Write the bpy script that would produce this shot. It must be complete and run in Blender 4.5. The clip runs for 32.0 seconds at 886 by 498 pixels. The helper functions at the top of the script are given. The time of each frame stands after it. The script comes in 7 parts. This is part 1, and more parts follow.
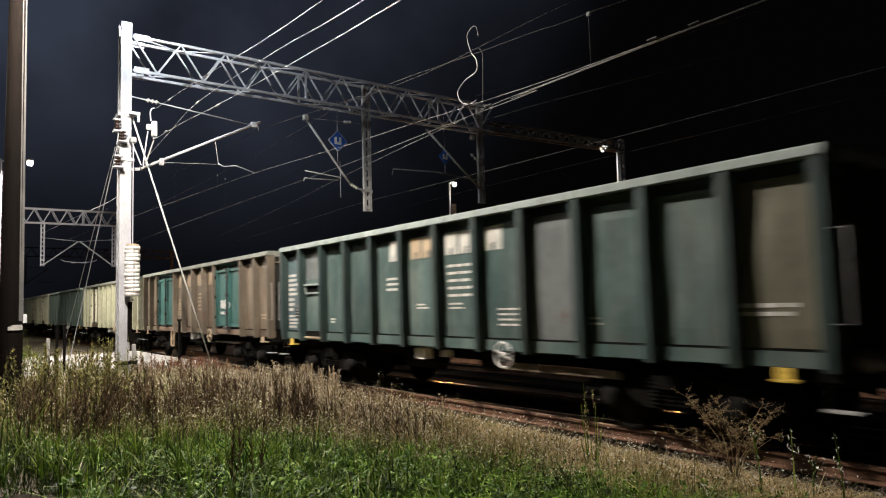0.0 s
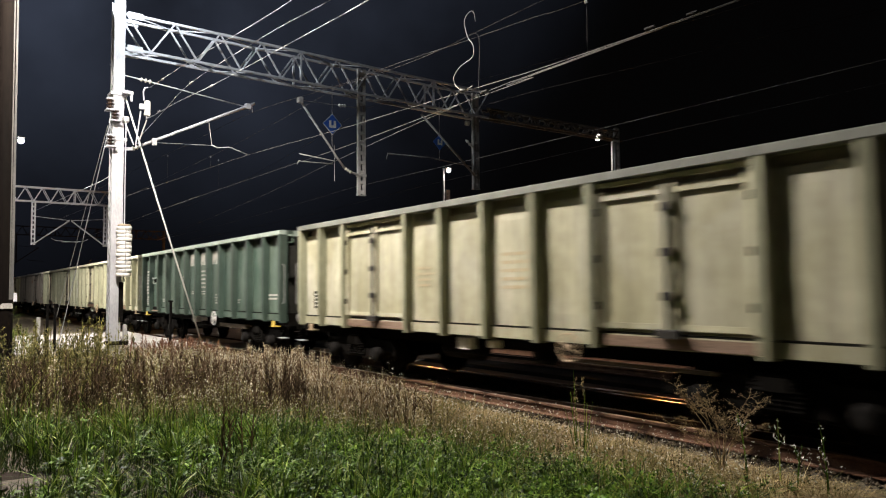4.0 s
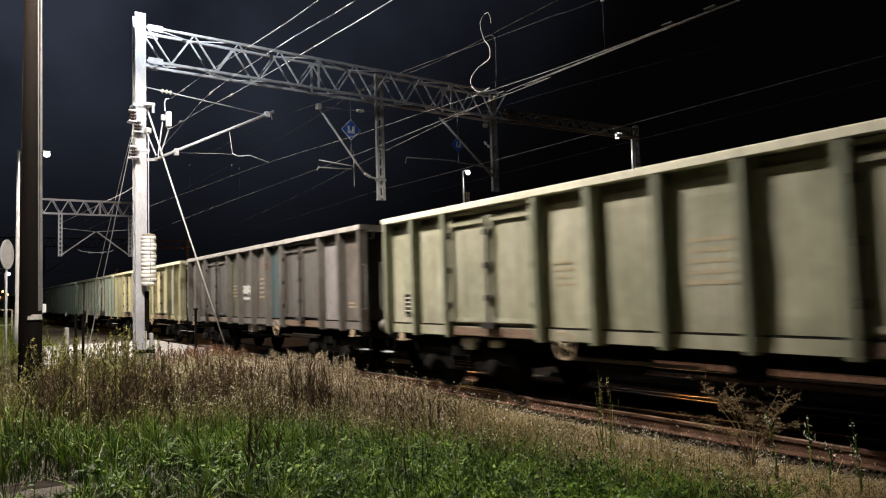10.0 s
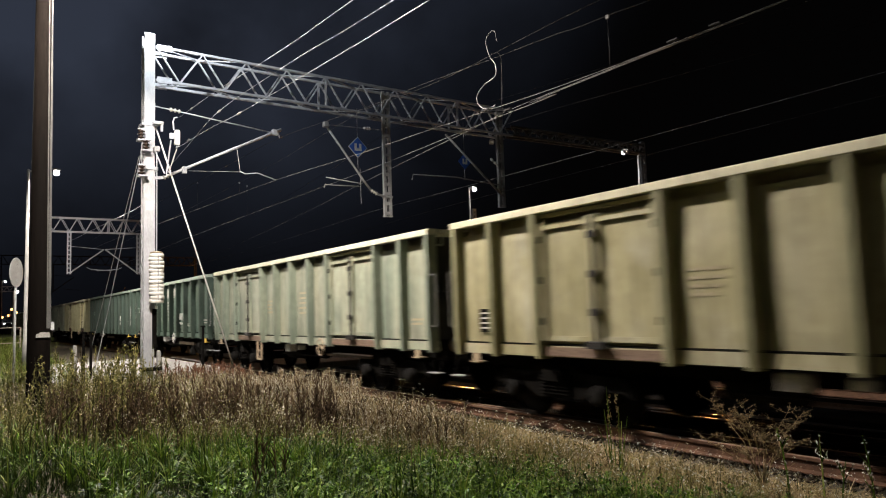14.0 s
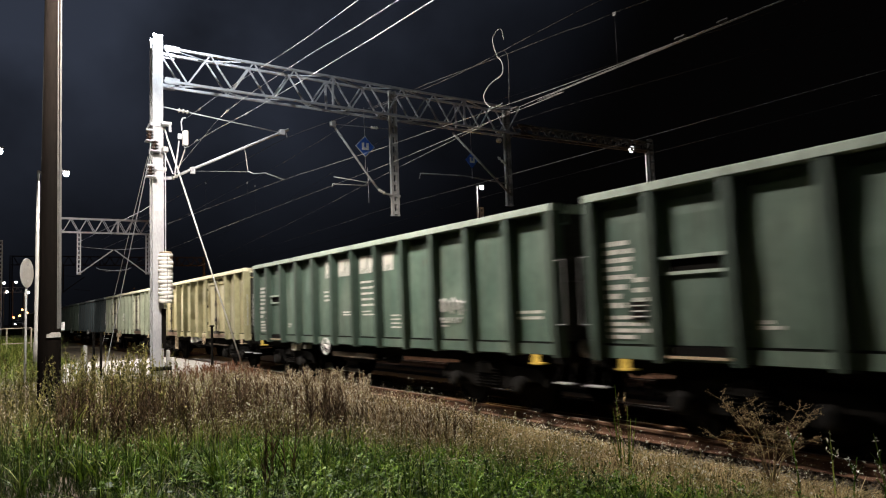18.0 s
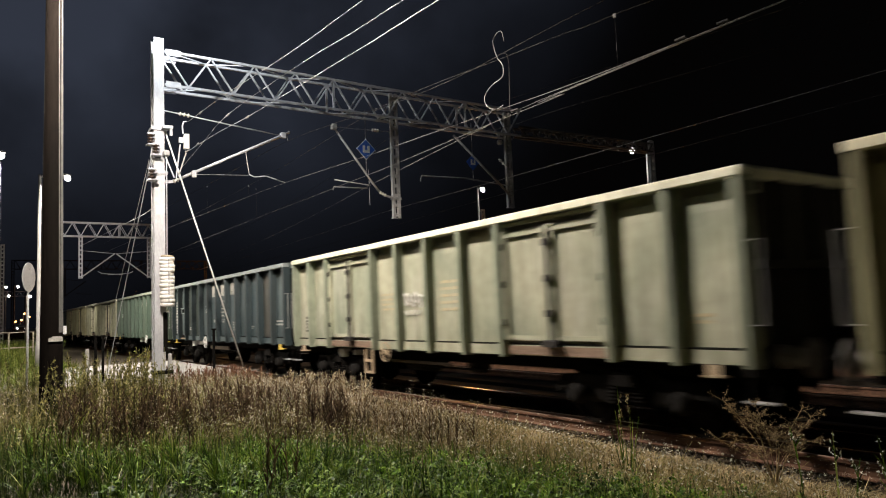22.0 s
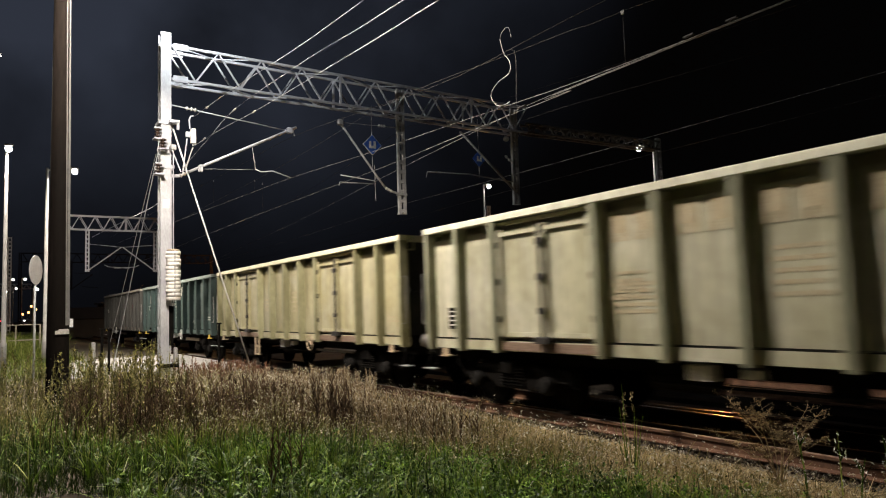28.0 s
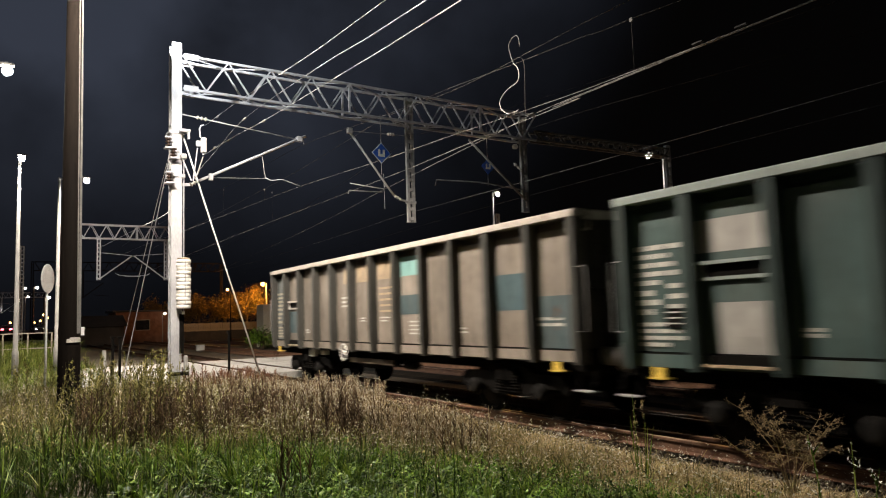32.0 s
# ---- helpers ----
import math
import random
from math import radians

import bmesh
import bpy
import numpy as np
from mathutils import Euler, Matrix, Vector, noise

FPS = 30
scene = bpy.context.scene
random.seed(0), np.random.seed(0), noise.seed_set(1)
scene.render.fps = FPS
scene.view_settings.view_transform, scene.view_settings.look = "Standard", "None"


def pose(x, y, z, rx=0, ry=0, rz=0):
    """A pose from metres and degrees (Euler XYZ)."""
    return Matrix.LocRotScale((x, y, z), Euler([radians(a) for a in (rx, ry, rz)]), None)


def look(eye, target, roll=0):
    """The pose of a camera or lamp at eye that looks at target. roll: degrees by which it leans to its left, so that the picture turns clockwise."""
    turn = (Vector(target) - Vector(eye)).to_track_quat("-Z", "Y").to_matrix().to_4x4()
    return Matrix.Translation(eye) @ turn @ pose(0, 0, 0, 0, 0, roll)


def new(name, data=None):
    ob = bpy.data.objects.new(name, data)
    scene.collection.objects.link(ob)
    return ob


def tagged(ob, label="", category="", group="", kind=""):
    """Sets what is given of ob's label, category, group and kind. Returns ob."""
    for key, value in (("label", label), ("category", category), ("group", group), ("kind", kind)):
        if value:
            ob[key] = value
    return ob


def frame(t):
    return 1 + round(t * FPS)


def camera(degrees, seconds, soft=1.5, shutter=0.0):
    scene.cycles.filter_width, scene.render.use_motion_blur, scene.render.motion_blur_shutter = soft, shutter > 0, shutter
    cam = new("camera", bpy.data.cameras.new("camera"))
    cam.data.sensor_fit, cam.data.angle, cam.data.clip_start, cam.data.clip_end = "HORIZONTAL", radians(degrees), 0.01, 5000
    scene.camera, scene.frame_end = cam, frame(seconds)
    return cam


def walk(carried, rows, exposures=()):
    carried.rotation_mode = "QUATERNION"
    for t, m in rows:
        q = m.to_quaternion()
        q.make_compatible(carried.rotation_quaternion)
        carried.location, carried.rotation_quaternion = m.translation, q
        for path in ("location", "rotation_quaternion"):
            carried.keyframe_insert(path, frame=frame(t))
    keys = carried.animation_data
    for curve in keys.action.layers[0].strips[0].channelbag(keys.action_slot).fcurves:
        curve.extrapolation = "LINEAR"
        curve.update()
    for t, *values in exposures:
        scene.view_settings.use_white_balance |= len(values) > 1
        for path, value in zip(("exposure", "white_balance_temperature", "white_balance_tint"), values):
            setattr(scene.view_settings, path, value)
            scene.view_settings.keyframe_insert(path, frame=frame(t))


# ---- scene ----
# Track axis runs along y at x = TX; rail top is z = 0; the train comes from +y.
TX = 8.424
PITCH_W = 14.04        # length over buffers
RIM_L = 13.24          # length of the wagon box
RX = TX

# ------------------------------------------------------------------ camera
EYE = (0.0, 0.0, 1.721)
# seconds, heading from +y towards +x, pitch up, roll
AIM = [
    (0.0, 35.89, 4.44, -1.46),
    (0.5, 36.09, 4.48, -1.39),
    (1.0, 36.30, 4.42, -1.45),
    (1.5, 36.33, 4.34, -1.40),
    (2.0, 36.36, 4.19, -1.44),
    (2.5, 36.42, 4.03, -1.30),
    (3.0, 36.45, 3.88, -1.17),
    (3.5, 36.51, 3.62, -0.49),
    (5.5, 36.03, 2.72, -1.13),
    (6.0, 35.95, 2.57, -1.31),
    (6.5, 35.75, 2.38, -1.48),
    (7.0, 35.54, 2.31, -1.55),
    (7.5, 35.38, 2.37, -1.69),
    (8.0, 35.07, 2.47, -1.82),
    (8.5, 35.06, 2.70, -1.98),
    (9.0, 34.98, 2.86, -2.03),
    (9.5, 34.83, 3.20, -2.02),
    (10.0, 34.75, 3.53, -1.66),
    (10.5, 34.66, 3.86, -1.53),
    (11.0, 34.55, 4.16, -1.59),
    (11.5, 34.58, 4.41, -1.67),
    (12.0, 34.54, 4.63, -1.69),
    (12.5, 34.52, 4.77, -1.68),
    (13.0, 34.51, 4.91, -1.76),
    (13.5, 34.30, 4.93, -1.75),
    (14.0, 34.24, 4.89, -1.83),
    (14.5, 34.23, 4.85, -1.75),
    (16.5, 33.70, 4.65, -2.22),
    (17.0, 33.66, 4.69, -2.19),
    (17.5, 33.62, 4.71, -2.20),
    (18.0, 33.61, 4.81, -2.05),
    (18.5, 33.57, 4.85, -2.11),
    (19.0, 33.53, 4.90, -2.06),
    (19.5, 33.60, 4.96, -2.20),
    (20.0, 33.60, 4.99, -2.32),
    (20.5, 33.70, 5.07, -2.41),
    (21.0, 33.66, 5.07, -2.37),
    (21.5, 33.54, 5.07, -2.32),
    (22.0, 33.51, 5.00, -2.30),
    (22.5, 33.46, 4.93, -2.30),
    (23.0, 33.40, 4.84, -2.19),
    (23.5, 33.21, 4.74, -2.27),
    (24.0, 33.15, 4.67, -2.26),
    (24.5, 33.06, 4.61, -2.24),
    (25.0, 33.05, 4.47, -2.35),
    (25.5, 33.05, 4.46, -2.48),
    (27.5, 33.03, 4.64, -1.90),
    (28.0, 33.06, 4.71, -1.80),
    (28.5, 33.06, 4.83, -1.80),
    (29.0, 32.99, 4.96, -1.77),
    (29.5, 32.90, 5.06, -1.51),
    (30.0, 32.74, 5.10, -1.48),
    (30.5, 32.60, 5.18, -1.73),
    (31.0, 32.51, 5.25, -1.84),
    (31.5, 32.44, 5.29, -1.98),
    (32.0, 32.34, 5.37, -1.86),
]


def aim_pose(yaw, pitch, roll):
    a, b = radians(yaw), radians(pitch)
    way = Vector((math.sin(a) * math.cos(b), math.cos(a) * math.cos(b), math.sin(b)))
    return look(EYE, Vector(EYE) + way * 10, roll)


cam = camera(64.1, 32.0, soft=1.1, shutter=0.7)
# the camera dims and lifts its picture a little as pale and dark wagons pass
STOPS = [(0, 0.0), (1, 0.02), (2, 0.10), (3, 0.12), (4, 0.05), (5.5, -0.18), (6, -0.23), (7, -0.24), (8, -0.28), (9, -0.24), (10, -0.22), (11, -0.17), (12, -0.24), (13, -0.26), (14, -0.22),
         (17, -0.18), (18, -0.15), (19, -0.13), (20, -0.14), (21, -0.17), (22, -0.17), (23, -0.13), (25, 0.0), (26, -0.08), (28, -0.3), (29, -0.40), (30, -0.34), (31, 0.02), (32, 0.0)]
# and its white balance warms slightly
WARM = [(0, 6500), (19, 6500), (20, 6750), (22, 6700), (24, 6600), (28, 6750), (30, 6700), (31, 6700), (32, 6900)]


def kelvin(t):
    return float(np.interp(t, [a for a, _ in WARM], [b for _, b in WARM]))


walk(cam, [(t, aim_pose(a, b, c)) for t, a, b, c in AIM], [(t, s, kelvin(t), 10.0) for t, s in STOPS])

# ------------------------------------------------------------------ world and lights
scene.view_settings.exposure = 0.0
world = bpy.data.worlds.new("night_sky")
scene.world = world
world.use_nodes = True
wn, wl = world.node_tree.nodes, world.node_tree.links
bg = wn["Background"]
tc = wn.new("ShaderNodeTexCoord")
sep = wn.new("ShaderNodeSeparateXYZ")
wl.new(tc.outputs["Generated"], sep.inputs[0])
cloud = wn.new("ShaderNodeTexNoise")
cloud.inputs["Scale"].default_value = 3.2
cloud.inputs["Detail"].default_value = 5
wl.new(tc.outputs["Generated"], cloud.inputs["Vector"])
# town glow lies over the line ahead, the open yard towards +x is black
dot = wn.new("ShaderNodeVectorMath")
dot.operation = "DOT_PRODUCT"
dot.inputs[1].default_value = (-0.25, 0.78, 0.57)
wl.new(tc.outputs["Generated"], dot.inputs[0])
glow = wn.new("ShaderNodeMapRange")
glow.inputs["From Min"].default_value = 0.46
glow.inputs["From Max"].default_value = 1.0
glow.interpolation_type = "SMOOTHSTEP"
wl.new(dot.outputs["Value"], glow.inputs["Value"])
rise = wn.new("ShaderNodeMapRange")
rise.inputs["To Min"].default_value = 0.12
rise.inputs["From Min"].default_value = -0.02
rise.inputs["From Max"].default_value = 0.45
rise.interpolation_type = "SMOOTHSTEP"
wl.new(sep.outputs["Z"], rise.inputs["Value"])
both = wn.new("ShaderNodeMath")
both.operation = "MULTIPLY"
wl.new(glow.outputs[0], both.inputs[0])
wl.new(rise.outputs[0], both.inputs[1])
mixn = wn.new("ShaderNodeMath")
mixn.operation = "MULTIPLY"
lift = wn.new("ShaderNodeMapRange")
lift.inputs["From Min"].default_value = 0.3
lift.inputs["From Max"].default_value = 0.75
lift.inputs["To Min"].default_value = 0.35
lift.inputs["To Max"].default_value = 1.9
wl.new(cloud.outputs[0], lift.inputs["Value"])
wl.new(both.outputs[0], mixn.inputs[0])
wl.new(lift.outputs[0], mixn.inputs[1])
skyc = wn.new("ShaderNodeMix")
skyc.data_type = "RGBA"
skyc.inputs[6].default_value = (0.0011, 0.0010, 0.0010, 1)
skyc.inputs[7].default_value = (0.0330, 0.0400, 0.0600, 1)
wl.new(mixn.outputs[0], skyc.inputs[0])
wl.new(skyc.outputs[2], bg.inputs["Color"])
bg.inputs["Strength"].default_value = 1.0


def lamp(name, place, watts, colour, size=0.12):
    data = bpy.data.lights.new(name, "POINT")
    data.energy, data.color, data.shadow_soft_size = watts, colour, size
    ob = new(name, data)
    ob.location = place
    return ob


def hood_lamp(name, place, watts, colour, cone=156, size=0.12, tilt=0):
    """A street lantern: it throws its light down and aside, none upwards."""
    data = bpy.data.lights.new(name, "SPOT")
    data.energy, data.color, data.shadow_soft_size = watts, colour, size
    data.spot_size, data.spot_blend = radians(cone), 0.3
    ob = new(name, data)
    ob.location = place
    ob.rotation_euler = (radians(tilt), 0, 0)
    return ob


WHITE = (1.0, 0.905, 0.81)
COOL = (0.90, 0.965, 1.0)
# the unseen lamps stand above the view: one throws its light down on verge and train, one hangs by the gantry
key = bpy.data.lights.new("mast_lamp_light", "SPOT")
key.energy, key.color, key.shadow_soft_size = 20000, WHITE, 0.12
key.spot_size, key.spot_blend = radians(146), 0.25
key_lamp = new("mast_lamp_light", key)
key_lamp.location, key_lamp.rotation_euler = (1.9, 12.9, 10.1), (radians(7), 0, 0)
lamp("gantry_lamp_light", (4.3, 19.5, 10.8), 1450, COOL)
lamp("street_light_glow", (0.10, 19.3, 7.60), 220, WHITE)
hood_lamp("street_light_glow", (0.69, 30.5, 7.85), 4600, WHITE, 172)
hood_lamp("street_light_glow", (3.28, 34.6, 7.98), 5200, WHITE, 160)
# unseen lamp added to brighten the gantry at 60 m
hood_lamp("street_light_glow", (3.97, 49.6, 7.70), 3200, WHITE, 84, tilt=75)
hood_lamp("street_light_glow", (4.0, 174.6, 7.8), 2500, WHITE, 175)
hood_lamp("platform_light_glow", (25.4, 33.6, 8.75), 200, (1.0, 0.95, 0.9))
hood_lamp("platform_light_glow", (25.85, 22.5, 8.8), 200, (1.0, 0.95, 0.9))
lamp("sodium_light_glow", (30.6, 94.3, 6.6), 6500, (1.0, 0.42, 0.08))
lamp("sodium_light_glow", (19.7, 71.8, 4.8), 350, (1.0, 0.45, 0.10))
# yard lamps hidden by the train, known by their glints on the rails under it
lamp("sodium_light_glow", (41.0, 56.6, 6.0), 3500, (1.0, 0.45, 0.10), 0.2)
lamp("sodium_light_glow", (48.5, 35.3, 5.7), 3500, (1.0, 0.45, 0.10), 0.2)


# ------------------------------------------------------------------ materials
def material(name, colours, rough=0.7, metal=0.0, scale=3.0, fine=40.0, bump=0.2, stretch=(1, 1, 1), vary=0.0, island=False, spots=None, spec=0.3, grime=0.35, streaks=0.0, fade=None):
    """colours: two or three tones mixed by a coarse noise; a fine noise darkens and roughens; spots: (colour, amount) in blotches."""
    m = bpy.data.materials.new(name)
    m.use_nodes = True
    n, l = m.node_tree.nodes, m.node_tree.links
    p = n["Principled BSDF"]
    co = n.new("ShaderNodeTexCoord")
    mp = n.new("ShaderNodeMapping")
    mp.inputs["Scale"].default_value = stretch
    if vary and not island:
        # each piece takes its own part of the pattern
        oi = n.new("ShaderNodeObjectInfo")
        om = n.new("ShaderNodeVectorMath")
        om.operation = "MULTIPLY_ADD"
        om.inputs[1].default_value = (37.0, 61.0, 23.0)
        l.new(oi.outputs["Random"], om.inputs[0])
        l.new(co.outputs["Object"], om.inputs[2])
        source = om.outputs[0]
    else:
        source = co.outputs["Object"]
    l.new(source, mp.inputs["Vector"])
    a = n.new("ShaderNodeTexNoise")
    a.inputs["Scale"].default_value, a.inputs["Detail"].default_value = scale, 6
    l.new(mp.outputs[0], a.inputs["Vector"])
    b = n.new("ShaderNodeTexNoise")
    b.inputs["Scale"].default_value, b.inputs["Detail"].default_value = fine, 3
    l.new(mp.outputs[0], b.inputs["Vector"])
    ramp = n.new("ShaderNodeValToRGB")
    e = ramp.color_ramp.elements
    e[0].position, e[0].color = 0.32, (*colours[0], 1)
    e[1].position, e[1].color = 0.68, (*colours[-1], 1)
    if len(colours) == 3:
        k = e.new(0.5)
        k.color = (*colours[1], 1)
    l.new(a.outputs[0], ramp.inputs[0])
    last = ramp.outputs[0]
    if spots:
        c = n.new("ShaderNodeTexNoise")
        c.inputs["Scale"].default_value, c.inputs["Detail"].default_value = scale * 2.3, 8
        c.inputs["Roughness"].default_value = 0.7
        l.new(mp.outputs[0], c.inputs["Vector"])
        r = n.new("ShaderNodeMapRange")
        r.inputs["From Min"].default_value, r.inputs["From Max"].default_value = 0.72 - spots[1] * 0.4, 0.76 - spots[1] * 0.3
        l.new(c.outputs[0], r.inputs["Value"])
        mx = n.new("ShaderNodeMix")
        mx.data_type = "RGBA"
        l.new(r.outputs[0], mx.inputs[0])
        l.new(last, mx.inputs[6])
        mx.inputs[7].default_value = (*spots[0], 1)
        last = mx.outputs[2]
    if fade:
        # chalked and repainted areas of the sheet
        fm = n.new("ShaderNodeMapping")
        fm.inputs["Scale"].default_value = (1, 1, 0.55)
        l.new(source, fm.inputs["Vector"])
        fn = n.new("ShaderNodeTexNoise")
        fn.inputs["Scale"].default_value, fn.inputs["Detail"].default_value = 1.1, 7
        fn.inputs["Roughness"].default_value, fn.inputs["Distortion"].default_value = 0.62, 0.6
        l.new(fm.outputs[0], fn.inputs["Vector"])
        fr = n.new("ShaderNodeMapRange")
        fr.inputs["From Min"].default_value, fr.inputs["From Max"].default_value = 0.47, 0.66
        fr.inputs["To Max"].default_value = fade[1]
        l.new(fn.outputs[0], fr.inputs["Value"])
        fx = n.new("ShaderNodeMix")
        fx.data_type = "RGBA"
        l.new(fr.outputs[0], fx.inputs[0])
        l.new(last, fx.inputs[6])
        fx.inputs[7].default_value = (*fade[0], 1)
        last = fx.outputs[2]
    if streaks:
        # runs of dirt down the sheet
        sm = n.new("ShaderNodeMapping")
        sm.inputs["Scale"].default_value = (1, 1, 0.06)
        l.new(source, sm.inputs["Vector"])
        sn = n.new("ShaderNodeTexNoise")
        sn.inputs["Scale"].default_value, sn.inputs["Detail"].default_value = 7.0, 4
        l.new(sm.outputs[0], sn.inputs["Vector"])
        sr = n.new("ShaderNodeMapRange")
        sr.inputs["From Min"].default_value, sr.inputs["From Max"].default_value = 0.45, 0.75
        sr.inputs["To Max"].default_value = streaks
        l.new(sn.outputs[0], sr.inputs["Value"])
        sx = n.new("ShaderNodeMix")
        sx.data_type = "RGBA"
        l.new(sr.outputs[0], sx.inputs[0])
        l.new(last, sx.inputs[6])
        sx.inputs[7].default_value = (0.045, 0.036, 0.026, 1)
        last = sx.outputs[2]
    g = n.new("ShaderNodeMapRange")
    g.inputs["From Min"].default_value, g.inputs["From Max"].default_value = 0.3, 0.7
    g.inputs["To Min"].default_value, g.inputs["To Max"].default_value = 1 - grime, 1.08
    l.new(b.outputs[0], g.inputs["Value"])
    hv = n.new("ShaderNodeHueSaturation")
    l.new(last, hv.inputs["Color"])
    if vary:
        src = n.new("ShaderNodeNewGeometry" if island else "ShaderNodeObjectInfo")
        rv = n.new("ShaderNodeMapRange")
        rv.inputs["To Min"].default_value, rv.inputs["To Max"].default_value = 1 - vary, 1 + vary
        l.new(src.outputs["Random Per Island" if island else "Random"], rv.inputs["Value"])
        mu = n.new("ShaderNodeMath")
        mu.operation = "MULTIPLY"
        l.new(g.outputs[0], mu.inputs[0])
        l.new(rv.outputs[0], mu.inputs[1])
        l.new(mu.outputs[0], hv.inputs["Value"])
    else:
        l.new(g.outputs[0], hv.inputs["Value"])
    l.new(hv.outputs[0], p.inputs["Base Color"])
    rr = n.new("ShaderNodeMapRange")
    rr.inputs["To Min"].default_value, rr.inputs["To Max"].default_value = max(rough - 0.15, 0.03), min(rough + 0.15, 1)
    l.new(a.outputs[0], rr.inputs["Value"])
    l.new(rr.outputs[0], p.inputs["Roughness"])
    p.inputs["Metallic"].default_value = metal
    p.inputs["Specular IOR Level"].default_value = spec
    if bump:
        bp = n.new("ShaderNodeBump")
        bp.inputs["Strength"].default_value, bp.inputs["Distance"].default_value = bump, 0.01
        l.new(b.outputs[0], bp.inputs["Height"])
        l.new(bp.outputs[0], p.inputs["Normal"])
    return m


def glowing(name, colour, strength):
    m = bpy.data.materials.new(name)
    m.use_nodes = True
    p = m.node_tree.nodes["Principled BSDF"]
    p.inputs["Base Color"].default_value = (*colour, 1)
    p.inputs["Emission Color"].default_value = (*colour, 1)
    p.inputs["Emission Strength"].default_value = strength
    return m


def leafy(name, tones, vary=0.35, rough=0.55, patch=0.9, through_light=0.16, spec=0.2):
    """Blades and leaves: the tone picked island by island, with light let through."""
    m = bpy.data.materials.new(name)
    m.use_nodes = True
    n, l = m.node_tree.nodes, m.node_tree.links
    p = n["Principled BSDF"]
    geo = n.new("ShaderNodeNewGeometry")
    ramp = n.new("ShaderNodeValToRGB")
    e = ramp.color_ramp.elements
    e[0].color, e[1].color = (*tones[0], 1), (*tones[-1], 1)
    for i, t in enumerate(tones[1:-1]):
        k = e.new((i + 1) / (len(tones) - 1))
        k.color = (*t, 1)
    l.new(geo.outputs["Random Per Island"], ramp.inputs[0])
    nz = n.new("ShaderNodeTexNoise")
    nz.inputs["Scale"].default_value = patch
    l.new(geo.outputs["Position"], nz.inputs["Vector"])
    mr = n.new("ShaderNodeMapRange")
    mr.inputs["From Min"].default_value, mr.inputs["From Max"].default_value = 0.3, 0.7
    mr.inputs["To Min"].default_value, mr.inputs["To Max"].default_value = 1 - vary, 1 + vary
    l.new(nz.outputs[0], mr.inputs["Value"])
    hv = n.new("ShaderNodeHueSaturation")
    l.new(mr.outputs[0], hv.inputs["Value"])
    l.new(ramp.outputs[0], hv.inputs["Color"])
    l.new(hv.outputs[0], p.inputs["Base Color"])
    p.inputs["Roughness"].default_value = rough
    p.inputs["Specular IOR Level"].default_value = spec
    tr = n.new("ShaderNodeBsdfTranslucent")
    l.new(hv.outputs[0], tr.inputs["Color"])
    ms = n.new("ShaderNodeMixShader")
    ms.inputs[0].default_value = through_light
    l.new(p.outputs[0], ms.inputs[1])
    l.new(tr.outputs[0], ms.inputs[2])
    l.new(ms.outputs[0], n["Material Output"].inputs[0])
    return m


RUST = (0.11, 0.052, 0.028)
M_SOIL = material("soil", [(0.05, 0.042, 0.03), (0.11, 0.09, 0.06)], 0.95, scale=1.2, fine=30, bump=0.6)
M_BALLAST = material("ballast", [(0.040, 0.030, 0.020), (0.095, 0.072, 0.048)], 0.9, scale=6, fine=40, bump=0.5, vary=0.35, island=True)
M_YARD = material("near_black_ballast", [(0.010, 0.009, 0.008), (0.030, 0.026, 0.021)], 0.95, scale=2.0, fine=26, bump=0.8, spec=0.05)
M_CONCRETE = material("concrete", [(0.30, 0.29, 0.27), (0.42, 0.41, 0.38)], 0.85, scale=1.2, fine=35, bump=0.3)
M_PAVING = material("crossing_paving", [(0.32, 0.31, 0.29), (0.43, 0.42, 0.39)], 0.9, scale=0.6, fine=25, bump=0.4, vary=0.12)
M_ASPHALT = material("asphalt", [(0.012, 0.009, 0.007), (0.034, 0.026, 0.020)], 0.95, scale=1.0, fine=80, bump=0.5, spec=0.03)
M_KERB = material("dirty_kerb", [(0.045, 0.038, 0.030), (0.15, 0.13, 0.105)], 0.95, scale=3, fine=30, bump=0.4, vary=0.2, spec=0.05)
M_RAIL = material("rail_rust", [(0.075, 0.036, 0.020), (0.150, 0.078, 0.046)], 0.75, scale=5, fine=60, bump=0.2)
M_RAILTOP = material("rail_running_face", [(0.30, 0.26, 0.23), (0.42, 0.38, 0.35)], 0.27, 1.0, scale=2, fine=40, bump=0.02, stretch=(1, 0.1, 1), grime=0.15)
M_RAILTOP_WORN = material("rail_worn_face", [(0.13, 0.085, 0.06), (0.20, 0.135, 0.10)], 0.5, 0.6, scale=3, fine=40, bump=0.03, stretch=(1, 0.1, 1), grime=0.25)
M_SLEEPER = material("sleeper_concrete", [(0.08, 0.068, 0.055), (0.14, 0.12, 0.10)], 0.9, scale=3, fine=40, bump=0.3, vary=0.2)
M_GALV = material("galvanised_steel", [(0.36, 0.37, 0.40), (0.48, 0.49, 0.53)], 0.5, 0.15, scale=4, fine=50, bump=0.05, grime=0.15)
M_GALV_D = material("weathered_steel", [(0.28, 0.28, 0.28), (0.42, 0.41, 0.40)], 0.6, 0.2, scale=3, fine=40, bump=0.08, spots=(RUST, 0.25), grime=0.25)
M_POLE = material("zinc_pole", [(0.32, 0.325, 0.345), (0.45, 0.455, 0.475)], 0.55, 0.1, scale=2.5, fine=30, bump=0.08, grime=0.12, stretch=(1, 1, 0.4))
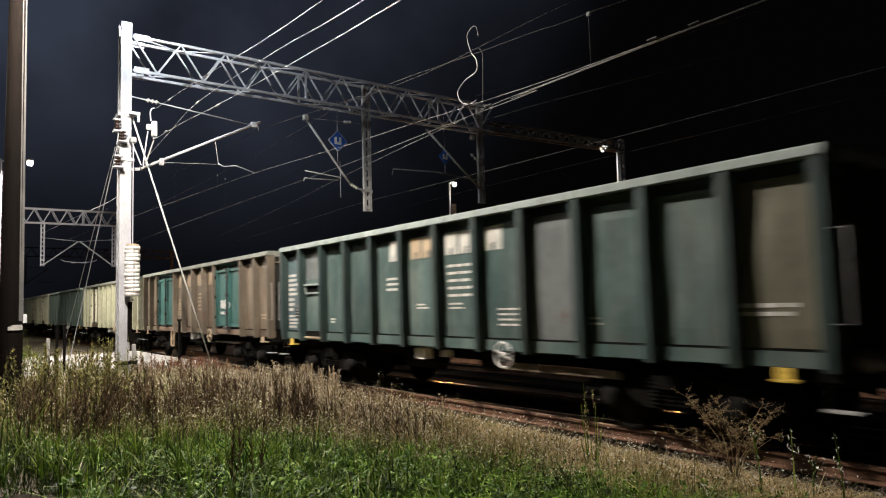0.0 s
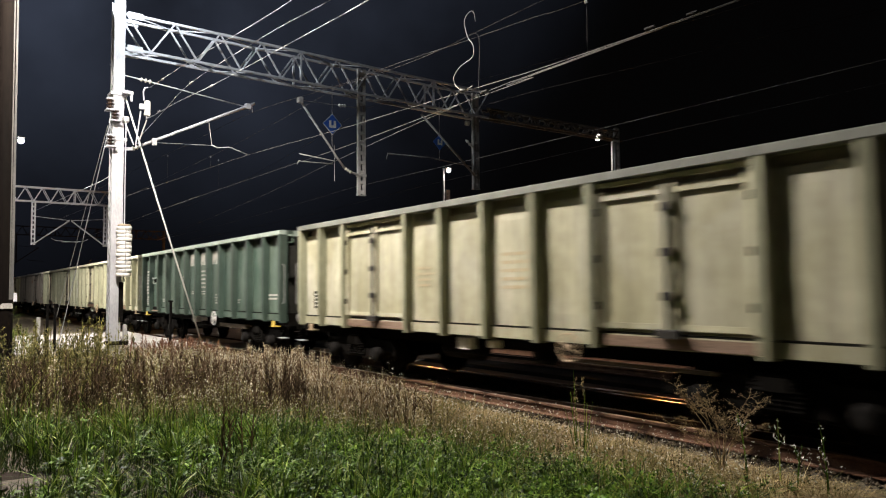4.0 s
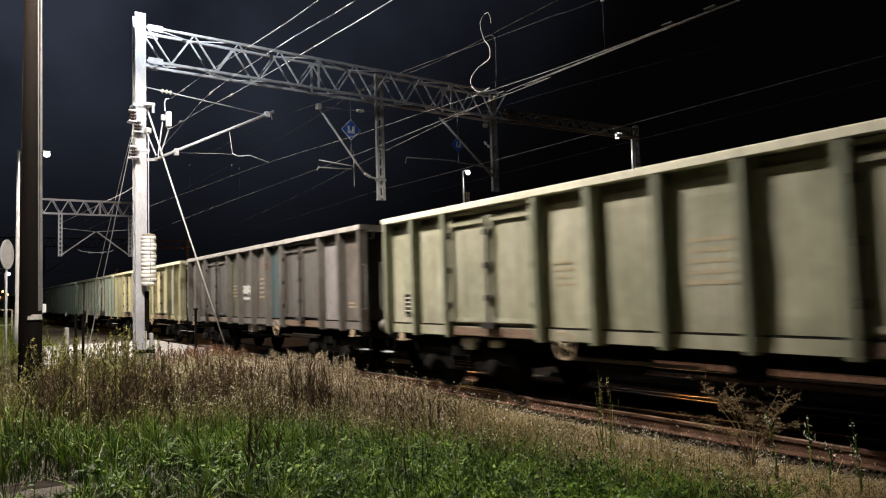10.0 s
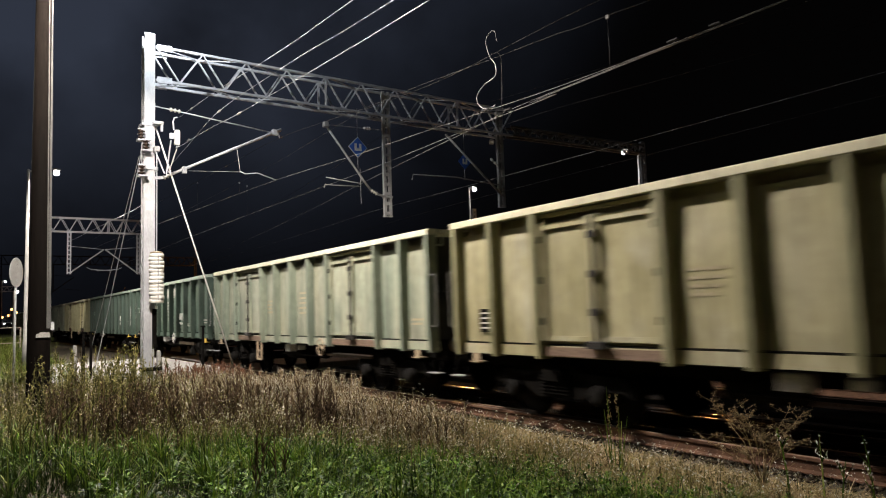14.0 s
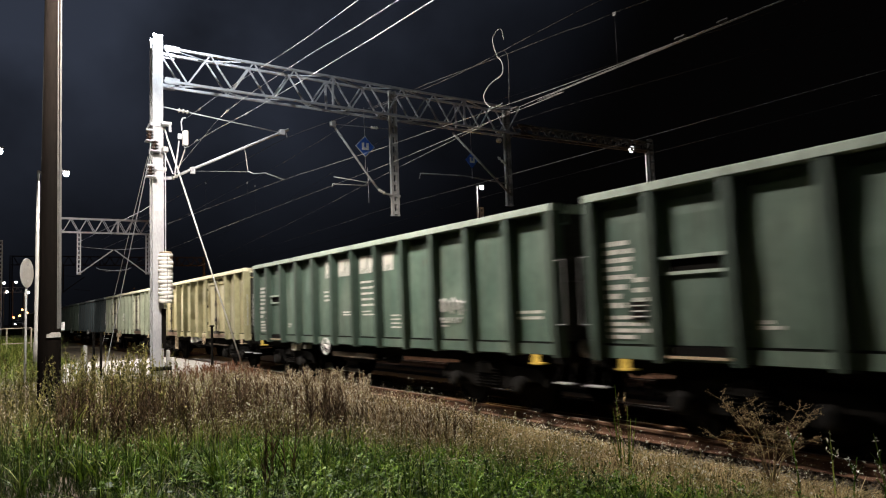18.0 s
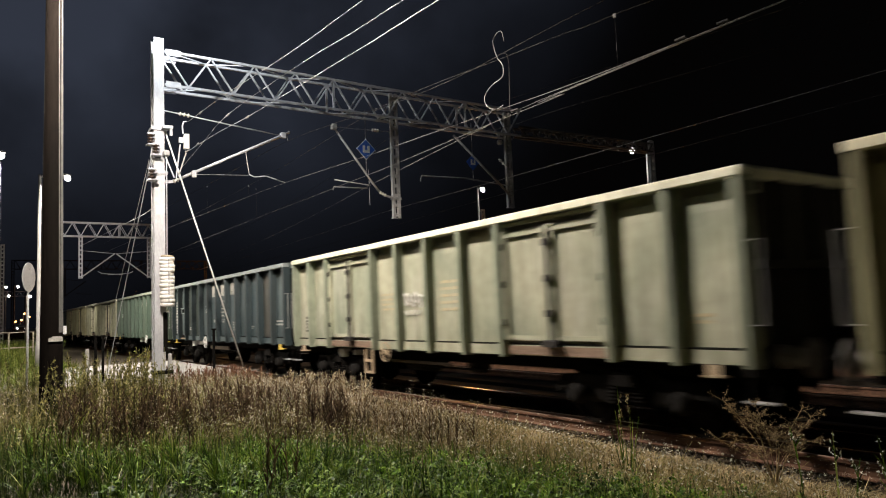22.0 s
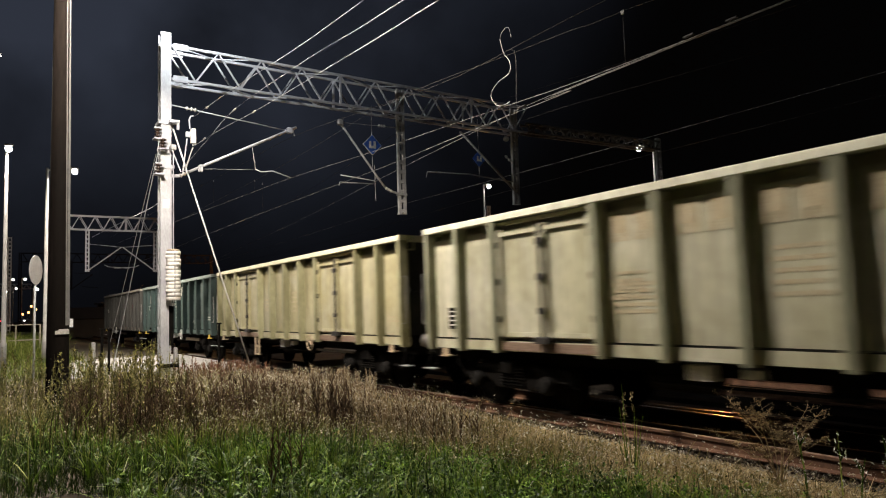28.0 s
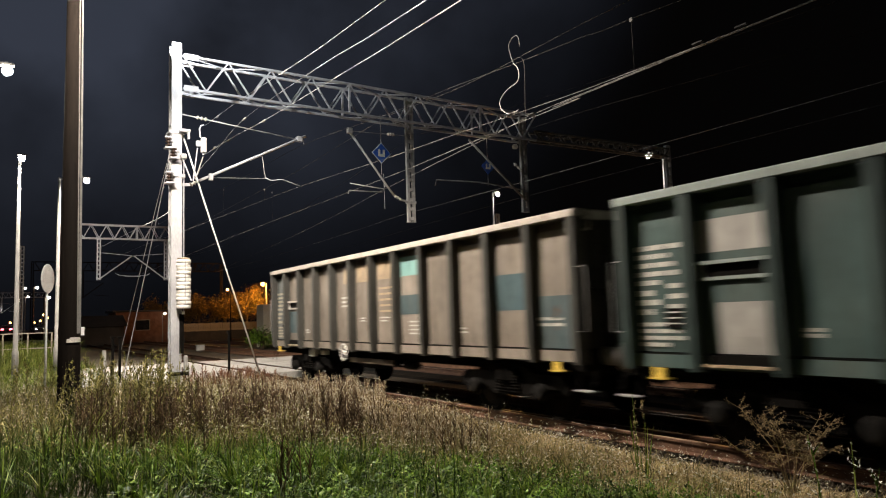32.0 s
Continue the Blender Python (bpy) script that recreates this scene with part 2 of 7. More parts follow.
M_PORC = material("glazed_insulator", [(0.55, 0.53, 0.5), (0.66, 0.64, 0.6)], 0.25, scale=5, fine=60, bump=0.02)
M_PORC_DARK = material("brown_glazed_insulator", [(0.020, 0.013, 0.010), (0.045, 0.028, 0.020)], 0.3, scale=5, fine=60, bump=0.02)
M_WEIGHT = material("white_weights", [(0.62, 0.60, 0.57), (0.78, 0.76, 0.72)], 0.7, scale=6, fine=40, bump=0.15, grime=0.25)
# mast nearly black: its unlit side is put into the colour
M_MAST = material("shaded_mast", [(0.0034, 0.0025, 0.0020), (0.0068, 0.0050, 0.0040)], 0.9, spec=0.04, scale=2, fine=25, bump=0.1, stretch=(1, 1, 0.15))
M_LAMPPOST = material("lamp_post_grey", [(0.20, 0.195, 0.19), (0.30, 0.295, 0.28)], 0.6, 0.1, scale=3, fine=40, bump=0.05)
M_LAMPPOST_D = material("dimmed_steel", [(0.10, 0.10, 0.10), (0.16, 0.155, 0.15)], 0.7, 0.1, scale=3, fine=40, bump=0.05)
# three copper tones, with the lit and dim look put into the colour
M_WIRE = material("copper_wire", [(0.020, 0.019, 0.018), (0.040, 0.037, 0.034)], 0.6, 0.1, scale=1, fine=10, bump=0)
M_WIRE_LIT = material("lit_copper_wire", [(0.18, 0.175, 0.165), (0.26, 0.25, 0.235)], 0.5, 0.2, scale=1, fine=10, bump=0)
M_WIRE_DIM = material("dim_wire", [(0.005, 0.005, 0.005), (0.010, 0.009, 0.009)], 0.7, spec=0.1, scale=1, fine=10, bump=0)
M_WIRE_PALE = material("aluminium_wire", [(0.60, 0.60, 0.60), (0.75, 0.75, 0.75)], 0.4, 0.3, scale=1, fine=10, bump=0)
# underframe tones far below steel: the shade under the wagon is in the colour
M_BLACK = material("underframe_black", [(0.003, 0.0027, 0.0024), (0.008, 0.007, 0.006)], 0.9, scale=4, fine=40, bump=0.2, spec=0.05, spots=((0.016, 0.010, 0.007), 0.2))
M_UNLIT_STEEL = material("unlit_steel", [(0.005, 0.004, 0.0035), (0.011, 0.009, 0.007)], 0.85, spec=0.05, scale=3, fine=30, bump=0.1)
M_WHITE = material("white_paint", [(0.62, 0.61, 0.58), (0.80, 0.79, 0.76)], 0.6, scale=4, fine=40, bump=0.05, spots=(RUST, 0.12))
M_AXLEBOX = material("shaded_axle_box", [(0.006, 0.0055, 0.005), (0.015, 0.014, 0.013)], 0.85, spec=0.06, scale=5, fine=40, bump=0.1)
M_BUFFER = material("buffer_steel", [(0.10, 0.095, 0.09), (0.20, 0.19, 0.18)], 0.55, 0.3, scale=4, fine=40, bump=0.05, spots=(RUST, 0.3))
# end walls near black: the shade on them is put into the paint
M_END = material("shaded_end_paint", [(0.012, 0.012, 0.010), (0.035, 0.033, 0.026)], 0.85, scale=1.5, fine=20, bump=0.15)
M_LETTER_FAINT = material("worn_lettering", [(0.42, 0.38, 0.28), (0.56, 0.52, 0.42)], 0.7, scale=7, fine=50, bump=0.0, grime=0.45)
M_LETTER_CREAM = material("faded_ochre_lettering", [(0.40, 0.33, 0.20), (0.52, 0.45, 0.31)], 0.7, scale=7, fine=50, bump=0.0, grime=0.4)
M_YELLOW = material("yellow_paint", [(0.55, 0.36, 0.04), (0.70, 0.50, 0.10)], 0.6, scale=4, fine=40, bump=0.05, spots=(RUST, 0.15))
M_LETTER = material("cream_lettering", [(0.42, 0.41, 0.37), (0.60, 0.59, 0.54)], 0.7, scale=5, fine=60, bump=0.0, grime=0.3)
M_LETTER_O = material("ochre_lettering", [(0.34, 0.26, 0.17), (0.44, 0.34, 0.23)], 0.7, scale=5, fine=60, bump=0.0, grime=0.3)
M_PLANK = material("wagon_timber", [(0.17, 0.115, 0.08), (0.27, 0.19, 0.14)], 0.8, scale=4, fine=50, bump=0.2, stretch=(1, 0.2, 1))
M_LATCH = material("greasy_latch_steel", [(0.010, 0.009, 0.008), (0.028, 0.024, 0.020)], 0.7, scale=5, fine=40, bump=0.1, spots=(RUST, 0.25))
M_BEAM = material("brake_beam_paint", [(0.060, 0.045, 0.028), (0.115, 0.086, 0.056)], 0.8, scale=4, fine=40, bump=0.1)
M_SIGNBLUE = material("sign_blue", [(0.03, 0.11, 0.50), (0.05, 0.15, 0.60)], 0.45, scale=3, fine=30, bump=0)
M_SIGNWHITE = material("sign_white", [(0.70, 0.70, 0.70), (0.82, 0.82, 0.82)], 0.45, scale=3, fine=30, bump=0)
M_SIGNBACK = material("sign_back_grey", [(0.42, 0.43, 0.43), (0.55, 0.56, 0.56)], 0.55, 0.2, scale=3, fine=30, bump=0.02)
M_BRICK = material("brick_wall", [(0.16, 0.07, 0.04), (0.26, 0.13, 0.08)], 0.9, scale=2, fine=20, bump=0.3)
M_ROOF = material("roof_felt", [(0.03, 0.03, 0.03), (0.055, 0.05, 0.048)], 0.9, scale=1, fine=15, bump=0.2)
M_DARKGLASS = material("dark_window", [(0.01, 0.01, 0.012), (0.02, 0.02, 0.024)], 0.1, scale=1, fine=5, bump=0)
M_CREAM = material("cream_render", [(0.45, 0.41, 0.32), (0.58, 0.54, 0.44)], 0.85, scale=1, fine=20, bump=0.2)
M_FENCE = material("fence_paint", [(0.24, 0.21, 0.16), (0.34, 0.30, 0.24)], 0.7, scale=2, fine=20, bump=0.1)
M_BARK = material("bark", [(0.06, 0.045, 0.03), (0.12, 0.09, 0.065)], 0.9, scale=6, fine=40, bump=0.5, stretch=(1, 1, 0.3))
M_LED = glowing("led_lens", (1.0, 0.97, 0.90), 60.0)
M_LED_SMALL = glowing("far_led_lens", (1.0, 0.95, 0.85), 30.0)
M_SODIUM = glowing("sodium_lens", (1.0, 0.42, 0.10), 40.0)
M_SODIUM_SMALL = glowing("far_sodium_lens", (1.0, 0.48, 0.16), 8.0)
M_TAIL = glowing("red_tail_light", (1.0, 0.03, 0.05), 45.0)
M_HEAD = glowing("car_headlight", (1.0, 0.95, 0.9), 16.0)
L_GRASS = leafy("grass_blades", [(0.006, 0.016, 0.002), (0.030, 0.066, 0.005), (0.074, 0.148, 0.010), (0.16, 0.26, 0.026), (0.30, 0.33, 0.085)], 0.6, 0.5, 2.6)
L_TURF = leafy("short_turf", [(0.008, 0.017, 0.003), (0.022, 0.046, 0.006), (0.048, 0.082, 0.012), (0.085, 0.090, 0.028)], 0.5, 0.7, 1.6, 0.1, 0.1)
L_OLIVE = leafy("olive_stems", [(0.034, 0.036, 0.010), (0.085, 0.086, 0.024), (0.16, 0.150, 0.046), (0.27, 0.235, 0.090)], 0.5, 0.7, 1.8, 0.14, 0.15)
L_STRAW = leafy("straw", [(0.15, 0.105, 0.048), (0.29, 0.215, 0.105), (0.43, 0.34, 0.18), (0.60, 0.50, 0.30)], 0.4, 0.8, 2.2, 0.1, 0.1)
L_BANK = leafy("bank_grass", [(0.038, 0.056, 0.010), (0.080, 0.110, 0.018), (0.13, 0.165, 0.032), (0.20, 0.205, 0.065)], 0.4, 0.7, 0.5, 0.1, 0.1)
L_DRYSTEM = leafy("dry_stem_skin", [(0.050, 0.032, 0.017), (0.095, 0.066, 0.036), (0.15, 0.11, 0.062)], 0.5, 0.8, 2.0, 0.1, 0.1)
L_HERB = leafy("herb_leaves", [(0.010, 0.026, 0.003), (0.042, 0.094, 0.008), (0.098, 0.185, 0.016), (0.20, 0.31, 0.045)], 0.6, 0.5, 2.6)
L_DRY = leafy("dry_stems", [(0.055, 0.034, 0.018), (0.125, 0.083, 0.045), (0.22, 0.16, 0.090), (0.36, 0.29, 0.18)], 0.5, 0.8, 2.0, 0.12, 0.1)
L_SEED = leafy("seed_heads", [(0.30, 0.24, 0.15), (0.56, 0.49, 0.36), (0.80, 0.76, 0.64)], 0.4, 0.9, 2.0)
L_DARKWEED = leafy("dark_weed_stems", [(0.045, 0.028, 0.017), (0.090, 0.058, 0.036), (0.15, 0.105, 0.062)], 0.4, 0.8, 2.0, 0.1, 0.1)
L_BUSH = leafy("brown_bush_leaves", [(0.13, 0.090, 0.048), (0.22, 0.16, 0.088), (0.35, 0.27, 0.16)], 0.3, 0.8, 5.0, 0.1, 0.1)
L_TREE = leafy("autumn_tree_leaves", [(0.07, 0.06, 0.015), (0.14, 0.10, 0.025), (0.20, 0.13, 0.03)], rough=0.7)
L_RUSSET = leafy("russet_weeds", [(0.085, 0.035, 0.020), (0.15, 0.070, 0.040), (0.24, 0.13, 0.08)], 0.4, 0.8, 3.0, 0.1, 0.1)
L_FLOWER = leafy("small_white_flowers", [(0.6, 0.6, 0.52), (0.75, 0.74, 0.66)], vary=0.15, rough=0.8)


# ------------------------------------------------------------------ mesh helpers
class Mesh:
    """Collects vertices and faces; every method adds one closed solid."""

    def __init__(self):
        self.v, self.f = [], []

    def add(self, verts, faces):
        k = len(self.v)
        self.v += [tuple(p) for p in verts]
        self.f += [tuple(i + k for i in face) for face in faces]
        return self

    def box(self, x0, x1, y0, y1, z0, z1, c=0.0):
        if c <= 0:
            vs = [(x, y, z) for z in (z0, z1) for y in (y0, y1) for x in (x0, x1)]
            return self.add(vs, [(0, 2, 3, 1), (4, 5, 7, 6), (0, 1, 5, 4), (2, 6, 7, 3), (0, 4, 6, 2), (1, 3, 7, 5)])
        # chamfered along the vertical and the top edges
        ring = [(x0 + c, y0), (x1 - c, y0), (x1, y0 + c), (x1, y1 - c), (x1 - c, y1), (x0 + c, y1), (x0, y1 - c), (x0, y0 + c)]
        inn = [(x0 + 2 * c, y0 + c), (x1 - 2 * c, y0 + c), (x1 - c, y0 + 2 * c), (x1 - c, y1 - 2 * c), (x1 - 2 * c, y1 - c), (x0 + 2 * c, y1 - c), (x0 + c, y1 - 2 * c), (x0 + c, y0 + 2 * c)]
        return self.rings([[(*p, z0) for p in ring], [(*p, z1 - c) for p in ring], [(*p, z1) for p in inn]])

    def rings(self, loops, caps=True):
        n, vs, fs = len(loops[0]), [], []
        for loop in loops:
            vs += loop
        for k in range(len(loops) - 1):
            for i in range(n):
                j = (i + 1) % n
                fs.append((k * n + i, k * n + j, (k + 1) * n + j, (k + 1) * n + i))
        if caps:
            fs.append(tuple(range(n - 1, -1, -1)))
            fs.append(tuple((len(loops) - 1) * n + i for i in range(n)))
        return self.add(vs, fs)

    def rod(self, a, b, r0, r1=None, n=8):
        r1 = r0 if r1 is None else r1
        a, b = Vector(a), Vector(b)
        d = (b - a).normalized()
        u = d.orthogonal().normalized()
        w = d.cross(u)
        ring = lambda p, r: [p + (u * math.cos(2 * math.pi * i / n) + w * math.sin(2 * math.pi * i / n)) * r for i in range(n)]
        return self.rings([ring(a, r0), ring(b, r1)])

    def bar(self, a, b, wide, deep, up=(0, 0, 1)):
        """A flat bar from a to b; wide across, deep along up."""
        a, b = Vector(a), Vector(b)
        d = (b - a).normalized()
        s = d.cross(Vector(up))
        s = s.normalized() if s.length > 1e-6 else d.orthogonal().normalized()
        t = s.cross(d).normalized()
        ring = lambda p: [p + s * wide / 2 * i + t * deep / 2 * j for i, j in ((-1, -1), (1, -1), (1, 1), (-1, 1))]
        return self.rings([ring(a), ring(b)])

    def tube(self, pts, r, n=6):
        pts = [Vector(p) for p in pts]
        loops, ref = [], None
        for i, p in enumerate(pts):
            d = (pts[min(i + 1, len(pts) - 1)] - pts[max(i - 1, 0)]).normalized()
            ref = d.orthogonal().normalized() if ref is None else (ref - d * ref.dot(d)).normalized()
            w = d.cross(ref)
            rr = r[i] if isinstance(r, (list, tuple)) else r
            loops.append([p + (ref * math.cos(2 * math.pi * k / n) + w * math.sin(2 * math.pi * k / n)) * rr for k in range(n)])
        return self.rings(loops)

    def lathe(self, base, axis, profile, n=16):
        """profile: (distance along the axis, radius)."""
        base, d = Vector(base), Vector(axis).normalized()
        u = d.orthogonal().normalized()
        w = d.cross(u)
        return self.rings([[base + d * h + (u * math.cos(2 * math.pi * i / n) + w * math.sin(2 * math.pi * i / n)) * max(r, 1e-4) for i in range(n)] for h, r in profile])

    def mesh(self, name, smooth=False):
        me = bpy.data.meshes.new(name)
        me.from_pydata(self.v, [], self.f)
        if smooth:
            me.polygons.foreach_set("use_smooth", [True] * len(me.polygons))
        me.update()
        return me


def put(name, mesh, mat, parent=None, m=None, label=""):
    """Links a mesh as one object, with the material on the object, so that meshes can be shared."""
    ob = new(name, mesh)
    if not mesh.materials:
        mesh.materials.append(mat)
    if mesh.materials[0] is not mat:
        ob.material_slots[0].link = "OBJECT"
        ob.material_slots[0].material = mat
    if parent is not None:
        ob.parent = parent
    if m is not None:
        ob.matrix_basis = m
    if label:
        ob["label"] = label
    return ob


def part(name, build, mat, parent=None, label="", smooth=False, m=None):
    return put(name, build.mesh(name, smooth), mat, parent, m, label)


def root(name, place, label, category, group="", kind=""):
    ob = new(name)
    ob.empty_display_size = 0.3
    ob.location = place
    return tagged(ob, label, category, group, kind)


# ------------------------------------------------------------------ ground
def ground_z(x, y):
    """The verge lies a little under the rail top and dips towards the track bed."""
    z = -0.10 + 0.05 * noise.noise(Vector((x * 0.35, y * 0.35, 0.0))) + 0.025 * noise.noise(Vector((x * 1.3, y * 1.3, 4.0)))
    if x > 6.2:
        k = min((x - 6.2) / 0.8, 1.0)
        z = z * (1 - k) - 0.235 * k
    return z


def steps(stops):
    out = []
    for (a, b, d) in stops:
        n = max(1, round((b - a) / d))
        out += [a + (b - a) * i / n for i in range(n)]
    return out + [stops[-1][1]]


gx = steps([(-900, -100, 200), (-100, -20, 20), (-20, -4, 2), (-4, 7.2, 0.28), (7.2, 12, 1.2), (12, 40, 4), (40, 100, 20), (100, 900, 200)])
gy = steps([(-900, -100, 200), (-100, -10, 15), (-10, 2, 1.5), (2, 22, 0.3), (22, 40, 1.5), (40, 120, 10), (120, 1800, 240)])
gm = Mesh()
gm.v = [(x, y, ground_z(x, y)) for y in gy for x in gx]
nx = len(gx)
gm.f = [(j * nx + i, j * nx + i + 1, (j + 1) * nx + i + 1, (j + 1) * nx + i) for j in range(len(gy) - 1) for i in range(nx - 1)]
tagged(part("ground", gm, M_SOIL, smooth=True), "dark brown soil verge beside the railway tracks", "ground", kind="structure")

# ------------------------------------------------------------------ tracks
RAIL_PROFILE = [(-0.075, -0.172), (0.075, -0.172), (0.075, -0.160), (0.010, -0.140), (0.009, -0.050), (0.036, -0.036), (0.036, -0.006), (0.028, 0.0), (-0.028, 0.0), (-0.036, -0.006), (-0.036, -0.036), (-0.009, -0.050), (-0.010, -0.140), (-0.075, -0.160)]


def rail_along(pts):
    """A rail through (x, y) points, with its section kept upright, and the polished strip of its head."""
    body, top, loops, strip = Mesh(), Mesh(), [], []
    for i, (x, y) in enumerate(pts):
        a, b = pts[max(i - 1, 0)], pts[min(i + 1, len(pts) - 1)]
        d = Vector((b[0] - a[0], b[1] - a[1], 0)).normalized()
        s = Vector((d.y, -d.x, 0))
        loops.append([Vector((x, y, -0.002)) + s * u + Vector((0, 0, w)) for u, w in RAIL_PROFILE])
        strip.append([Vector((x, y, 0)) + s * u + Vector((0, 0, w)) for u, w in ((-0.027, -0.001), (0.027, -0.001), (0.024, 0.0025), (-0.024, 0.0025))])
    return body.rings(loops), top.rings(strip)


def track(name, line, label, sleepers=(0, 0), rusty=False):
    """line(y) gives the track's axis; rails of 1.435 m gauge."""
    ob = root(name, (0, 0, 0), label, "railway track", "tracks", kind="structure")
    ys = steps([(-40, 2, 6), (2, 30, 1.0), (30, 60, 5), (60, 700, 80)])
    for side in (-0.7525, 0.7525):
        body, top = rail_along([(line(y) + side, y) for y in ys])
        r = part("rail", body, M_RAIL, ob, "rust-brown steel rail")
        part("running_face", top, M_RAIL if rusty else M_RAILTOP_WORN if side < 0 else M_RAILTOP, r, "polished running surface" if not rusty else "")
    sl = Mesh().box(-1.25, 1.25, -0.13, 0.13, -0.36, -0.175, 0.02).mesh("sleeper")
    y = sleepers[0]
    while y < sleepers[1]:
        put("sleeper", sl, M_SLEEPER, ob, pose(line(y), y, -0.055))
        y += 0.6
    return ob


track("main_track", lambda y: TX, "railway track with rust-brown rails on concrete sleepers", (-1.0, 23.0))
# the turnout: a second route leaves the main track before the crossing and bends away
branch = lambda y: TX + (0.0 if y > 16.5 else 0.0033 * (16.5 - y) ** 2)
track("branch_track", branch, "diverging rails of a turnout beside the main rails")
track("second_track", lambda y: 13.1, "railway track behind the train beside the crossing", (34, 60))
track("third_track", lambda y: 17.7, "railway track farther from the road crossing", (34, 60))
track("fourth_track", lambda y: 22.3, "outer railway track of the yard", (34, 50))

# ballast stones near the rails
rng = np.random.default_rng(5)
bal = Mesh()
for _ in range(14000):
    y = float(rng.uniform(1.5, 23))
    x = TX + float(rng.uniform(-1.02, 1.5))
    r = float(rng.uniform(0.018, 0.04))
    z = -0.235 + float(rng.uniform(0, 0.06))
    a = rng.uniform(0.6, 1.2, 6) * r
    bal.add([(x + a[0], y, z), (x, y + a[1], z), (x - a[2], y, z), (x, y - a[3], z), (x, y, z + a[4]), (x, y, z - a[5])], [(0, 1, 4), (1, 2, 4), (2, 3, 4), (3, 0, 4), (1, 0, 5), (2, 1, 5), (3, 2, 5), (0, 3, 5)])
tagged(part("ballast", bal, M_BALLAST), "brown stone ballast between the rails", "ballast", kind="stuff")

# near-black sheet added to darken ground that the mast lamp reaches
bed = Mesh().rings([[(10.9, y, -0.34), (24.0, y, -0.34), (23.8, y, -0.17), (11.3, y, -0.17)] for y in (-40.0, 23.3)])
tagged(part("yard_track_bed", bed, M_YARD), "dark oil-stained ballast bed of the yard tracks", "ballast", kind="structure")

# ------------------------------------------------------------------ level crossing, path
cross = tagged(new("crossing_pavement"), "pale concrete panels of a level crossing over the tracks", "pavement", kind="structure")
slab_n = 0
lanes = [(2.2, 7.48, 1.76), (7.80, 9.06, 1.26), (9.38, 12.2, 1.41), (12.5, 13.7, 1.2), (14.0, 16.8, 1.4), (17.1, 18.3, 1.2), (18.6, 30.6, 2.4)]
panel_mesh = {}
for a, b, d in lanes:
    n = round((b - a) / d)
    w = (b - a) / n
    for i in range(n):
        for j in range(5):
            key = round(w, 3)
            if key not in panel_mesh:
                panel_mesh[key] = Mesh().box(0.006, w - 0.006, 0.006, 1.994, -0.25, -0.012, 0.012).mesh("slab")
            put("slab", panel_mesh[key], M_PAVING, cross, pose(a + i * w, 23.6 + j * 2.0, 0.003 * ((i * 7 + j * 3) % 3)))
edge_in = lambda x: 0.10 * noise.noise(Vector((x * 2.1, 3.0, 0.0))) + 0.05 * noise.noise(Vector((x * 6.0, 8.0, 0.0)))
px = [-6.0 + 0.2 * i for i in range(37)]
path = Mesh().rings([[(x, 7.84 + edge_in(x), -0.3), (x, 8.50 + edge_in(x + 20), -0.3), (x, 8.50 + edge_in(x + 20), -0.095), (x, 8.2, -0.075 + 0.02 * edge_in(x * 3)), (x, 7.84 + edge_in(x), -0.09)] for x in px])
tagged(part("path_pavement", path, M_ASPHALT), "dark worn tarmac patch at the edge of the grass", "pavement", kind="structure")
kerb = tagged(new("path_kerb"), "broken pale concrete edging of the tarmac patch", "kerb", kind="structure")
rk = random.Random(8)
for i in range(26):
    w, d, h = rk.uniform(0.07, 0.30), rk.uniform(0.05, 0.09), rk.uniform(0.02, 0.05)
    x = 1.15 - 0.27 * i + rk.uniform(-0.05, 0.05)
    stone = Mesh().rings([[(-w * k, -d, z), (w * 0.4 * k, -d * rk.uniform(0.7, 1.2), z), (w * k, -d * 0.3, z), (w * 0.8 * k, d, z), (-w * 0.3 * k, d * rk.uniform(0.7, 1.1), z), (-w * k, d * 0.5, z)] for z, k in ((-0.1, 0.5), (h * 0.5, 0.52), (h, 0.42))])
    put("kerb_stone", stone.mesh("kerb_stone"), M_KERB, kerb, pose(x, 7.76 + rk.uniform(-0.05, 0.05), -0.085, rk.uniform(-6, 6), rk.uniform(-6, 6), rk.uniform(-25, 25)))

# ------------------------------------------------------------------ gantry
GY = 21.0


def lattice_post(name, parent, height, wide, deep, z0, mat, pitch=0.42, x=0.0, y=0.0):
    """Two channels joined by battens: the upright of a catenary mast."""
    for s in (-1, 1):
        yo, w, t = y + s * deep / 2, wide / 2, 0.012
        sec = [(x - w, yo), (x + w, yo), (x + w, yo - s * 0.08), (x + w - t, yo - s * 0.08), (x + w - t, yo - s * t), (x - w + t, yo - s * t), (x - w + t, yo - s * 0.08), (x - w, yo - s * 0.08)]
        part("channel", Mesh().rings([[(*q, z0) for q in sec], [(*q, z0 + height) for q in sec]]), mat, parent)
    bat = Mesh().bar((0, -deep / 2 + 0.01, 0), (0, deep / 2 - 0.01, pitch * 0.8), 0.008, 0.05).mesh("batten")
    flip = Mesh().bar((0, deep / 2 - 0.01, 0), (0, -deep / 2 + 0.01, pitch * 0.8), 0.008, 0.05).mesh("batten")
    k = 0
    while k * pitch < height - pitch:
        for e in (-1, 1):
            put("batten", bat if k % 2 else flip, mat, parent, pose(x + e * (wide / 2 + 0.004), y, z0 + k * pitch))
        k += 1


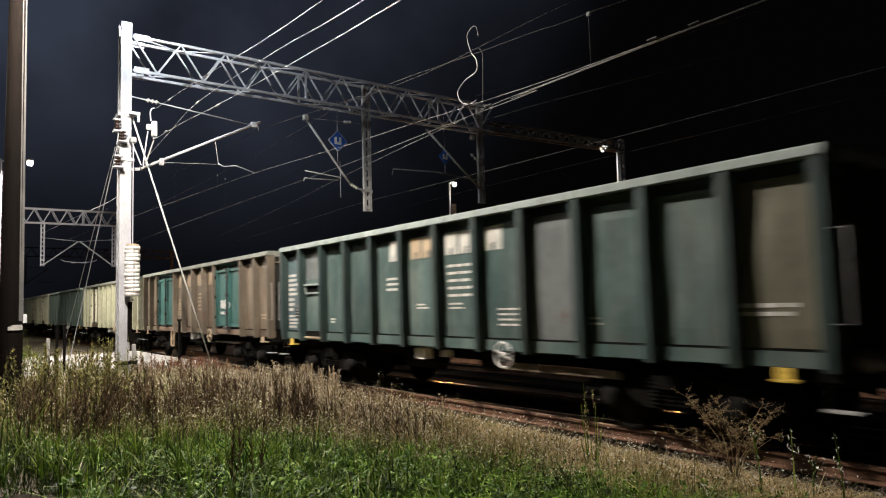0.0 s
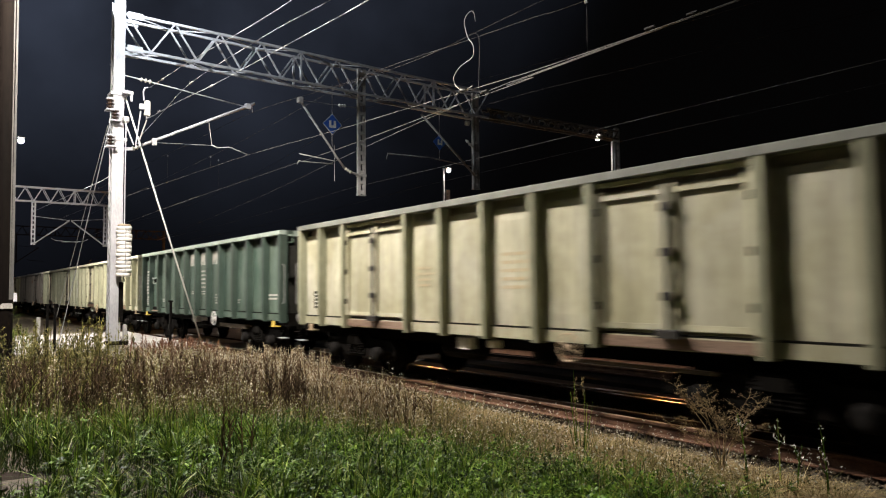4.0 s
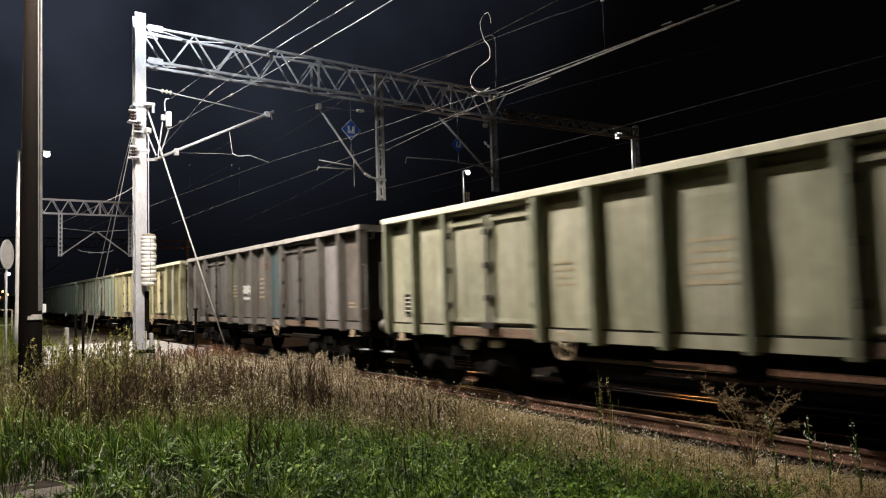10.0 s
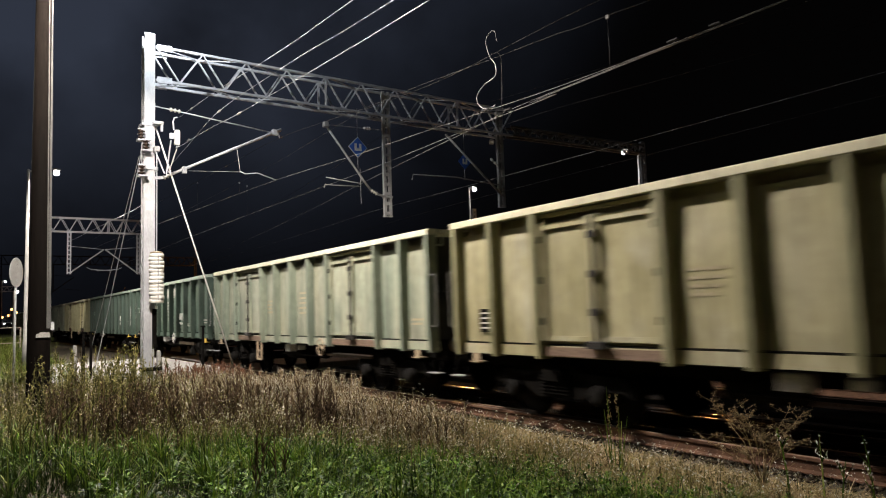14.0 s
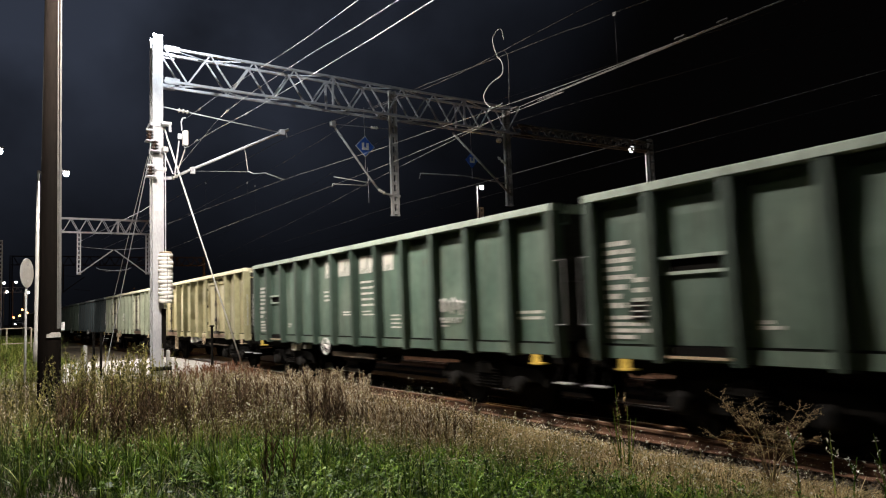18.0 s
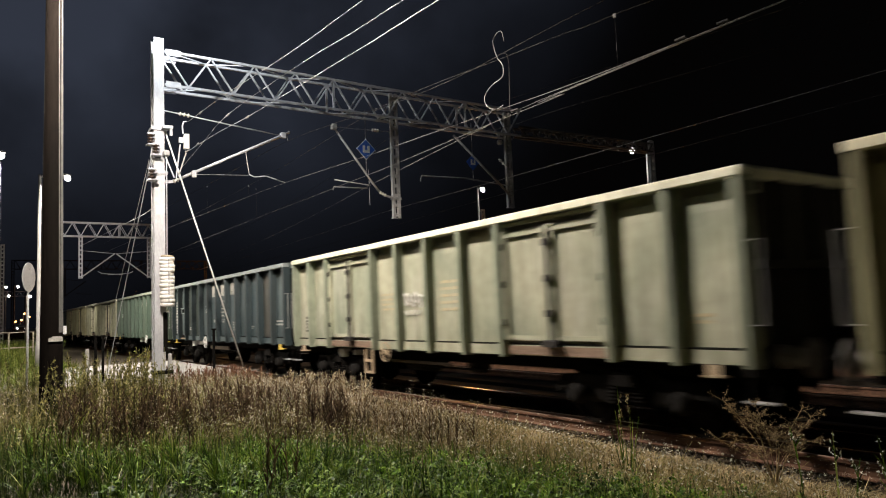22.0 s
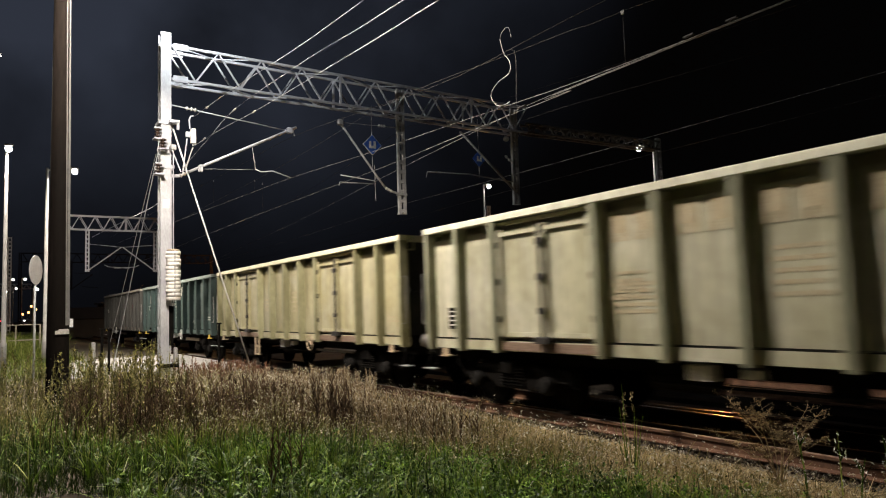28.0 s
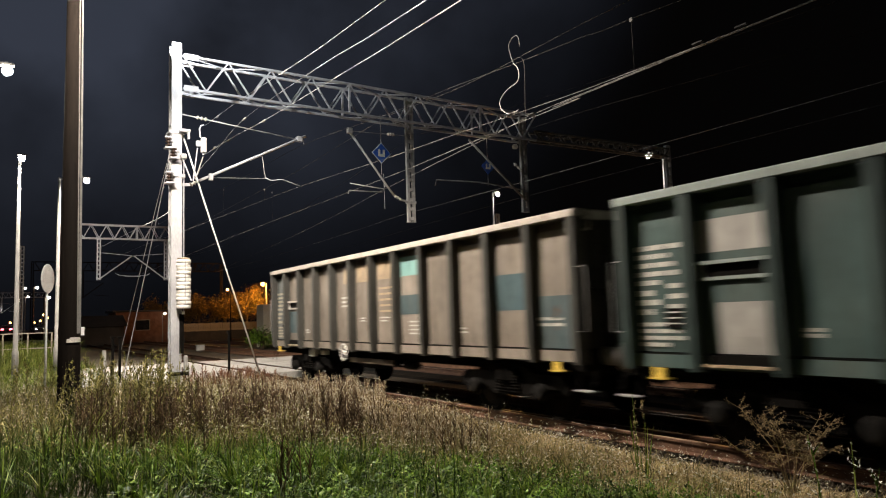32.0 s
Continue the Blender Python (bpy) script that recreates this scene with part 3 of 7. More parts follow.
def ladder_post(parent, x, y, z_top, z_bot, wide, mat):
    """A hung mast of two channels with open rungs between them."""
    for s in (-1, 1):
        part("channel", Mesh().box(x + s * wide / 2 - 0.045, x + s * wide / 2 + 0.045, y - 0.06, y + 0.06, z_bot, z_top), mat, parent)
    rung = Mesh().box(-wide / 2 + 0.045, wide / 2 - 0.045, -0.055, 0.055, -0.05, 0.05).mesh("rung")
    z = z_bot + 0.1
    while z < z_top:
        put("rung", rung, mat, parent, pose(x, y, z))
        z += 0.34
    part("foot_plate", Mesh().box(x - wide / 2 - 0.06, x + wide / 2 + 0.06, y - 0.08, y + 0.08, z_bot - 0.02, z_bot), mat, parent)


def truss(parent, x0, x1, y, z0, z1, deep, mat, period=1.0, rise=0.0):
    """A square lattice girder along x; rise lifts its far end."""
    zr = lambda x: rise * (x - x0) / (x1 - x0)
    for yy in (y - deep / 2, y + deep / 2):
        for z in (z0, z1):
            part("chord", Mesh().bar((x0, yy, z), (x1, yy, z + rise), 0.07, 0.07), mat, parent)
    n = round((x1 - x0) / period)
    w, h = (x1 - x0) / n, z1 - z0
    up = Mesh().bar((0, 0, 0), (w / 2, 0, h), 0.04, 0.055, (0, 1, 0)).mesh("brace")
    dn = Mesh().bar((0, 0, h), (w / 2, 0, 0), 0.04, 0.055, (0, 1, 0)).mesh("brace")
    lace = Mesh().bar((0, -deep / 2, 0), (w, deep / 2, 0), 0.04, 0.03).mesh("lacing")
    lace2 = Mesh().bar((0, deep / 2, 0), (w, -deep / 2, 0), 0.04, 0.03).mesh("lacing")
    for i in range(n):
        x = x0 + i * w
        for yy in (y - deep / 2, y + deep / 2):
            put("brace", dn, mat, parent, pose(x, yy, z0 + zr(x)))
            put("brace", up, mat, parent, pose(x + w / 2, yy, z0 + zr(x)))
        put("lacing", lace if i % 2 else lace2, mat, parent, pose(x, y, z0 + zr(x)))
        put("lacing", lace2 if i % 2 else lace, mat, parent, pose(x, y, z1 + zr(x)))
    k = 4
    while k < n:
        for yy in (y - deep / 2, y + deep / 2):
            part("post", Mesh().box(x0 + k * w - 0.03, x0 + k * w + 0.03, yy - 0.03, yy + 0.03, z0 + zr(x0 + k * w), z1 + zr(x0 + k * w)), mat, parent)
        k += 4


def insulator(parent, a, b, r=0.055, n=4, dark=False):
    """A row of porcelain sheds from a to b."""
    a, b = Vector(a), Vector(b)
    d, prof = (b - a).length, []
    for i in range(n):
        t = d * i / n
        prof += [(t, r * 0.45), (t + d / n * 0.3, r * 0.5), (t + d / n * 0.42, r), (t + d / n * 0.62, r * 0.95), (t + d / n * 0.75, r * 0.5)]
    prof.append((d, r * 0.45))
    return part("insulator", Mesh().lathe(a, b - a, prof, 10), M_PORC_DARK if dark else M_PORC, parent, "dark brown ribbed insulator" if dark else "pale ribbed porcelain insulator", True)


gantry = root("catenary_gantry", (4.30, GY, -0.2), "galvanised steel lattice gantry spanning the tracks", "gantry", "catenary gantries")
gz = 0.2   # lift of the base under the rail top
lattice_post("post", gantry, 10.06, 0.28, 0.42, 0.0, M_POLE, x=-0.03)
part("foundation", Mesh().box(-0.45, 0.45, -0.5, 0.5, -0.4, 0.0, 0.04), M_SOIL, gantry, "concrete foundation block")
part("base_plate", Mesh().box(-0.3, 0.3, -0.36, 0.36, 0.0, 0.03), M_GALV_D, gantry)
truss(gantry, 0.12, 13.25, 0.0, 8.68, 9.66, 0.56, M_GALV, 1.3, -0.13)
# end truss in dimmer steel: the fading lamp light is put into its colour
truss(gantry, 13.25, 21.0, 0.0, 8.60, 8.95, 0.35, M_LAMPPOST_D, 0.6, 0.06)
for z in (8.70, 9.64):
    part("gusset", Mesh().box(0.15, 0.55, -0.31, -0.29, z - 0.09, z + 0.09), M_GALV, gantry)
    part("gusset", Mesh().box(0.15, 0.55, 0.29, 0.31, z - 0.09, z + 0.09), M_GALV, gantry)
ladder_post(gantry, 7.75, 0.0, 9.55, 5.17, 0.20, M_GALV_D)
ladder_post(gantry, 12.80, 0.0, 9.5, 5.78, 0.20, M_GALV_D)
# far upright of the gantry
ladder_post(gantry, 21.1, 0.0, 9.2, -0.1, 0.22, M_GALV_D)

# first cantilever, over the main track: tie, tube, steady arm
tip = Vector((3.70, 0.0, 7.62))
part("tie_rod", Mesh().rod((0.12, -0.1, 7.97), tip, 0.018), M_GALV, gantry, smooth=True)
insulator(gantry, (0.52, -0.09, 7.93), (0.86, -0.085, 7.90), 0.065, 3)
part("cantilever_tube", Mesh().rod((0.60, -0.05, 6.05), (3.92, -0.05, 7.75), 0.042, n=10), M_GALV, gantry, "pale galvanised cantilever tube", True)
insulator(gantry, (0.36, -0.05, 5.92), (0.62, -0.05, 6.06), 0.07, 3)
part("tube_hinge", Mesh().bar((0.08, -0.05, 5.90), (0.37, -0.05, 5.93), 0.06, 0.08), M_GALV, gantry)
part("tube_clamp", Mesh().box(3.62, 3.80, -0.10, 0.04, 7.55, 7.72, 0.02), M_GALV, gantry)
part("wire_seat", Mesh().rod((3.82, -0.05, 7.70), (3.86, -0.05, 7.46), 0.014, n=6), M_GALV, gantry)
part("drop_rod", Mesh().rod((2.50, -0.05, 7.03), (2.60, -0.05, 6.30), 0.011), M_GALV_D, gantry)
part("steady_arm", Mesh().tube([(2.60, -0.05, 6.30), (2.77, -0.05, 6.23), (3.13, -0.05, 6.29), (3.73, -0.05, 6.12)], 0.016), M_GALV, gantry, smooth=True)
part("support_wire", Mesh().rod((0.98, -0.05, 6.18), (2.60, -0.05, 6.28), 0.006), M_GALV_D, gantry)
part("tube_clamp", Mesh().box(0.90, 1.02, -0.11, 0.01, 6.10, 6.30, 0.015), M_GALV, gantry)
# second cantilever, on the first hung mast
part("cantilever_tube", Mesh().tube([(5.42, -0.1, 8.08), (6.76, -0.1, 6.36), (7.05, -0.1, 6.02)], 0.036, 10), M_GALV_D, gantry, smooth=True)
insulator(gantry, (7.05, -0.1, 6.02), (7.30, -0.1, 5.90), 0.06, 3)
part("tube_hinge", Mesh().bar((7.28, -0.08, 5.91), (7.66, -0.06, 5.84), 0.06, 0.06), M_GALV_D, gantry)
part("hinge_band", Mesh().box(7.58, 7.92, -0.085, 0.085, 5.80, 5.88), M_GALV_D, gantry)
part("tie_rod", Mesh().rod((7.66, -0.1, 8.15), (5.40, -0.1, 8.08), 0.012), M_GALV_D, gantry)
insulator(gantry, (6.82, -0.1, 8.13), (7.10, -0.1, 8.14), 0.06, 3)
part("tube_clamp", Mesh().box(5.34, 5.52, -0.18, -0.02, 8.0, 8.18, 0.02), M_GALV_D, gantry)
part("steady_arm", Mesh().tube([(6.72, -0.1, 6.40), (6.65, -0.1, 6.22), (5.41, -0.1, 6.33)], 0.018), M_GALV_D, gantry, smooth=True)
part("steady_arm", Mesh().tube([(6.60, -0.1, 6.12), (5.55, -0.1, 6.09), (5.38, -0.1, 6.10), (5.34, -0.1, 5.98)], 0.018), M_GALV_D, gantry, smooth=True)
part("drop_rod", Mesh().rod((6.66, -0.1, 6.75), (6.68, -0.1, 5.55), 0.008), M_GALV_D, gantry)
part("cantilever_tube", Mesh().rod((12.75, -0.1, 6.2), (10.2, -0.1, 8.3), 0.04, n=10), M_GALV_D, gantry, smooth=True)
part("steady_arm", Mesh().tube([(12.6, -0.1, 6.6), (10.6, -0.1, 6.75), (8.75, -0.1, 6.70), (8.7, -0.1, 6.5)], 0.02), M_GALV_D, gantry, smooth=True)
insulator(gantry, (12.25, -0.1, 8.25), (12.42, -0.1, 8.25), 0.10, 3)
insulator(gantry, (12.25, -0.1, 7.6), (12.65, -0.1, 7.3), 0.06, 3)
# fittings on the upright
for x, z in ((-0.29, 6.86), (-0.16, 6.58), (-0.27, 5.86)):
    part("bracket", Mesh().box(x - 0.10, x + 0.16, -0.46, -0.20, z, z + 0.04, 0.01), M_GALV, gantry)
    insulator(gantry, (x, -0.42, z + 0.04), (x, -0.42, z + 0.30), 0.10, 3, True)
    part("bracket", Mesh().box(x - 0.10, x + 0.12, -0.46, -0.38, z + 0.30, z + 0.34, 0.01), M_GALV, gantry)
for z in (6.10, 7.36):
    part("collar", Mesh().box(-0.24, 0.20, -0.24, 0.24, z, z + 0.08), M_GALV, gantry)
part("bracket", Mesh().box(0.02, 0.30, -0.44, -0.20, 7.38, 7.46, 0.01), M_GALV, gantry)
part("bracket", Mesh().box(0.22, 0.28, -0.44, -0.38, 7.18, 7.40), M_GALV, gantry)
part("bracket", Mesh().box(0.05, 0.20, -0.46, -0.20, 6.60, 6.74, 0.02), M_GALV_D, gantry)
part("strut", Mesh().bar((0.06, -0.40, 6.66), (0.33, -0.40, 5.98), 0.035, 0.03), M_GALV, gantry)
part("strut", Mesh().bar((0.50, -0.40, 6.95), (0.38, -0.40, 5.98), 0.035, 0.03), M_GALV, gantry)
part("strut", Mesh().bar((0.66, -0.40, 6.72), (0.44, -0.40, 6.02), 0.03, 0.03), M_GALV_D, gantry)
part("strut", Mesh().bar((-0.16, -0.24, 7.30), (-0.30, -0.40, 6.50), 0.02, 0.02), M_GALV, gantry)
part("switch_box", Mesh().box(0.60, 0.74, -0.48, -0.32, 6.84, 7.26, 0.02), M_WHITE, gantry, "small pale switch box")
part("switch_arm", Mesh().box(0.46, 0.60, -0.44, -0.37, 7.0, 7.16, 0.015), M_GALV, gantry)
part("switch_horn", Mesh().tube([(0.58, -0.40, 7.26), (0.56, -0.40, 7.50), (0.60, -0.40, 7.62), (0.68, -0.40, 7.64)], 0.02), M_GALV, gantry)
part("switch_horn", Mesh().tube([(0.66, -0.40, 6.84), (0.64, -0.40, 6.76), (0.76, -0.40, 6.82)], 0.018), M_GALV, gantry)
part("control_rod", Mesh().rod((0.10, -0.24, 2.2), (0.10, -0.24, 6.1), 0.016, n=6), M_GALV, gantry)
part("number_plate", Mesh().box(-0.12, 0.06, -0.222, -0.214, 4.95, 5.20), M_WHITE, gantry, "white plate without readable figures")
part("warning_band", Mesh().box(0.05, 0.17, -0.222, -0.214, 1.1, 2.2), M_BLACK, gantry, "black band low on the upright")
part("lower_case", Mesh().box(0.16, 0.26, -0.33, -0.215, 0.60, 1.05, 0.02), M_GALV_D, gantry)
part("clamp_ring", Mesh().box(-0.20, 0.28, -0.36, 0.24, 0.50, 0.60, 0.02), M_BLACK, gantry)

# tension weights hanging beside the upright
wts = root("tension_weights", (4.42, GY - 0.42, 2.15), "stack of white round tension weights beside the gantry upright", "weights")
disc = Mesh().lathe((0, 0, 0.0), (0, 0, 1), [(0.0, 0.185), (0.004, 0.195), (0.097, 0.195), (0.101, 0.185)], 22).mesh("weight", True)
for i in range(13):
    put("weight", disc, M_WEIGHT, wts, pose(0.012 * math.sin(i * 2.1), 0.012 * math.cos(i * 1.7), 0.105 * i, 0, 0, i * 40))
part("rod", Mesh().rod((0, 0, -0.12), (0, 0, 4.2), 0.016), M_GALV, wts)
part("cap", Mesh().lathe((0, 0, 1.37), (0, 0, 1), [(0, 0.17), (0.04, 0.165), (0.06, 0.05)], 16), M_LETTER_O, wts, "yellowish top plate", True)
part("hook", Mesh().box(-0.03, 0.03, -0.03, 0.03, -0.16, -0.08), M_WHITE, wts)
part("notch", Mesh().box(-0.015, 0.015, -0.202, -0.192, 0.1, 1.3), M_GALV_D, wts)

# stays
stay = root("guy_stay", (6.80, GY, -0.25), "thick white sheathed guy stay running from upright to ground", "guy wire", "guy stays")
part("rod", Mesh().rod((-2.45, -0.1, 7.75), (0, -0.1, 0.0), 0.024, n=8), M_WHITE, stay, smooth=True)
part("anchor", Mesh().box(-0.15, 0.15, -0.25, 0.05, -0.25, 0.12, 0.03), M_CONCRETE, stay)
stay2 = root("guy_stay", (3.25, GY, -0.2), "thin steel guy wire beside the gantry upright", "guy wire", "guy stays")
part("rod", Mesh().rod((0.83, -0.05, 6.55), (0.55, 6.2, 0.0), 0.013, n=6), M_GALV, stay2)
part("rod", Mesh().rod((0.78, -0.05, 6.50), (0.25, 6.2, 0.0), 0.008, n=6), M_GALV_D, stay2)
part("anchor", Mesh().box(0.15, 0.65, 6.05, 6.35, -0.2, 0.1, 0.02), M_CONCRETE, stay2)

# blue diamond signs hung from the gantry
def diamond(x, z, s, hang, blue=True):
    ob = root("catenary_sign", (x, GY - 0.05, z), "blue diamond sign with white U mark hung from gantry", "sign", "catenary signs")
    ring = lambda r, y: [(0, y, r), (r, y, 0), (0, y, -r), (-r, y, 0)]
    part("plate", Mesh().rings([ring(s, 0.012), ring(s, 0.0)]), M_SIGNWHITE if blue else M_SIGNBLUE, ob, "white rim plate" if blue else "")
    part("field", Mesh().rings([ring(s * 0.92, -0.004), ring(s * 0.92, -0.008)]), M_SIGNBLUE, ob, "deep blue field")
    t, w, h = s * 0.12, s * 0.36, s * 0.34
    u = Mesh().box(-w, -w + 2 * t, -0.016, -0.011, -h, h).box(w - 2 * t, w, -0.016, -0.011, -h, h).box(-w + 2 * t, w - 2 * t, -0.016, -0.011, -h, -h + 2 * t)
    part("mark", u, M_SIGNWHITE, ob, "white U-shaped mark")
    part("hanger", Mesh().rod((0, 0.02, s), (0, 0.02, hang), 0.012), M_GALV_D, ob)
    part("stay_wire", Mesh().rod((0, 0.02, -s), (0, 0.02, -s - 0.4), 0.010), M_GALV_D, ob)
    return ob


diamond(10.92, 7.26, 0.36, 1.35)
diamond(15.36, 7.18, 0.30, 1.5, False)

# farther gantries down the line
def far_gantry(x0, y, x1, z, masts, mat):
    ob = root("catenary_gantry", (x0, y, -0.2), "distant steel lattice gantry over the tracks", "gantry", "catenary gantries")
    truss(ob, 0.2, x1 - x0, 0.0, z, z + 1.05, 0.6, mat, 1.15)
    # far post near black: the missing light is put into its colour
    for x in (0.0, x1 - x0):
        ladder_post(ob, x, 0, z + 1.1, 0.0, 0.24, mat if x == 0.0 else M_UNLIT_STEEL)
    for mx, d in masts:
        ladder_post(ob, mx - x0, 0, z, 5.5, 0.2, mat)
        part("cantilever_tube", Mesh().rod((mx - x0 + d * 0.1, 0, 5.6), (mx - x0 + d * 2.4, 0, 7.4), 0.05, n=6), mat, ob)
        part("tie_rod", Mesh().rod((mx - x0 + d * 0.1, 0, 7.6), (mx - x0 + d * 2.4, 0, 7.4), 0.02, n=6), mat, ob)
        part("steady_arm", Mesh().tube([(mx - x0 + d * 1.2, 0, 6.0), (mx - x0 + d * 1.5, 0, 5.85), (mx - x0 + d * 3.0, 0, 5.75)], 0.025), mat, ob)
    return ob


far_gantry(4.75, 60.0, 12.6, 8.7, [(6.6, 1), (11.5, -1)], M_GALV)
# near-black steel here puts the lack of light into the colour
far_gantry(3.6, 98.0, 26.0, 8.9, [(9.0, 1)], M_UNLIT_STEEL)
far_gantry(-8.0, 180.0, 9.0, 8.8, [(1.0, 1)], M_GALV)

# ------------------------------------------------------------------ wires
def wire(a, b, r, mat, sag=0.0, label="overhead line wire", n=14, group="overhead wires"):
    a, b = Vector(a), Vector(b)
    pts = []
    for i in range(n + 1):
        t = i / n
        p = a.lerp(b, t)
        p.z -= 4 * sag * t * (1 - t)
        pts.append(p)
    ob = part("overhead_wire", Mesh().tube(pts, r, 5), mat, None, "", True)
    return tagged(ob, label, "wire", group)


def smooth_line(pts, k=5):
    """Catmull-Rom points between the given ones."""
    p = [Vector(q) for q in pts]
    p = [p[0]] + p + [p[-1]]
    out = []
    for a, b, c, d in zip(p, p[1:], p[2:], p[3:]):
        for i in range(k):
            t = i / k
            out.append(0.5 * (2 * b + (c - a) * t + (2 * a - 5 * b + 4 * c - d) * t * t + (3 * b - a - 3 * c + d) * t**3))
    return out + [p[-1]]


def strung(pts, r, mat, label, group="overhead wires"):
    """A wire hung through the given places."""
    return tagged(part("overhead_wire", Mesh().tube(smooth_line(pts, 4), r, 5), mat, None, "", True), label, "wire", group)


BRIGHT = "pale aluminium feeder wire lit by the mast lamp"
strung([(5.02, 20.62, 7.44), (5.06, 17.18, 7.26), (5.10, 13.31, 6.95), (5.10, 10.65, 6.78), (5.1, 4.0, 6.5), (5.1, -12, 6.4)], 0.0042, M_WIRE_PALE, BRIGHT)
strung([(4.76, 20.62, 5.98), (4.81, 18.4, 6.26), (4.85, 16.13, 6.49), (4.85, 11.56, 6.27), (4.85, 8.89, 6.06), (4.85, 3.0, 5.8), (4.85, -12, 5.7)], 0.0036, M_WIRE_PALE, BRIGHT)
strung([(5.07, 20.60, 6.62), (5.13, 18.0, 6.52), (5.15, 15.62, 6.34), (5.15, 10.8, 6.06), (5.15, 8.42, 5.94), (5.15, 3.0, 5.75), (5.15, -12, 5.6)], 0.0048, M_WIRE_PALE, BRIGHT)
for x, y, z in ((5.03, 19.3, 7.36), (4.85, 16.2, 6.48), (5.15, 15.7, 6.34), (5.08, 19.8, 6.61)):
    tagged(part("wire_clamp", Mesh().lathe((x, y - 0.11, z), (0, 1, 0), [(0, 0.008), (0.02, 0.022), (0.09, 0.024), (0.13, 0.024), (0.20, 0.022), (0.22, 0.008)], 8), M_GALV_D), "small metal strain clamp on the feeder wire", "clamp", "wire clamps")
COPPER = "dull copper contact line wire over the track"
MESSENGER = "dull messenger wire above the contact line"
# main line: messenger with its second strand, contact wire, auxiliary strand
strung([(8.2, 60.0, 7.95), (8.15, 37.3, 7.61), (8.15, 26.8, 7.39), (8.15, 21.0, 7.27), (8.28, 15.5, 6.84), (8.42, 13.02, 6.76), (8.42, 10.55, 6.55), (8.42, 8.65, 6.41), (8.42, 7.37, 6.30), (8.42, 0.0, 5.95), (8.42, -25, 6.6)], 0.0058, M_WIRE, MESSENGER)
strung([(8.28, 15.5, 6.80), (8.42, 12.12, 6.63), (8.42, 8.63, 6.64), (8.42, 0.0, 6.6), (8.42, -25, 7.2)], 0.0055, M_WIRE, MESSENGER)
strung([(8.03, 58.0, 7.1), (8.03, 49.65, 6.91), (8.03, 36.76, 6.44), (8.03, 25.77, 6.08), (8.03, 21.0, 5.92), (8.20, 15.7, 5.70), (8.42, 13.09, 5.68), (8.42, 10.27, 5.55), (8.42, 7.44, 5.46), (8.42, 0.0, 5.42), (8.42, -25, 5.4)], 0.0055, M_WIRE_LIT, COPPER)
strung([(8.2, 59.0, 6.5), (8.2, 38.84, 6.49), (8.2, 28.0, 6.53), (8.2, 21.57, 6.56), (8.2, 15.5, 6.75)], 0.0045, M_WIRE, COPPER)
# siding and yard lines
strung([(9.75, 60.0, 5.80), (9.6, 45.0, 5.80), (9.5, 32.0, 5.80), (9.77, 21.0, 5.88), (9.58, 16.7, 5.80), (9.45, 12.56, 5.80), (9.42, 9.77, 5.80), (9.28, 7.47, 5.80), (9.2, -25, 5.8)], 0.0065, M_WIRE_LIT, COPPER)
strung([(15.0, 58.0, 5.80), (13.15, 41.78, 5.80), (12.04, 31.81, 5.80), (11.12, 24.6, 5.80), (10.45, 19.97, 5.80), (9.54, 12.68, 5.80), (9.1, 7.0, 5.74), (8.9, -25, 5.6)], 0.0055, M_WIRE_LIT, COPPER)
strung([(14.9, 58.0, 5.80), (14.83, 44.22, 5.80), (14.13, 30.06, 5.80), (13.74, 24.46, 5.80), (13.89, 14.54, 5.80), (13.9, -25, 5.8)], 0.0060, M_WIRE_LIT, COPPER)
strung([(17.2, 58.0, 5.80), (16.87, 35.91, 5.80), (16.18, 27.29, 5.80), (15.6, 15.0, 5.80), (15.4, -25, 5.8)], 0.0060, M_WIRE, COPPER)
strung([(9.45, 12.9, 5.80), (9.45, 11.73, 5.61), (9.61, 9.98, 5.60), (9.97, 8.06, 5.60), (11.5, 0.0, 5.6), (16, -25, 5.6)], 0.0035, M_WIRE_DIM, COPPER)
wire((12.2, 21.0, 8.0), (13.1, 60.0, 7.3), 0.006, M_WIRE, 0.8, MESSENGER)
wire((12.2, 21.0, 8.0), (13.5, -25.0, 7.3), 0.005, M_WIRE_DIM, 0.8, MESSENGER)
# the tensioned line that runs over the pulley to the weights
strung([(4.30, 20.95, 5.10), (5.0, 27.0, 5.62), (6.27, 40.0, 6.84), (6.79, 60.0, 7.87)], 0.009, M_WIRE_PALE, BRIGHT)
# droppers
for x, y, z0, z1 in ((8.42, 7.5, 5.46, 6.31), (8.2, 25.0, 6.05, 6.54), (8.2, 30.5, 6.25, 7.45), (9.5, 28.0, 5.8, 7.0), (8.03, 44.0, 6.7, 7.7)):
    wire((x, y, z1), (x, y, z0), 0.004, M_WIRE, 0, "thin dropper between the line wires", 3, "droppers")
    tagged(part("wire_clamp", Mesh().box(x - 0.015, x + 0.015, y - 0.03, y + 0.03, z1 - 0.05, z1 + 0.01), M_GALV_D), "small metal clamp holding a dropper", "clamp", "wire clamps")
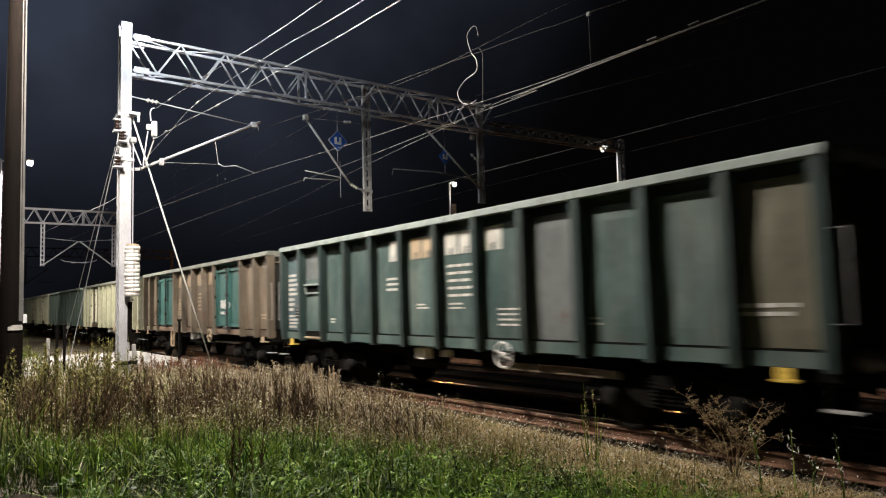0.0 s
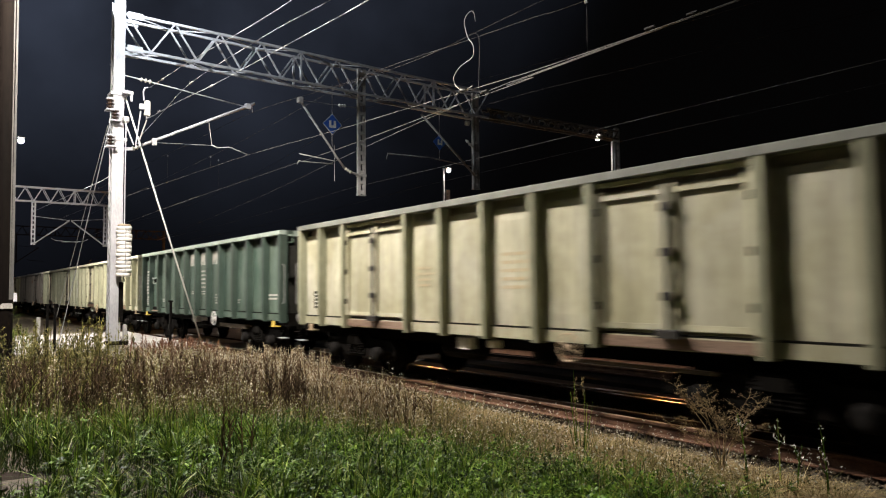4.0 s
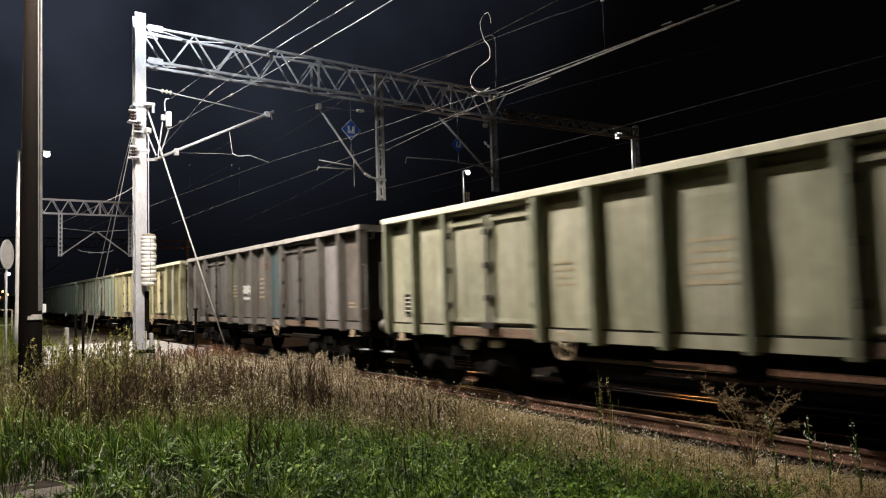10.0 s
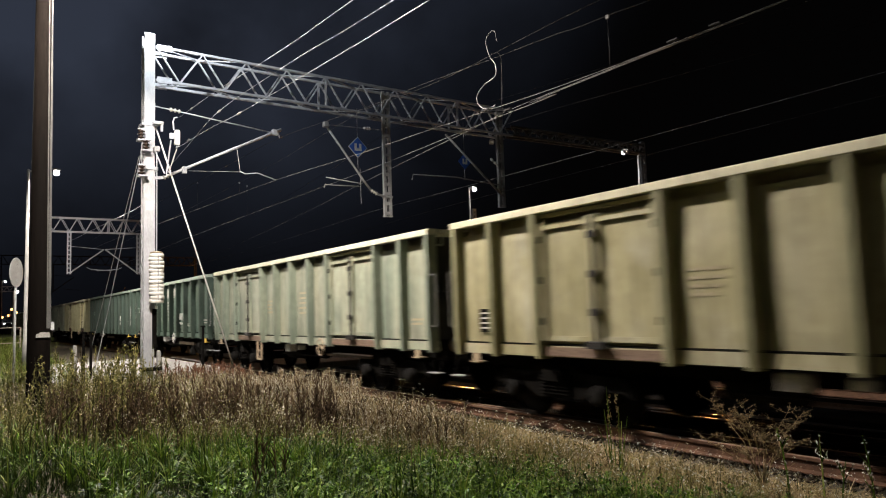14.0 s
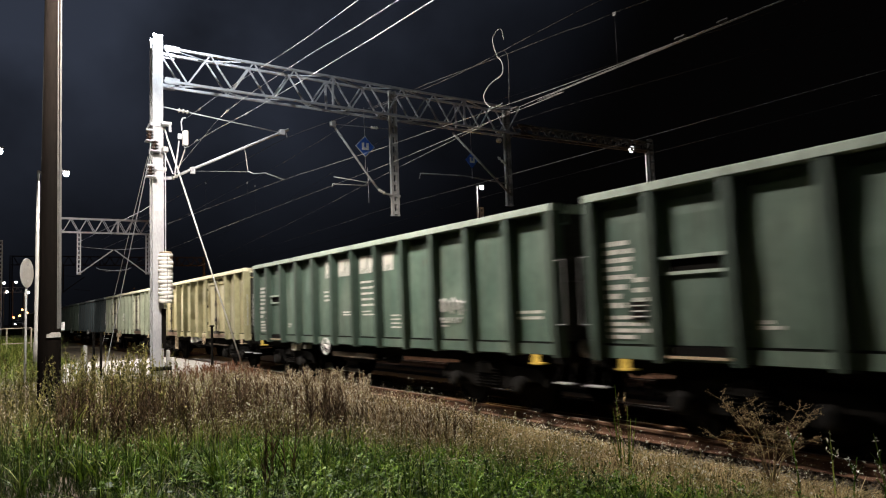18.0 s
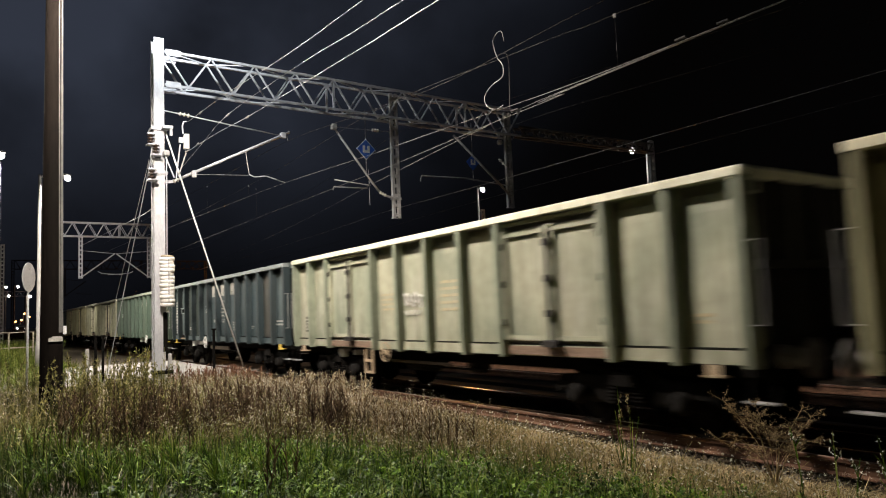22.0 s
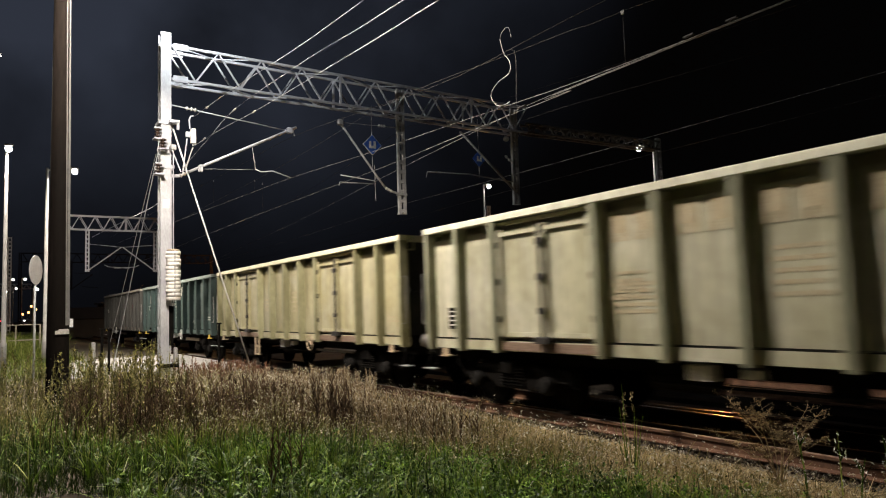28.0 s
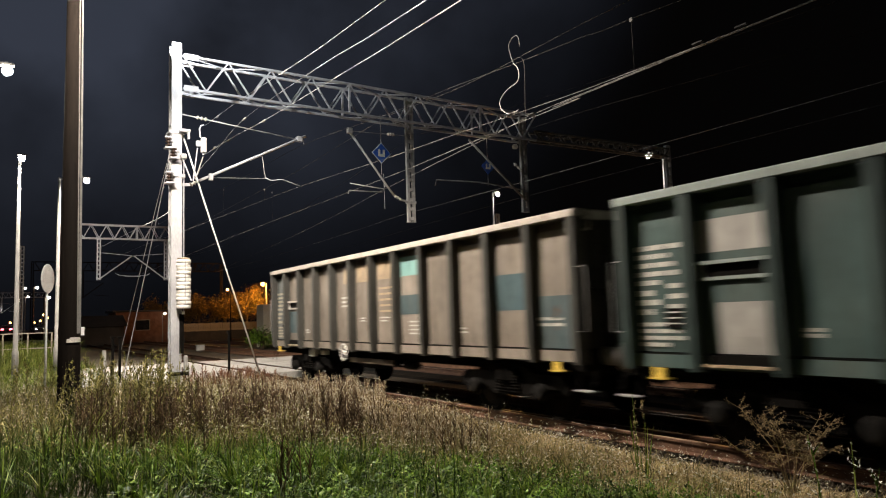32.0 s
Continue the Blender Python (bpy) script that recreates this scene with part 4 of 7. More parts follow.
# curled jumper cable hanging from the messenger wire
loop = [(8.42, 10.30, 6.84), (8.42, 10.34, 7.02), (8.42, 10.42, 7.09), (8.42, 10.56, 7.06), (8.42, 10.64, 6.95), (8.42, 10.60, 6.76), (8.42, 10.53, 6.60)]
tagged(part("jumper_cable", Mesh().tube(smooth_line(loop), 0.008, 6), M_GALV_D, None, "", True), "curled pale jumper cable hanging between the wires", "cable", "jumper cables")
hook = [(8.42, 10.53, 6.58), (8.42, 10.38, 6.40), (8.42, 10.40, 6.18), (8.42, 10.76, 6.10), (8.42, 10.98, 5.96), (8.42, 10.98, 5.82), (8.42, 10.86, 5.68), (8.42, 10.66, 5.60), (8.42, 10.42, 5.62)]
tagged(part("jumper_cable", Mesh().tube(smooth_line(hook), 0.009, 6), M_GALV_D, None, "", True), "curled pale jumper cable hanging between the wires", "cable", "jumper cables")
drop = [(8.42, 10.50, 6.64), (8.42, 10.28, 6.60), (8.42, 10.19, 6.42), (8.42, 10.20, 5.9), (8.42, 10.22, 5.55), (8.42, 10.16, 5.42), (8.42, 10.05, 5.41)]
tagged(part("jumper_cable", Mesh().tube(smooth_line(drop), 0.006, 5), M_WIRE, None, "", True), "thin jumper cable hanging between the wires", "cable", "jumper cables")
for y, z in ((5.6, 5.49), (6.3, 5.50), (10.05, 5.44), (10.7, 5.60)):
    tagged(part("wire_clamp", Mesh().box(8.39, 8.45, y - 0.09, y + 0.09, z - 0.02, z + 0.005, 0.006), M_WIRE), "small metal clamp joining two line wires", "clamp", "wire clamps")

# ------------------------------------------------------------------ the train
# Wagon space: x across (near side is -x), y = -u with u measured from the rear end of the box, z from the rail top.
Z_RIM, Z_FLOOR, Z_SILL = 3.200, 1.175, 0.985
Z_LIP = 2.955        # top edge of the side sheets; above it the sheet steps back under the rim
X_RIM, X_RIB, X_PANEL = 1.455, 1.445, 1.275
WHEEL_R = 0.46
# a channel added under the rim to deepen the shade there
RECESS = [(-X_PANEL + 0.03, Z_LIP - 0.06), (-X_PANEL + 0.18, Z_LIP - 0.06), (-X_PANEL + 0.18, Z_RIM - 0.006), (-X_RIM + 0.166, Z_RIM - 0.006), (-X_RIM + 0.166, Z_RIM - 0.098), (-X_PANEL + 0.15, Z_RIM - 0.098), (-X_PANEL + 0.15, Z_LIP - 0.03), (-X_PANEL + 0.03, Z_LIP - 0.03)]


def distance_run(t):
    """Metres that the train has run at t seconds."""
    return 9.588e-05 * t**3 + 0.01055 * t**2 + 7.33105 * t


_mesh_store = {}


def shared(key, build, smooth=False):
    if key not in _mesh_store:
        _mesh_store[key] = build().mesh(key.split("/")[0], smooth)
    return _mesh_store[key]


def dented_panel(wide, z0, z1, seed, dent=0.020, out=X_PANEL, cols=(0, 7), rows=(0, 9), proud=0.0):
    """A pressed steel sheet with bulges and dents, centred on y = 0, its outer face towards -x; cols, rows and proud cut a patch that lies on it."""
    nu, nz = 7, 9
    loops = []
    for i in range(cols[0], cols[1] + 1):
        y = -wide / 2 + wide * i / nu
        front, back = [], []
        for k in range(rows[0], rows[1] + 1):
            z = z0 + (z1 - z0) * k / nz
            edge = min(i, nu - i, k, nz - k)
            d = 0.0 if edge == 0 else 0.016 * (1 - (2 * i / nu - 1) ** 2) * (1 - (2 * k / nz - 1) ** 4) + dent * noise.noise(Vector((y * 1.6 + seed * 7.3, z * 1.4, seed * 3.1))) + 0.004 * noise.noise(Vector((y * 5 + seed, z * 5, 0)))
            front.append((-out - d - proud, y, z))
            back.append((-out + 0.03 if not proud else -out - d, y, z))
        loops.append(front + back[::-1])
    return Mesh().rings(loops)


RIBS = {"A": [0.075, 1.05, 2.10, 4.42, 5.50, 6.62, 7.74, 8.82, 11.14, 12.19, RIM_L - 0.075], "B": [0.075] + [1.1033 * k for k in range(1, 12)] + [RIM_L - 0.075]}


def bulge(kind, u, z):
    """How far the near side's sheet stands out at u and z."""
    ribs = RIBS[kind]
    k = max(0, min(sum(1 for r in ribs if r <= u) - 1, len(ribs) - 2))
    a, b = ribs[k], ribs[k + 1]
    if kind == "A" and b - a > 2:
        return 0.10
    y, t, seed = (a + b) / 2 - u, (z - Z_FLOOR) / (Z_LIP - Z_FLOOR), k * 3 % 4
    return 0.016 * (1 - (2 * y / (b - a)) ** 2) * (1 - (2 * t - 1) ** 4) + 0.024 * noise.noise(Vector((y * 1.6 + seed * 7.3, z * 1.4, seed * 3.1)))


def paint_patch(wagon, bay, paint, label, cols=(0, 7), rows=(0, 9)):
    """A painted area on one bay of a twelve-bay side."""
    a, b = (0.075 if bay == 0 else 1.1033 * bay), 1.1033 * (bay + 1)
    part("paint_patch", dented_panel(b - a, Z_FLOOR, Z_LIP, bay * 3 % 4, 0.024, X_PANEL, cols, rows, 0.004), paint, wagon, label, m=pose(0, -(a + b) / 2, 0))


def rib_mesh(deep_top, wide, z0, z1):
    """A hat-section rib, a little narrower and shallower towards its foot."""
    b = Mesh()
    sec = lambda z, w, o: [(-X_PANEL + 0.02, -w / 2 - 0.02, z), (-X_PANEL - 0.012, -w / 2 - 0.02, z), (-o, -w / 2 + 0.012, z), (-o, w / 2 - 0.012, z), (-X_PANEL - 0.012, w / 2 + 0.02, z), (-X_PANEL + 0.02, w / 2 + 0.02, z)]
    return b.rings([sec(z0, wide * 0.8, X_RIB - 0.035), sec(z0 + 0.35, wide, X_RIB - 0.005), sec(z1, wide, X_RIB)])


def build_bogie(wagon, uc, key):
    """A two-axle bogie: side frames, bolster, springs, axle boxes and two wheelsets."""
    bog = new("bogie")
    bog.parent = wagon
    bog.location = (0, -uc, 0)

    def side_frame():
        b = Mesh()
        # arched cast side frame
        top = [(-1.45, 0.58), (-1.30, 0.72), (-0.62, 0.74), (-0.42, 0.86), (0.42, 0.86), (0.62, 0.74), (1.30, 0.72), (1.45, 0.58)]
        bot = [(-1.45, 0.44), (-1.25, 0.52), (-0.70, 0.50), (-0.45, 0.36), (0.45, 0.36), (0.70, 0.50), (1.25, 0.52), (1.45, 0.44)]
        loops = [[(0.05, y, z) for y, z in top + bot[::-1]], [(-0.05, y, z) for y, z in top + bot[::-1]]]
        return b.rings(loops)

    for s in (-1, 1):
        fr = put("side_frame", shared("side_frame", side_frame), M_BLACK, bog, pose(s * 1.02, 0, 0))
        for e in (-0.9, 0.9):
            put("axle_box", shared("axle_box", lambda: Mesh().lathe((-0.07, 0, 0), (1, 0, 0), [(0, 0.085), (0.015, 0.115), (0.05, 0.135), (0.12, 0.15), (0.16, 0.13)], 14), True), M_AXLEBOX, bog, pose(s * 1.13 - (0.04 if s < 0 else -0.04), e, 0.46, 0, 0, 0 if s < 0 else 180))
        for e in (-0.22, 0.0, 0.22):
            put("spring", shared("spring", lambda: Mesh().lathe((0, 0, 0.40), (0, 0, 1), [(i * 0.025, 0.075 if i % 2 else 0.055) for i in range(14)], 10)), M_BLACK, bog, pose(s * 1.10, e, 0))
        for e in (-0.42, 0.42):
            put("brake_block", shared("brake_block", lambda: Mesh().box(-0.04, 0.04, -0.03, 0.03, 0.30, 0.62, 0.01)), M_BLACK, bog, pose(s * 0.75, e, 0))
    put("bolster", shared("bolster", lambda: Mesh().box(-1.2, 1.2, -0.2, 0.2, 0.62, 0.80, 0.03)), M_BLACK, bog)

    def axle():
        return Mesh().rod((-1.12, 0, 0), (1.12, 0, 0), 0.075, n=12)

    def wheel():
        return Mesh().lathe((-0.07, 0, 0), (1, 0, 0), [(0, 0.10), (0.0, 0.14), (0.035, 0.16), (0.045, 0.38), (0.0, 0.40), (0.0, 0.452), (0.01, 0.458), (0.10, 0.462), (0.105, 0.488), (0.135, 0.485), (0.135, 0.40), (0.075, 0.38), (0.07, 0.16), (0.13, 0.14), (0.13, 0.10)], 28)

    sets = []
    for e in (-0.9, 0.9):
        ax = put("wheelset", shared("wheelset", axle, True), M_UNLIT_STEEL, bog, pose(0, e, WHEEL_R), "dark steel wheelset")
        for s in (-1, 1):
            put("wheel", shared("wheel", wheel), M_UNLIT_STEEL, ax, pose(s * 0.7525, 0, 0, 0, 0, 0 if s < 0 else 180))
        sets.append((ax, e))
    return sets


def build_underframe(wagon, kind, hw_u, yellow, wheel_paint):
    for s in (-1, 1):
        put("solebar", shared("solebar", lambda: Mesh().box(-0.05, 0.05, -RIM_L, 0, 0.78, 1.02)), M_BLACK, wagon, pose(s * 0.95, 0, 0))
        for end, uu in ((0, -0.40), (1, RIM_L + 0.40)):
            d = 1 if end == 0 else -1
            b = shared("buffer", lambda: Mesh().lathe((0, 0, 0), (0, -1, 0), [(0, 0.02), (0.0, 0.20), (0.03, 0.225), (0.05, 0.22), (0.06, 0.10), (0.24, 0.10), (0.25, 0.13), (0.46, 0.14), (0.47, 0.19), (0.50, 0.19)], 16), True)
            put("buffer", b, M_BUFFER, wagon, pose(s * 0.875, -uu, 1.06, 0, 0, 0 if end == 0 else 180))
            put("handrail", shared("handrail", lambda: Mesh().tube([(0, 0, 1.43), (0, 0.16, 1.43), (0, 0.16, 2.36), (0, 0, 2.36)], 0.009)), M_GALV_D, wagon, pose(s * 1.40, -(0.0 if end == 0 else RIM_L), 0, 0, 0, 0 if end == 0 else 180))
            put("corner_step", shared("corner_step", lambda: Mesh().box(-0.02, 0.0, -0.08, 0.08, 0.86, 0.985).box(-0.05, 0.12, -0.11, 0.11, 0.84, 0.86)), M_YELLOW if yellow else M_LETTER_O, wagon, pose(s * 1.36, -(0.55 if end == 0 else RIM_L - 0.55), 0, 0, 0, 0 if s < 0 else 180))
            for off in (-0.15, 0.15):
                put("step_bracket", shared("step_bracket", lambda: Mesh().bar((0, 0, 0.60), (0.1, 0, 0.95), 0.02, 0.010)), M_BLACK, wagon, pose(s * 1.34, -(0.0 if end == 0 else RIM_L) + off, 0, 0, 0, 0 if s < 0 else 180))
    for s in (-1, 1):
        for uu in (0.0, RIM_L):
            put("step_tread", shared("step_tread", lambda: Mesh().box(-0.08, 0.08, -0.16, 0.16, 0.585, 0.60)), M_GALV_D, wagon, pose(s * 1.34, -uu, 0), "pale metal step tread")
    for end, uu in ((0, 0.0), (1, RIM_L)):
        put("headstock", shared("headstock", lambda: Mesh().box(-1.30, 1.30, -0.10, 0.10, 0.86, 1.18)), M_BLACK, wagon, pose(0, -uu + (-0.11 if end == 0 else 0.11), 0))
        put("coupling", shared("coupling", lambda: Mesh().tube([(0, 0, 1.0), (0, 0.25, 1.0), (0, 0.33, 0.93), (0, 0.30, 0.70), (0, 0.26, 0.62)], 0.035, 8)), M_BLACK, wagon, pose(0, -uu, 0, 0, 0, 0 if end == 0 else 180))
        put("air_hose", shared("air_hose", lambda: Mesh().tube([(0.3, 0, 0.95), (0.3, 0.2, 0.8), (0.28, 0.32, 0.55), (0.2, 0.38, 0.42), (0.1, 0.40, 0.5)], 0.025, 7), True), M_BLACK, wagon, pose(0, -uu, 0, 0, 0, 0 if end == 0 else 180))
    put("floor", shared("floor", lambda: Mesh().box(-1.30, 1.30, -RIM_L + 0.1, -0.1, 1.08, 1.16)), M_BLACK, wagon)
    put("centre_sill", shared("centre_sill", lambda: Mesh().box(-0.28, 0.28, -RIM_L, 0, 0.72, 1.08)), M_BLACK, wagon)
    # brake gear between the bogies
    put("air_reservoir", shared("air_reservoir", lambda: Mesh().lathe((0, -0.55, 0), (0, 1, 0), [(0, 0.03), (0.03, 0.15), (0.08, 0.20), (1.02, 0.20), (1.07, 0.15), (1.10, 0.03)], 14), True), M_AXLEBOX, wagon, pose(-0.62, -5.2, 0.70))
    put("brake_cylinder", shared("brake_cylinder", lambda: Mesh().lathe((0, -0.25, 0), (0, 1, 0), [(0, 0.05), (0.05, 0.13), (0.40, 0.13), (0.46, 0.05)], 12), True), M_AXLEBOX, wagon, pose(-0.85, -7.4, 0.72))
    put("brake_beam", shared("brake_beam/" + kind, lambda: Mesh().box(-0.03, 0.03, -1.1, 1.1, -0.055 if kind == "B" else -0.025, 0.055 if kind == "B" else 0.025)), M_BEAM, wagon, pose(-1.12, -(hw_u + 0.9), 0.735), "tan brake gear beam")
    put("brake_beam", shared("brake_bar", lambda: Mesh().rod((0, -1.4, 0), (0, 1.4, 0), 0.02)), M_AXLEBOX, wagon, pose(-1.0, -6.4, 0.66))
    put("valve_box", shared("valve_box", lambda: Mesh().box(-0.10, 0.10, -0.16, 0.16, -0.10, 0.10, 0.02)), M_WHITE, wagon, pose(-1.08, -(hw_u - 2.6), 0.84), "dirty white brake valve box")
    put("valve_box", shared("valve_box_b", lambda: Mesh().box(-0.08, 0.08, -0.10, 0.10, -0.06, 0.06, 0.02)), M_WHITE, wagon, pose(-1.08, -(hw_u - 1.9), 0.86), "dirty white brake valve box")

    def handwheel():
        b = Mesh()
        ring = [(-0.0, math.cos(a) * 0.19, math.sin(a) * 0.19) for a in [2 * math.pi * i / 20 for i in range(21)]]
        b.tube(ring, 0.016, 6)
        for i in range(4):
            a = math.pi / 2 * i + 0.4
            b.rod((0.01, 0, 0), (0, math.cos(a) * 0.185, math.sin(a) * 0.185), 0.011, n=6)
        return b.lathe((-0.02, 0, 0), (1, 0, 0), [(0, 0.045), (0.06, 0.045)], 10)

    put("handwheel", shared("handwheel", handwheel, True), wheel_paint, wagon, pose(-1.40, -hw_u, 0.93), "pale brake handwheel")
    put("handwheel_bracket", shared("hw_bracket", lambda: Mesh().rod((0, 0, 0), (0.35, 0, 0), 0.02).box(0.30, 0.36, -0.1, 0.1, -0.15, 0.15)), M_BLACK, wagon, pose(-1.38, -hw_u, 0.93))


def text_rows(wagon, kind, u0, u1, z_top, rows, gap, mat, seed, tall=0.035, ragged=True, name="lettering"):
    """Worn painted writing that cannot be read: short bars, broken like words."""
    r = random.Random(seed)
    for i in range(rows):
        u, stop = u0, u0 + (u1 - u0) * (r.uniform(0.55, 1.0) if ragged else 1.0)
        while u < stop - 0.05:
            ww = min(round(r.choice((0.12, 0.18, 0.24, 0.3)), 2), round((stop - u) / 0.06) * 0.06)
            if ww < 0.06:
                break
            key = "%s/%.2f/%.3f" % (name, ww, tall)
            put(name, shared(key, lambda: Mesh().box(-0.012, 0.0, -ww, 0.0, -tall / 2, tall / 2)), mat, wagon, pose(-X_PANEL - bulge(kind, u + ww / 2, z_top - i * gap) + 0.006, -u, z_top - i * gap))
            u += ww + 0.045


def lock_bar():
    """The dark strip between two door leaves with its bolts and the latch at its foot."""
    b = Mesh().rod((-X_PANEL - 0.12, 0, 1.2), (-X_PANEL - 0.12, 0, 2.95), 0.024)
    b.box(-X_PANEL - 0.085, -X_PANEL - 0.03, -0.045, 0.045, 1.24, 2.92)
    for z in (1.62, 2.14, 2.68):
        b.box(-X_PANEL - 0.155, -X_PANEL - 0.08, -0.075, 0.075, z - 0.05, z + 0.05, 0.012)
    return b.box(-X_PANEL - 0.17, -X_PANEL - 0.06, -0.17, 0.17, 1.13, 1.23, 0.012)


def build_box(wagon, kind, paint, rim_paint, rib_paint, doors=None, patches=None):
    """The open box: rims, ribs, panels, doors and ends. patches: {bay: paint}."""
    doors, patches = doors or paint, patches or {}
    for s in (-1, 1):
        turn = 0 if s < 0 else 180
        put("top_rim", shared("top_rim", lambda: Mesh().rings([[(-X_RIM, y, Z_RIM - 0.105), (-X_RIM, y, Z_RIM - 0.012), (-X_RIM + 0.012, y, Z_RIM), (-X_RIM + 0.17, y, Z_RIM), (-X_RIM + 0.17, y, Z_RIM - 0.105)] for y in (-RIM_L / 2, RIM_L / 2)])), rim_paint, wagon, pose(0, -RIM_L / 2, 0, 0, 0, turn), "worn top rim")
        put("sill", shared("sill", lambda: Mesh().box(-X_PANEL - 0.035, -X_PANEL + 0.04, -RIM_L / 2, RIM_L / 2, Z_SILL, Z_FLOOR - 0.028)), paint, wagon, pose(0, -RIM_L / 2, 0, 0, 0, turn))
        put("top_recess", shared("top_recess", lambda: Mesh().rings([[(x, y, z) for x, z in RECESS] for y in (-RIM_L / 2, RIM_L / 2)])), paint, wagon, pose(0, -RIM_L / 2, 0, 0, 0, turn))
        ribs = RIBS[kind]
        for k, u in enumerate(ribs):
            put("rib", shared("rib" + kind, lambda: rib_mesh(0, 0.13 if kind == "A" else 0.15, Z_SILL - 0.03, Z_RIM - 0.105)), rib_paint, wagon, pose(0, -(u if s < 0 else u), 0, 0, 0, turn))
        for k in range(len(ribs) - 1):
            a, b = ribs[k], ribs[k + 1]
            mid, w = (a + b) / 2, b - a - 0.1
            mat = patches.get(k, paint)
            if kind == "A" and b - a > 2:
                dz0, dz1 = 1.24, 2.93
                for e in (-1, 1):
                    ww = w / 2 - 0.05
                    leaf = put("door_leaf", shared("door_leaf/%.2f" % ww, lambda: dented_panel(ww, dz0, dz1, 5, 0.008, X_PANEL + 0.035)), doors, wagon, pose(0, -mid - e * (ww / 2 + 0.02), 0, 0, 0, turn))
                    put("frame_edge", shared("frame_edge/%.2f" % ww, lambda: Mesh().box(-X_PANEL - 0.105, -X_PANEL - 0.02, -ww / 2, -ww / 2 + 0.08, 1.22, 2.95).box(-X_PANEL - 0.105, -X_PANEL - 0.02, ww / 2 - 0.08, ww / 2, 1.22, 2.95).box(-X_PANEL - 0.062, -X_PANEL - 0.02, -ww / 2 + 0.07, ww / 2 - 0.07, 1.22, 1.29).box(-X_PANEL - 0.09, -X_PANEL - 0.02, -ww / 2 + 0.07, ww / 2 - 0.07, 2.84, 2.90)), doors, leaf)
                    for hz in (1.5, 2.1, 2.7):
                        put("hinge", shared("hinge", lambda: Mesh().box(-X_PANEL - 0.125, -X_PANEL - 0.08, -0.05, 0.05, -0.05, 0.05, 0.008)), M_BLACK, leaf, pose(0, e * -(ww / 2 - 0.0), hz))
                put("door_lock_bar", shared("door_lock_bar", lambda: lock_bar()), M_LATCH, wagon, pose(0, -mid, 0, 0, 0, turn), "dark locking bar")
                put("door_header", shared("door_header/%.2f" % w, lambda: Mesh().box(-X_PANEL - 0.06, -X_PANEL + 0.02, -w / 2, w / 2, 3.02, 3.075)), doors, wagon, pose(0, -mid, 0, 0, 0, turn))
                put("door_sill", shared("door_sill/%.2f" % w, lambda: Mesh().box(-X_PANEL - 0.058, -X_PANEL - 0.034, -w / 2, w / 2, 1.0, 1.13)), M_PLANK, wagon, pose(0, -mid, 0, 0, 0, turn), "scuffed brown door sill")
                put("side_panel", shared("door_back/%.2f" % w, lambda: Mesh().box(-X_PANEL + 0.01, -X_PANEL + 0.03, -w / 2 - 0.06, w / 2 + 0.06, Z_FLOOR, Z_LIP)), paint, wagon, pose(0, -mid, 0, 0, 0, turn))
            else:
                v = (k * 3 + (0 if s < 0 else 1)) % 4
                put("side_panel", shared("side_panel/%s/%.2f/%d" % (kind, w, v), lambda: dented_panel(w + 0.1, Z_FLOOR, Z_LIP, v, 0.024)), mat, wagon, pose(0, -mid, 0, 0, 0, turn))
    for end, uu in ((0, 0.0), (1, RIM_L)):
        m = pose(0, -uu, 0, 0, 0, 0 if end == 0 else 180)
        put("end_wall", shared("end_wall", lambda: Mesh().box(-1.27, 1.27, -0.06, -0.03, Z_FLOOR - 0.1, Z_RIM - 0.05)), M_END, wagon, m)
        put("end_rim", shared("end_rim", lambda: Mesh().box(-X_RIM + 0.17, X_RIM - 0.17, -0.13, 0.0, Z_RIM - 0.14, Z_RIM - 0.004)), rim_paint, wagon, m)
        for x in (-0.75, 0.0, 0.75):
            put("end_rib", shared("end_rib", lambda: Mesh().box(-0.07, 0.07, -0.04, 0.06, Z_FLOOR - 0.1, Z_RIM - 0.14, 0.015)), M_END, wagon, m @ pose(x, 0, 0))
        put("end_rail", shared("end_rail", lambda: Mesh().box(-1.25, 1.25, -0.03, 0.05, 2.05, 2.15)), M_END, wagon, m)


def wagon_paint(name, tones, rust=0.12, grime=0.35, fade=None):
    return material(name, tones, 0.62, 0.0, scale=0.9, fine=9, bump=0.03, stretch=(1, 1, 0.6), vary=0.12, spots=(RUST, rust), spec=0.25, grime=grime * 0.5, streaks=0.34, fade=fade)


CREAM = [(0.32, 0.305, 0.20), (0.41, 0.395, 0.275), (0.48, 0.465, 0.35)]
CREAM_Y = [(0.30, 0.268, 0.140), (0.385, 0.35, 0.205), (0.45, 0.415, 0.275)]
CREAM_G = [(0.21, 0.235, 0.175), (0.31, 0.32, 0.235), (0.41, 0.40, 0.295)]
PALE_G = [(0.20, 0.235, 0.185), (0.30, 0.32, 0.24), (0.40, 0.39, 0.28)]
GREEN = [(0.052, 0.090, 0.070), (0.080, 0.125, 0.097), (0.128, 0.172, 0.134)]
GREEN_L = [(0.085, 0.135, 0.10), (0.12, 0.175, 0.13), (0.18, 0.22, 0.17)]
BLUE = [(0.036, 0.058, 0.066), (0.056, 0.084, 0.092), (0.098, 0.125, 0.126)]
TEAL = [(0.032, 0.062, 0.060), (0.052, 0.088, 0.083), (0.098, 0.130, 0.118)]
BROWN = [(0.105, 0.078, 0.056), (0.165, 0.124, 0.086), (0.225, 0.18, 0.13)]
GREYBR = [(0.10, 0.085, 0.075), (0.15, 0.13, 0.115), (0.21, 0.19, 0.17)]
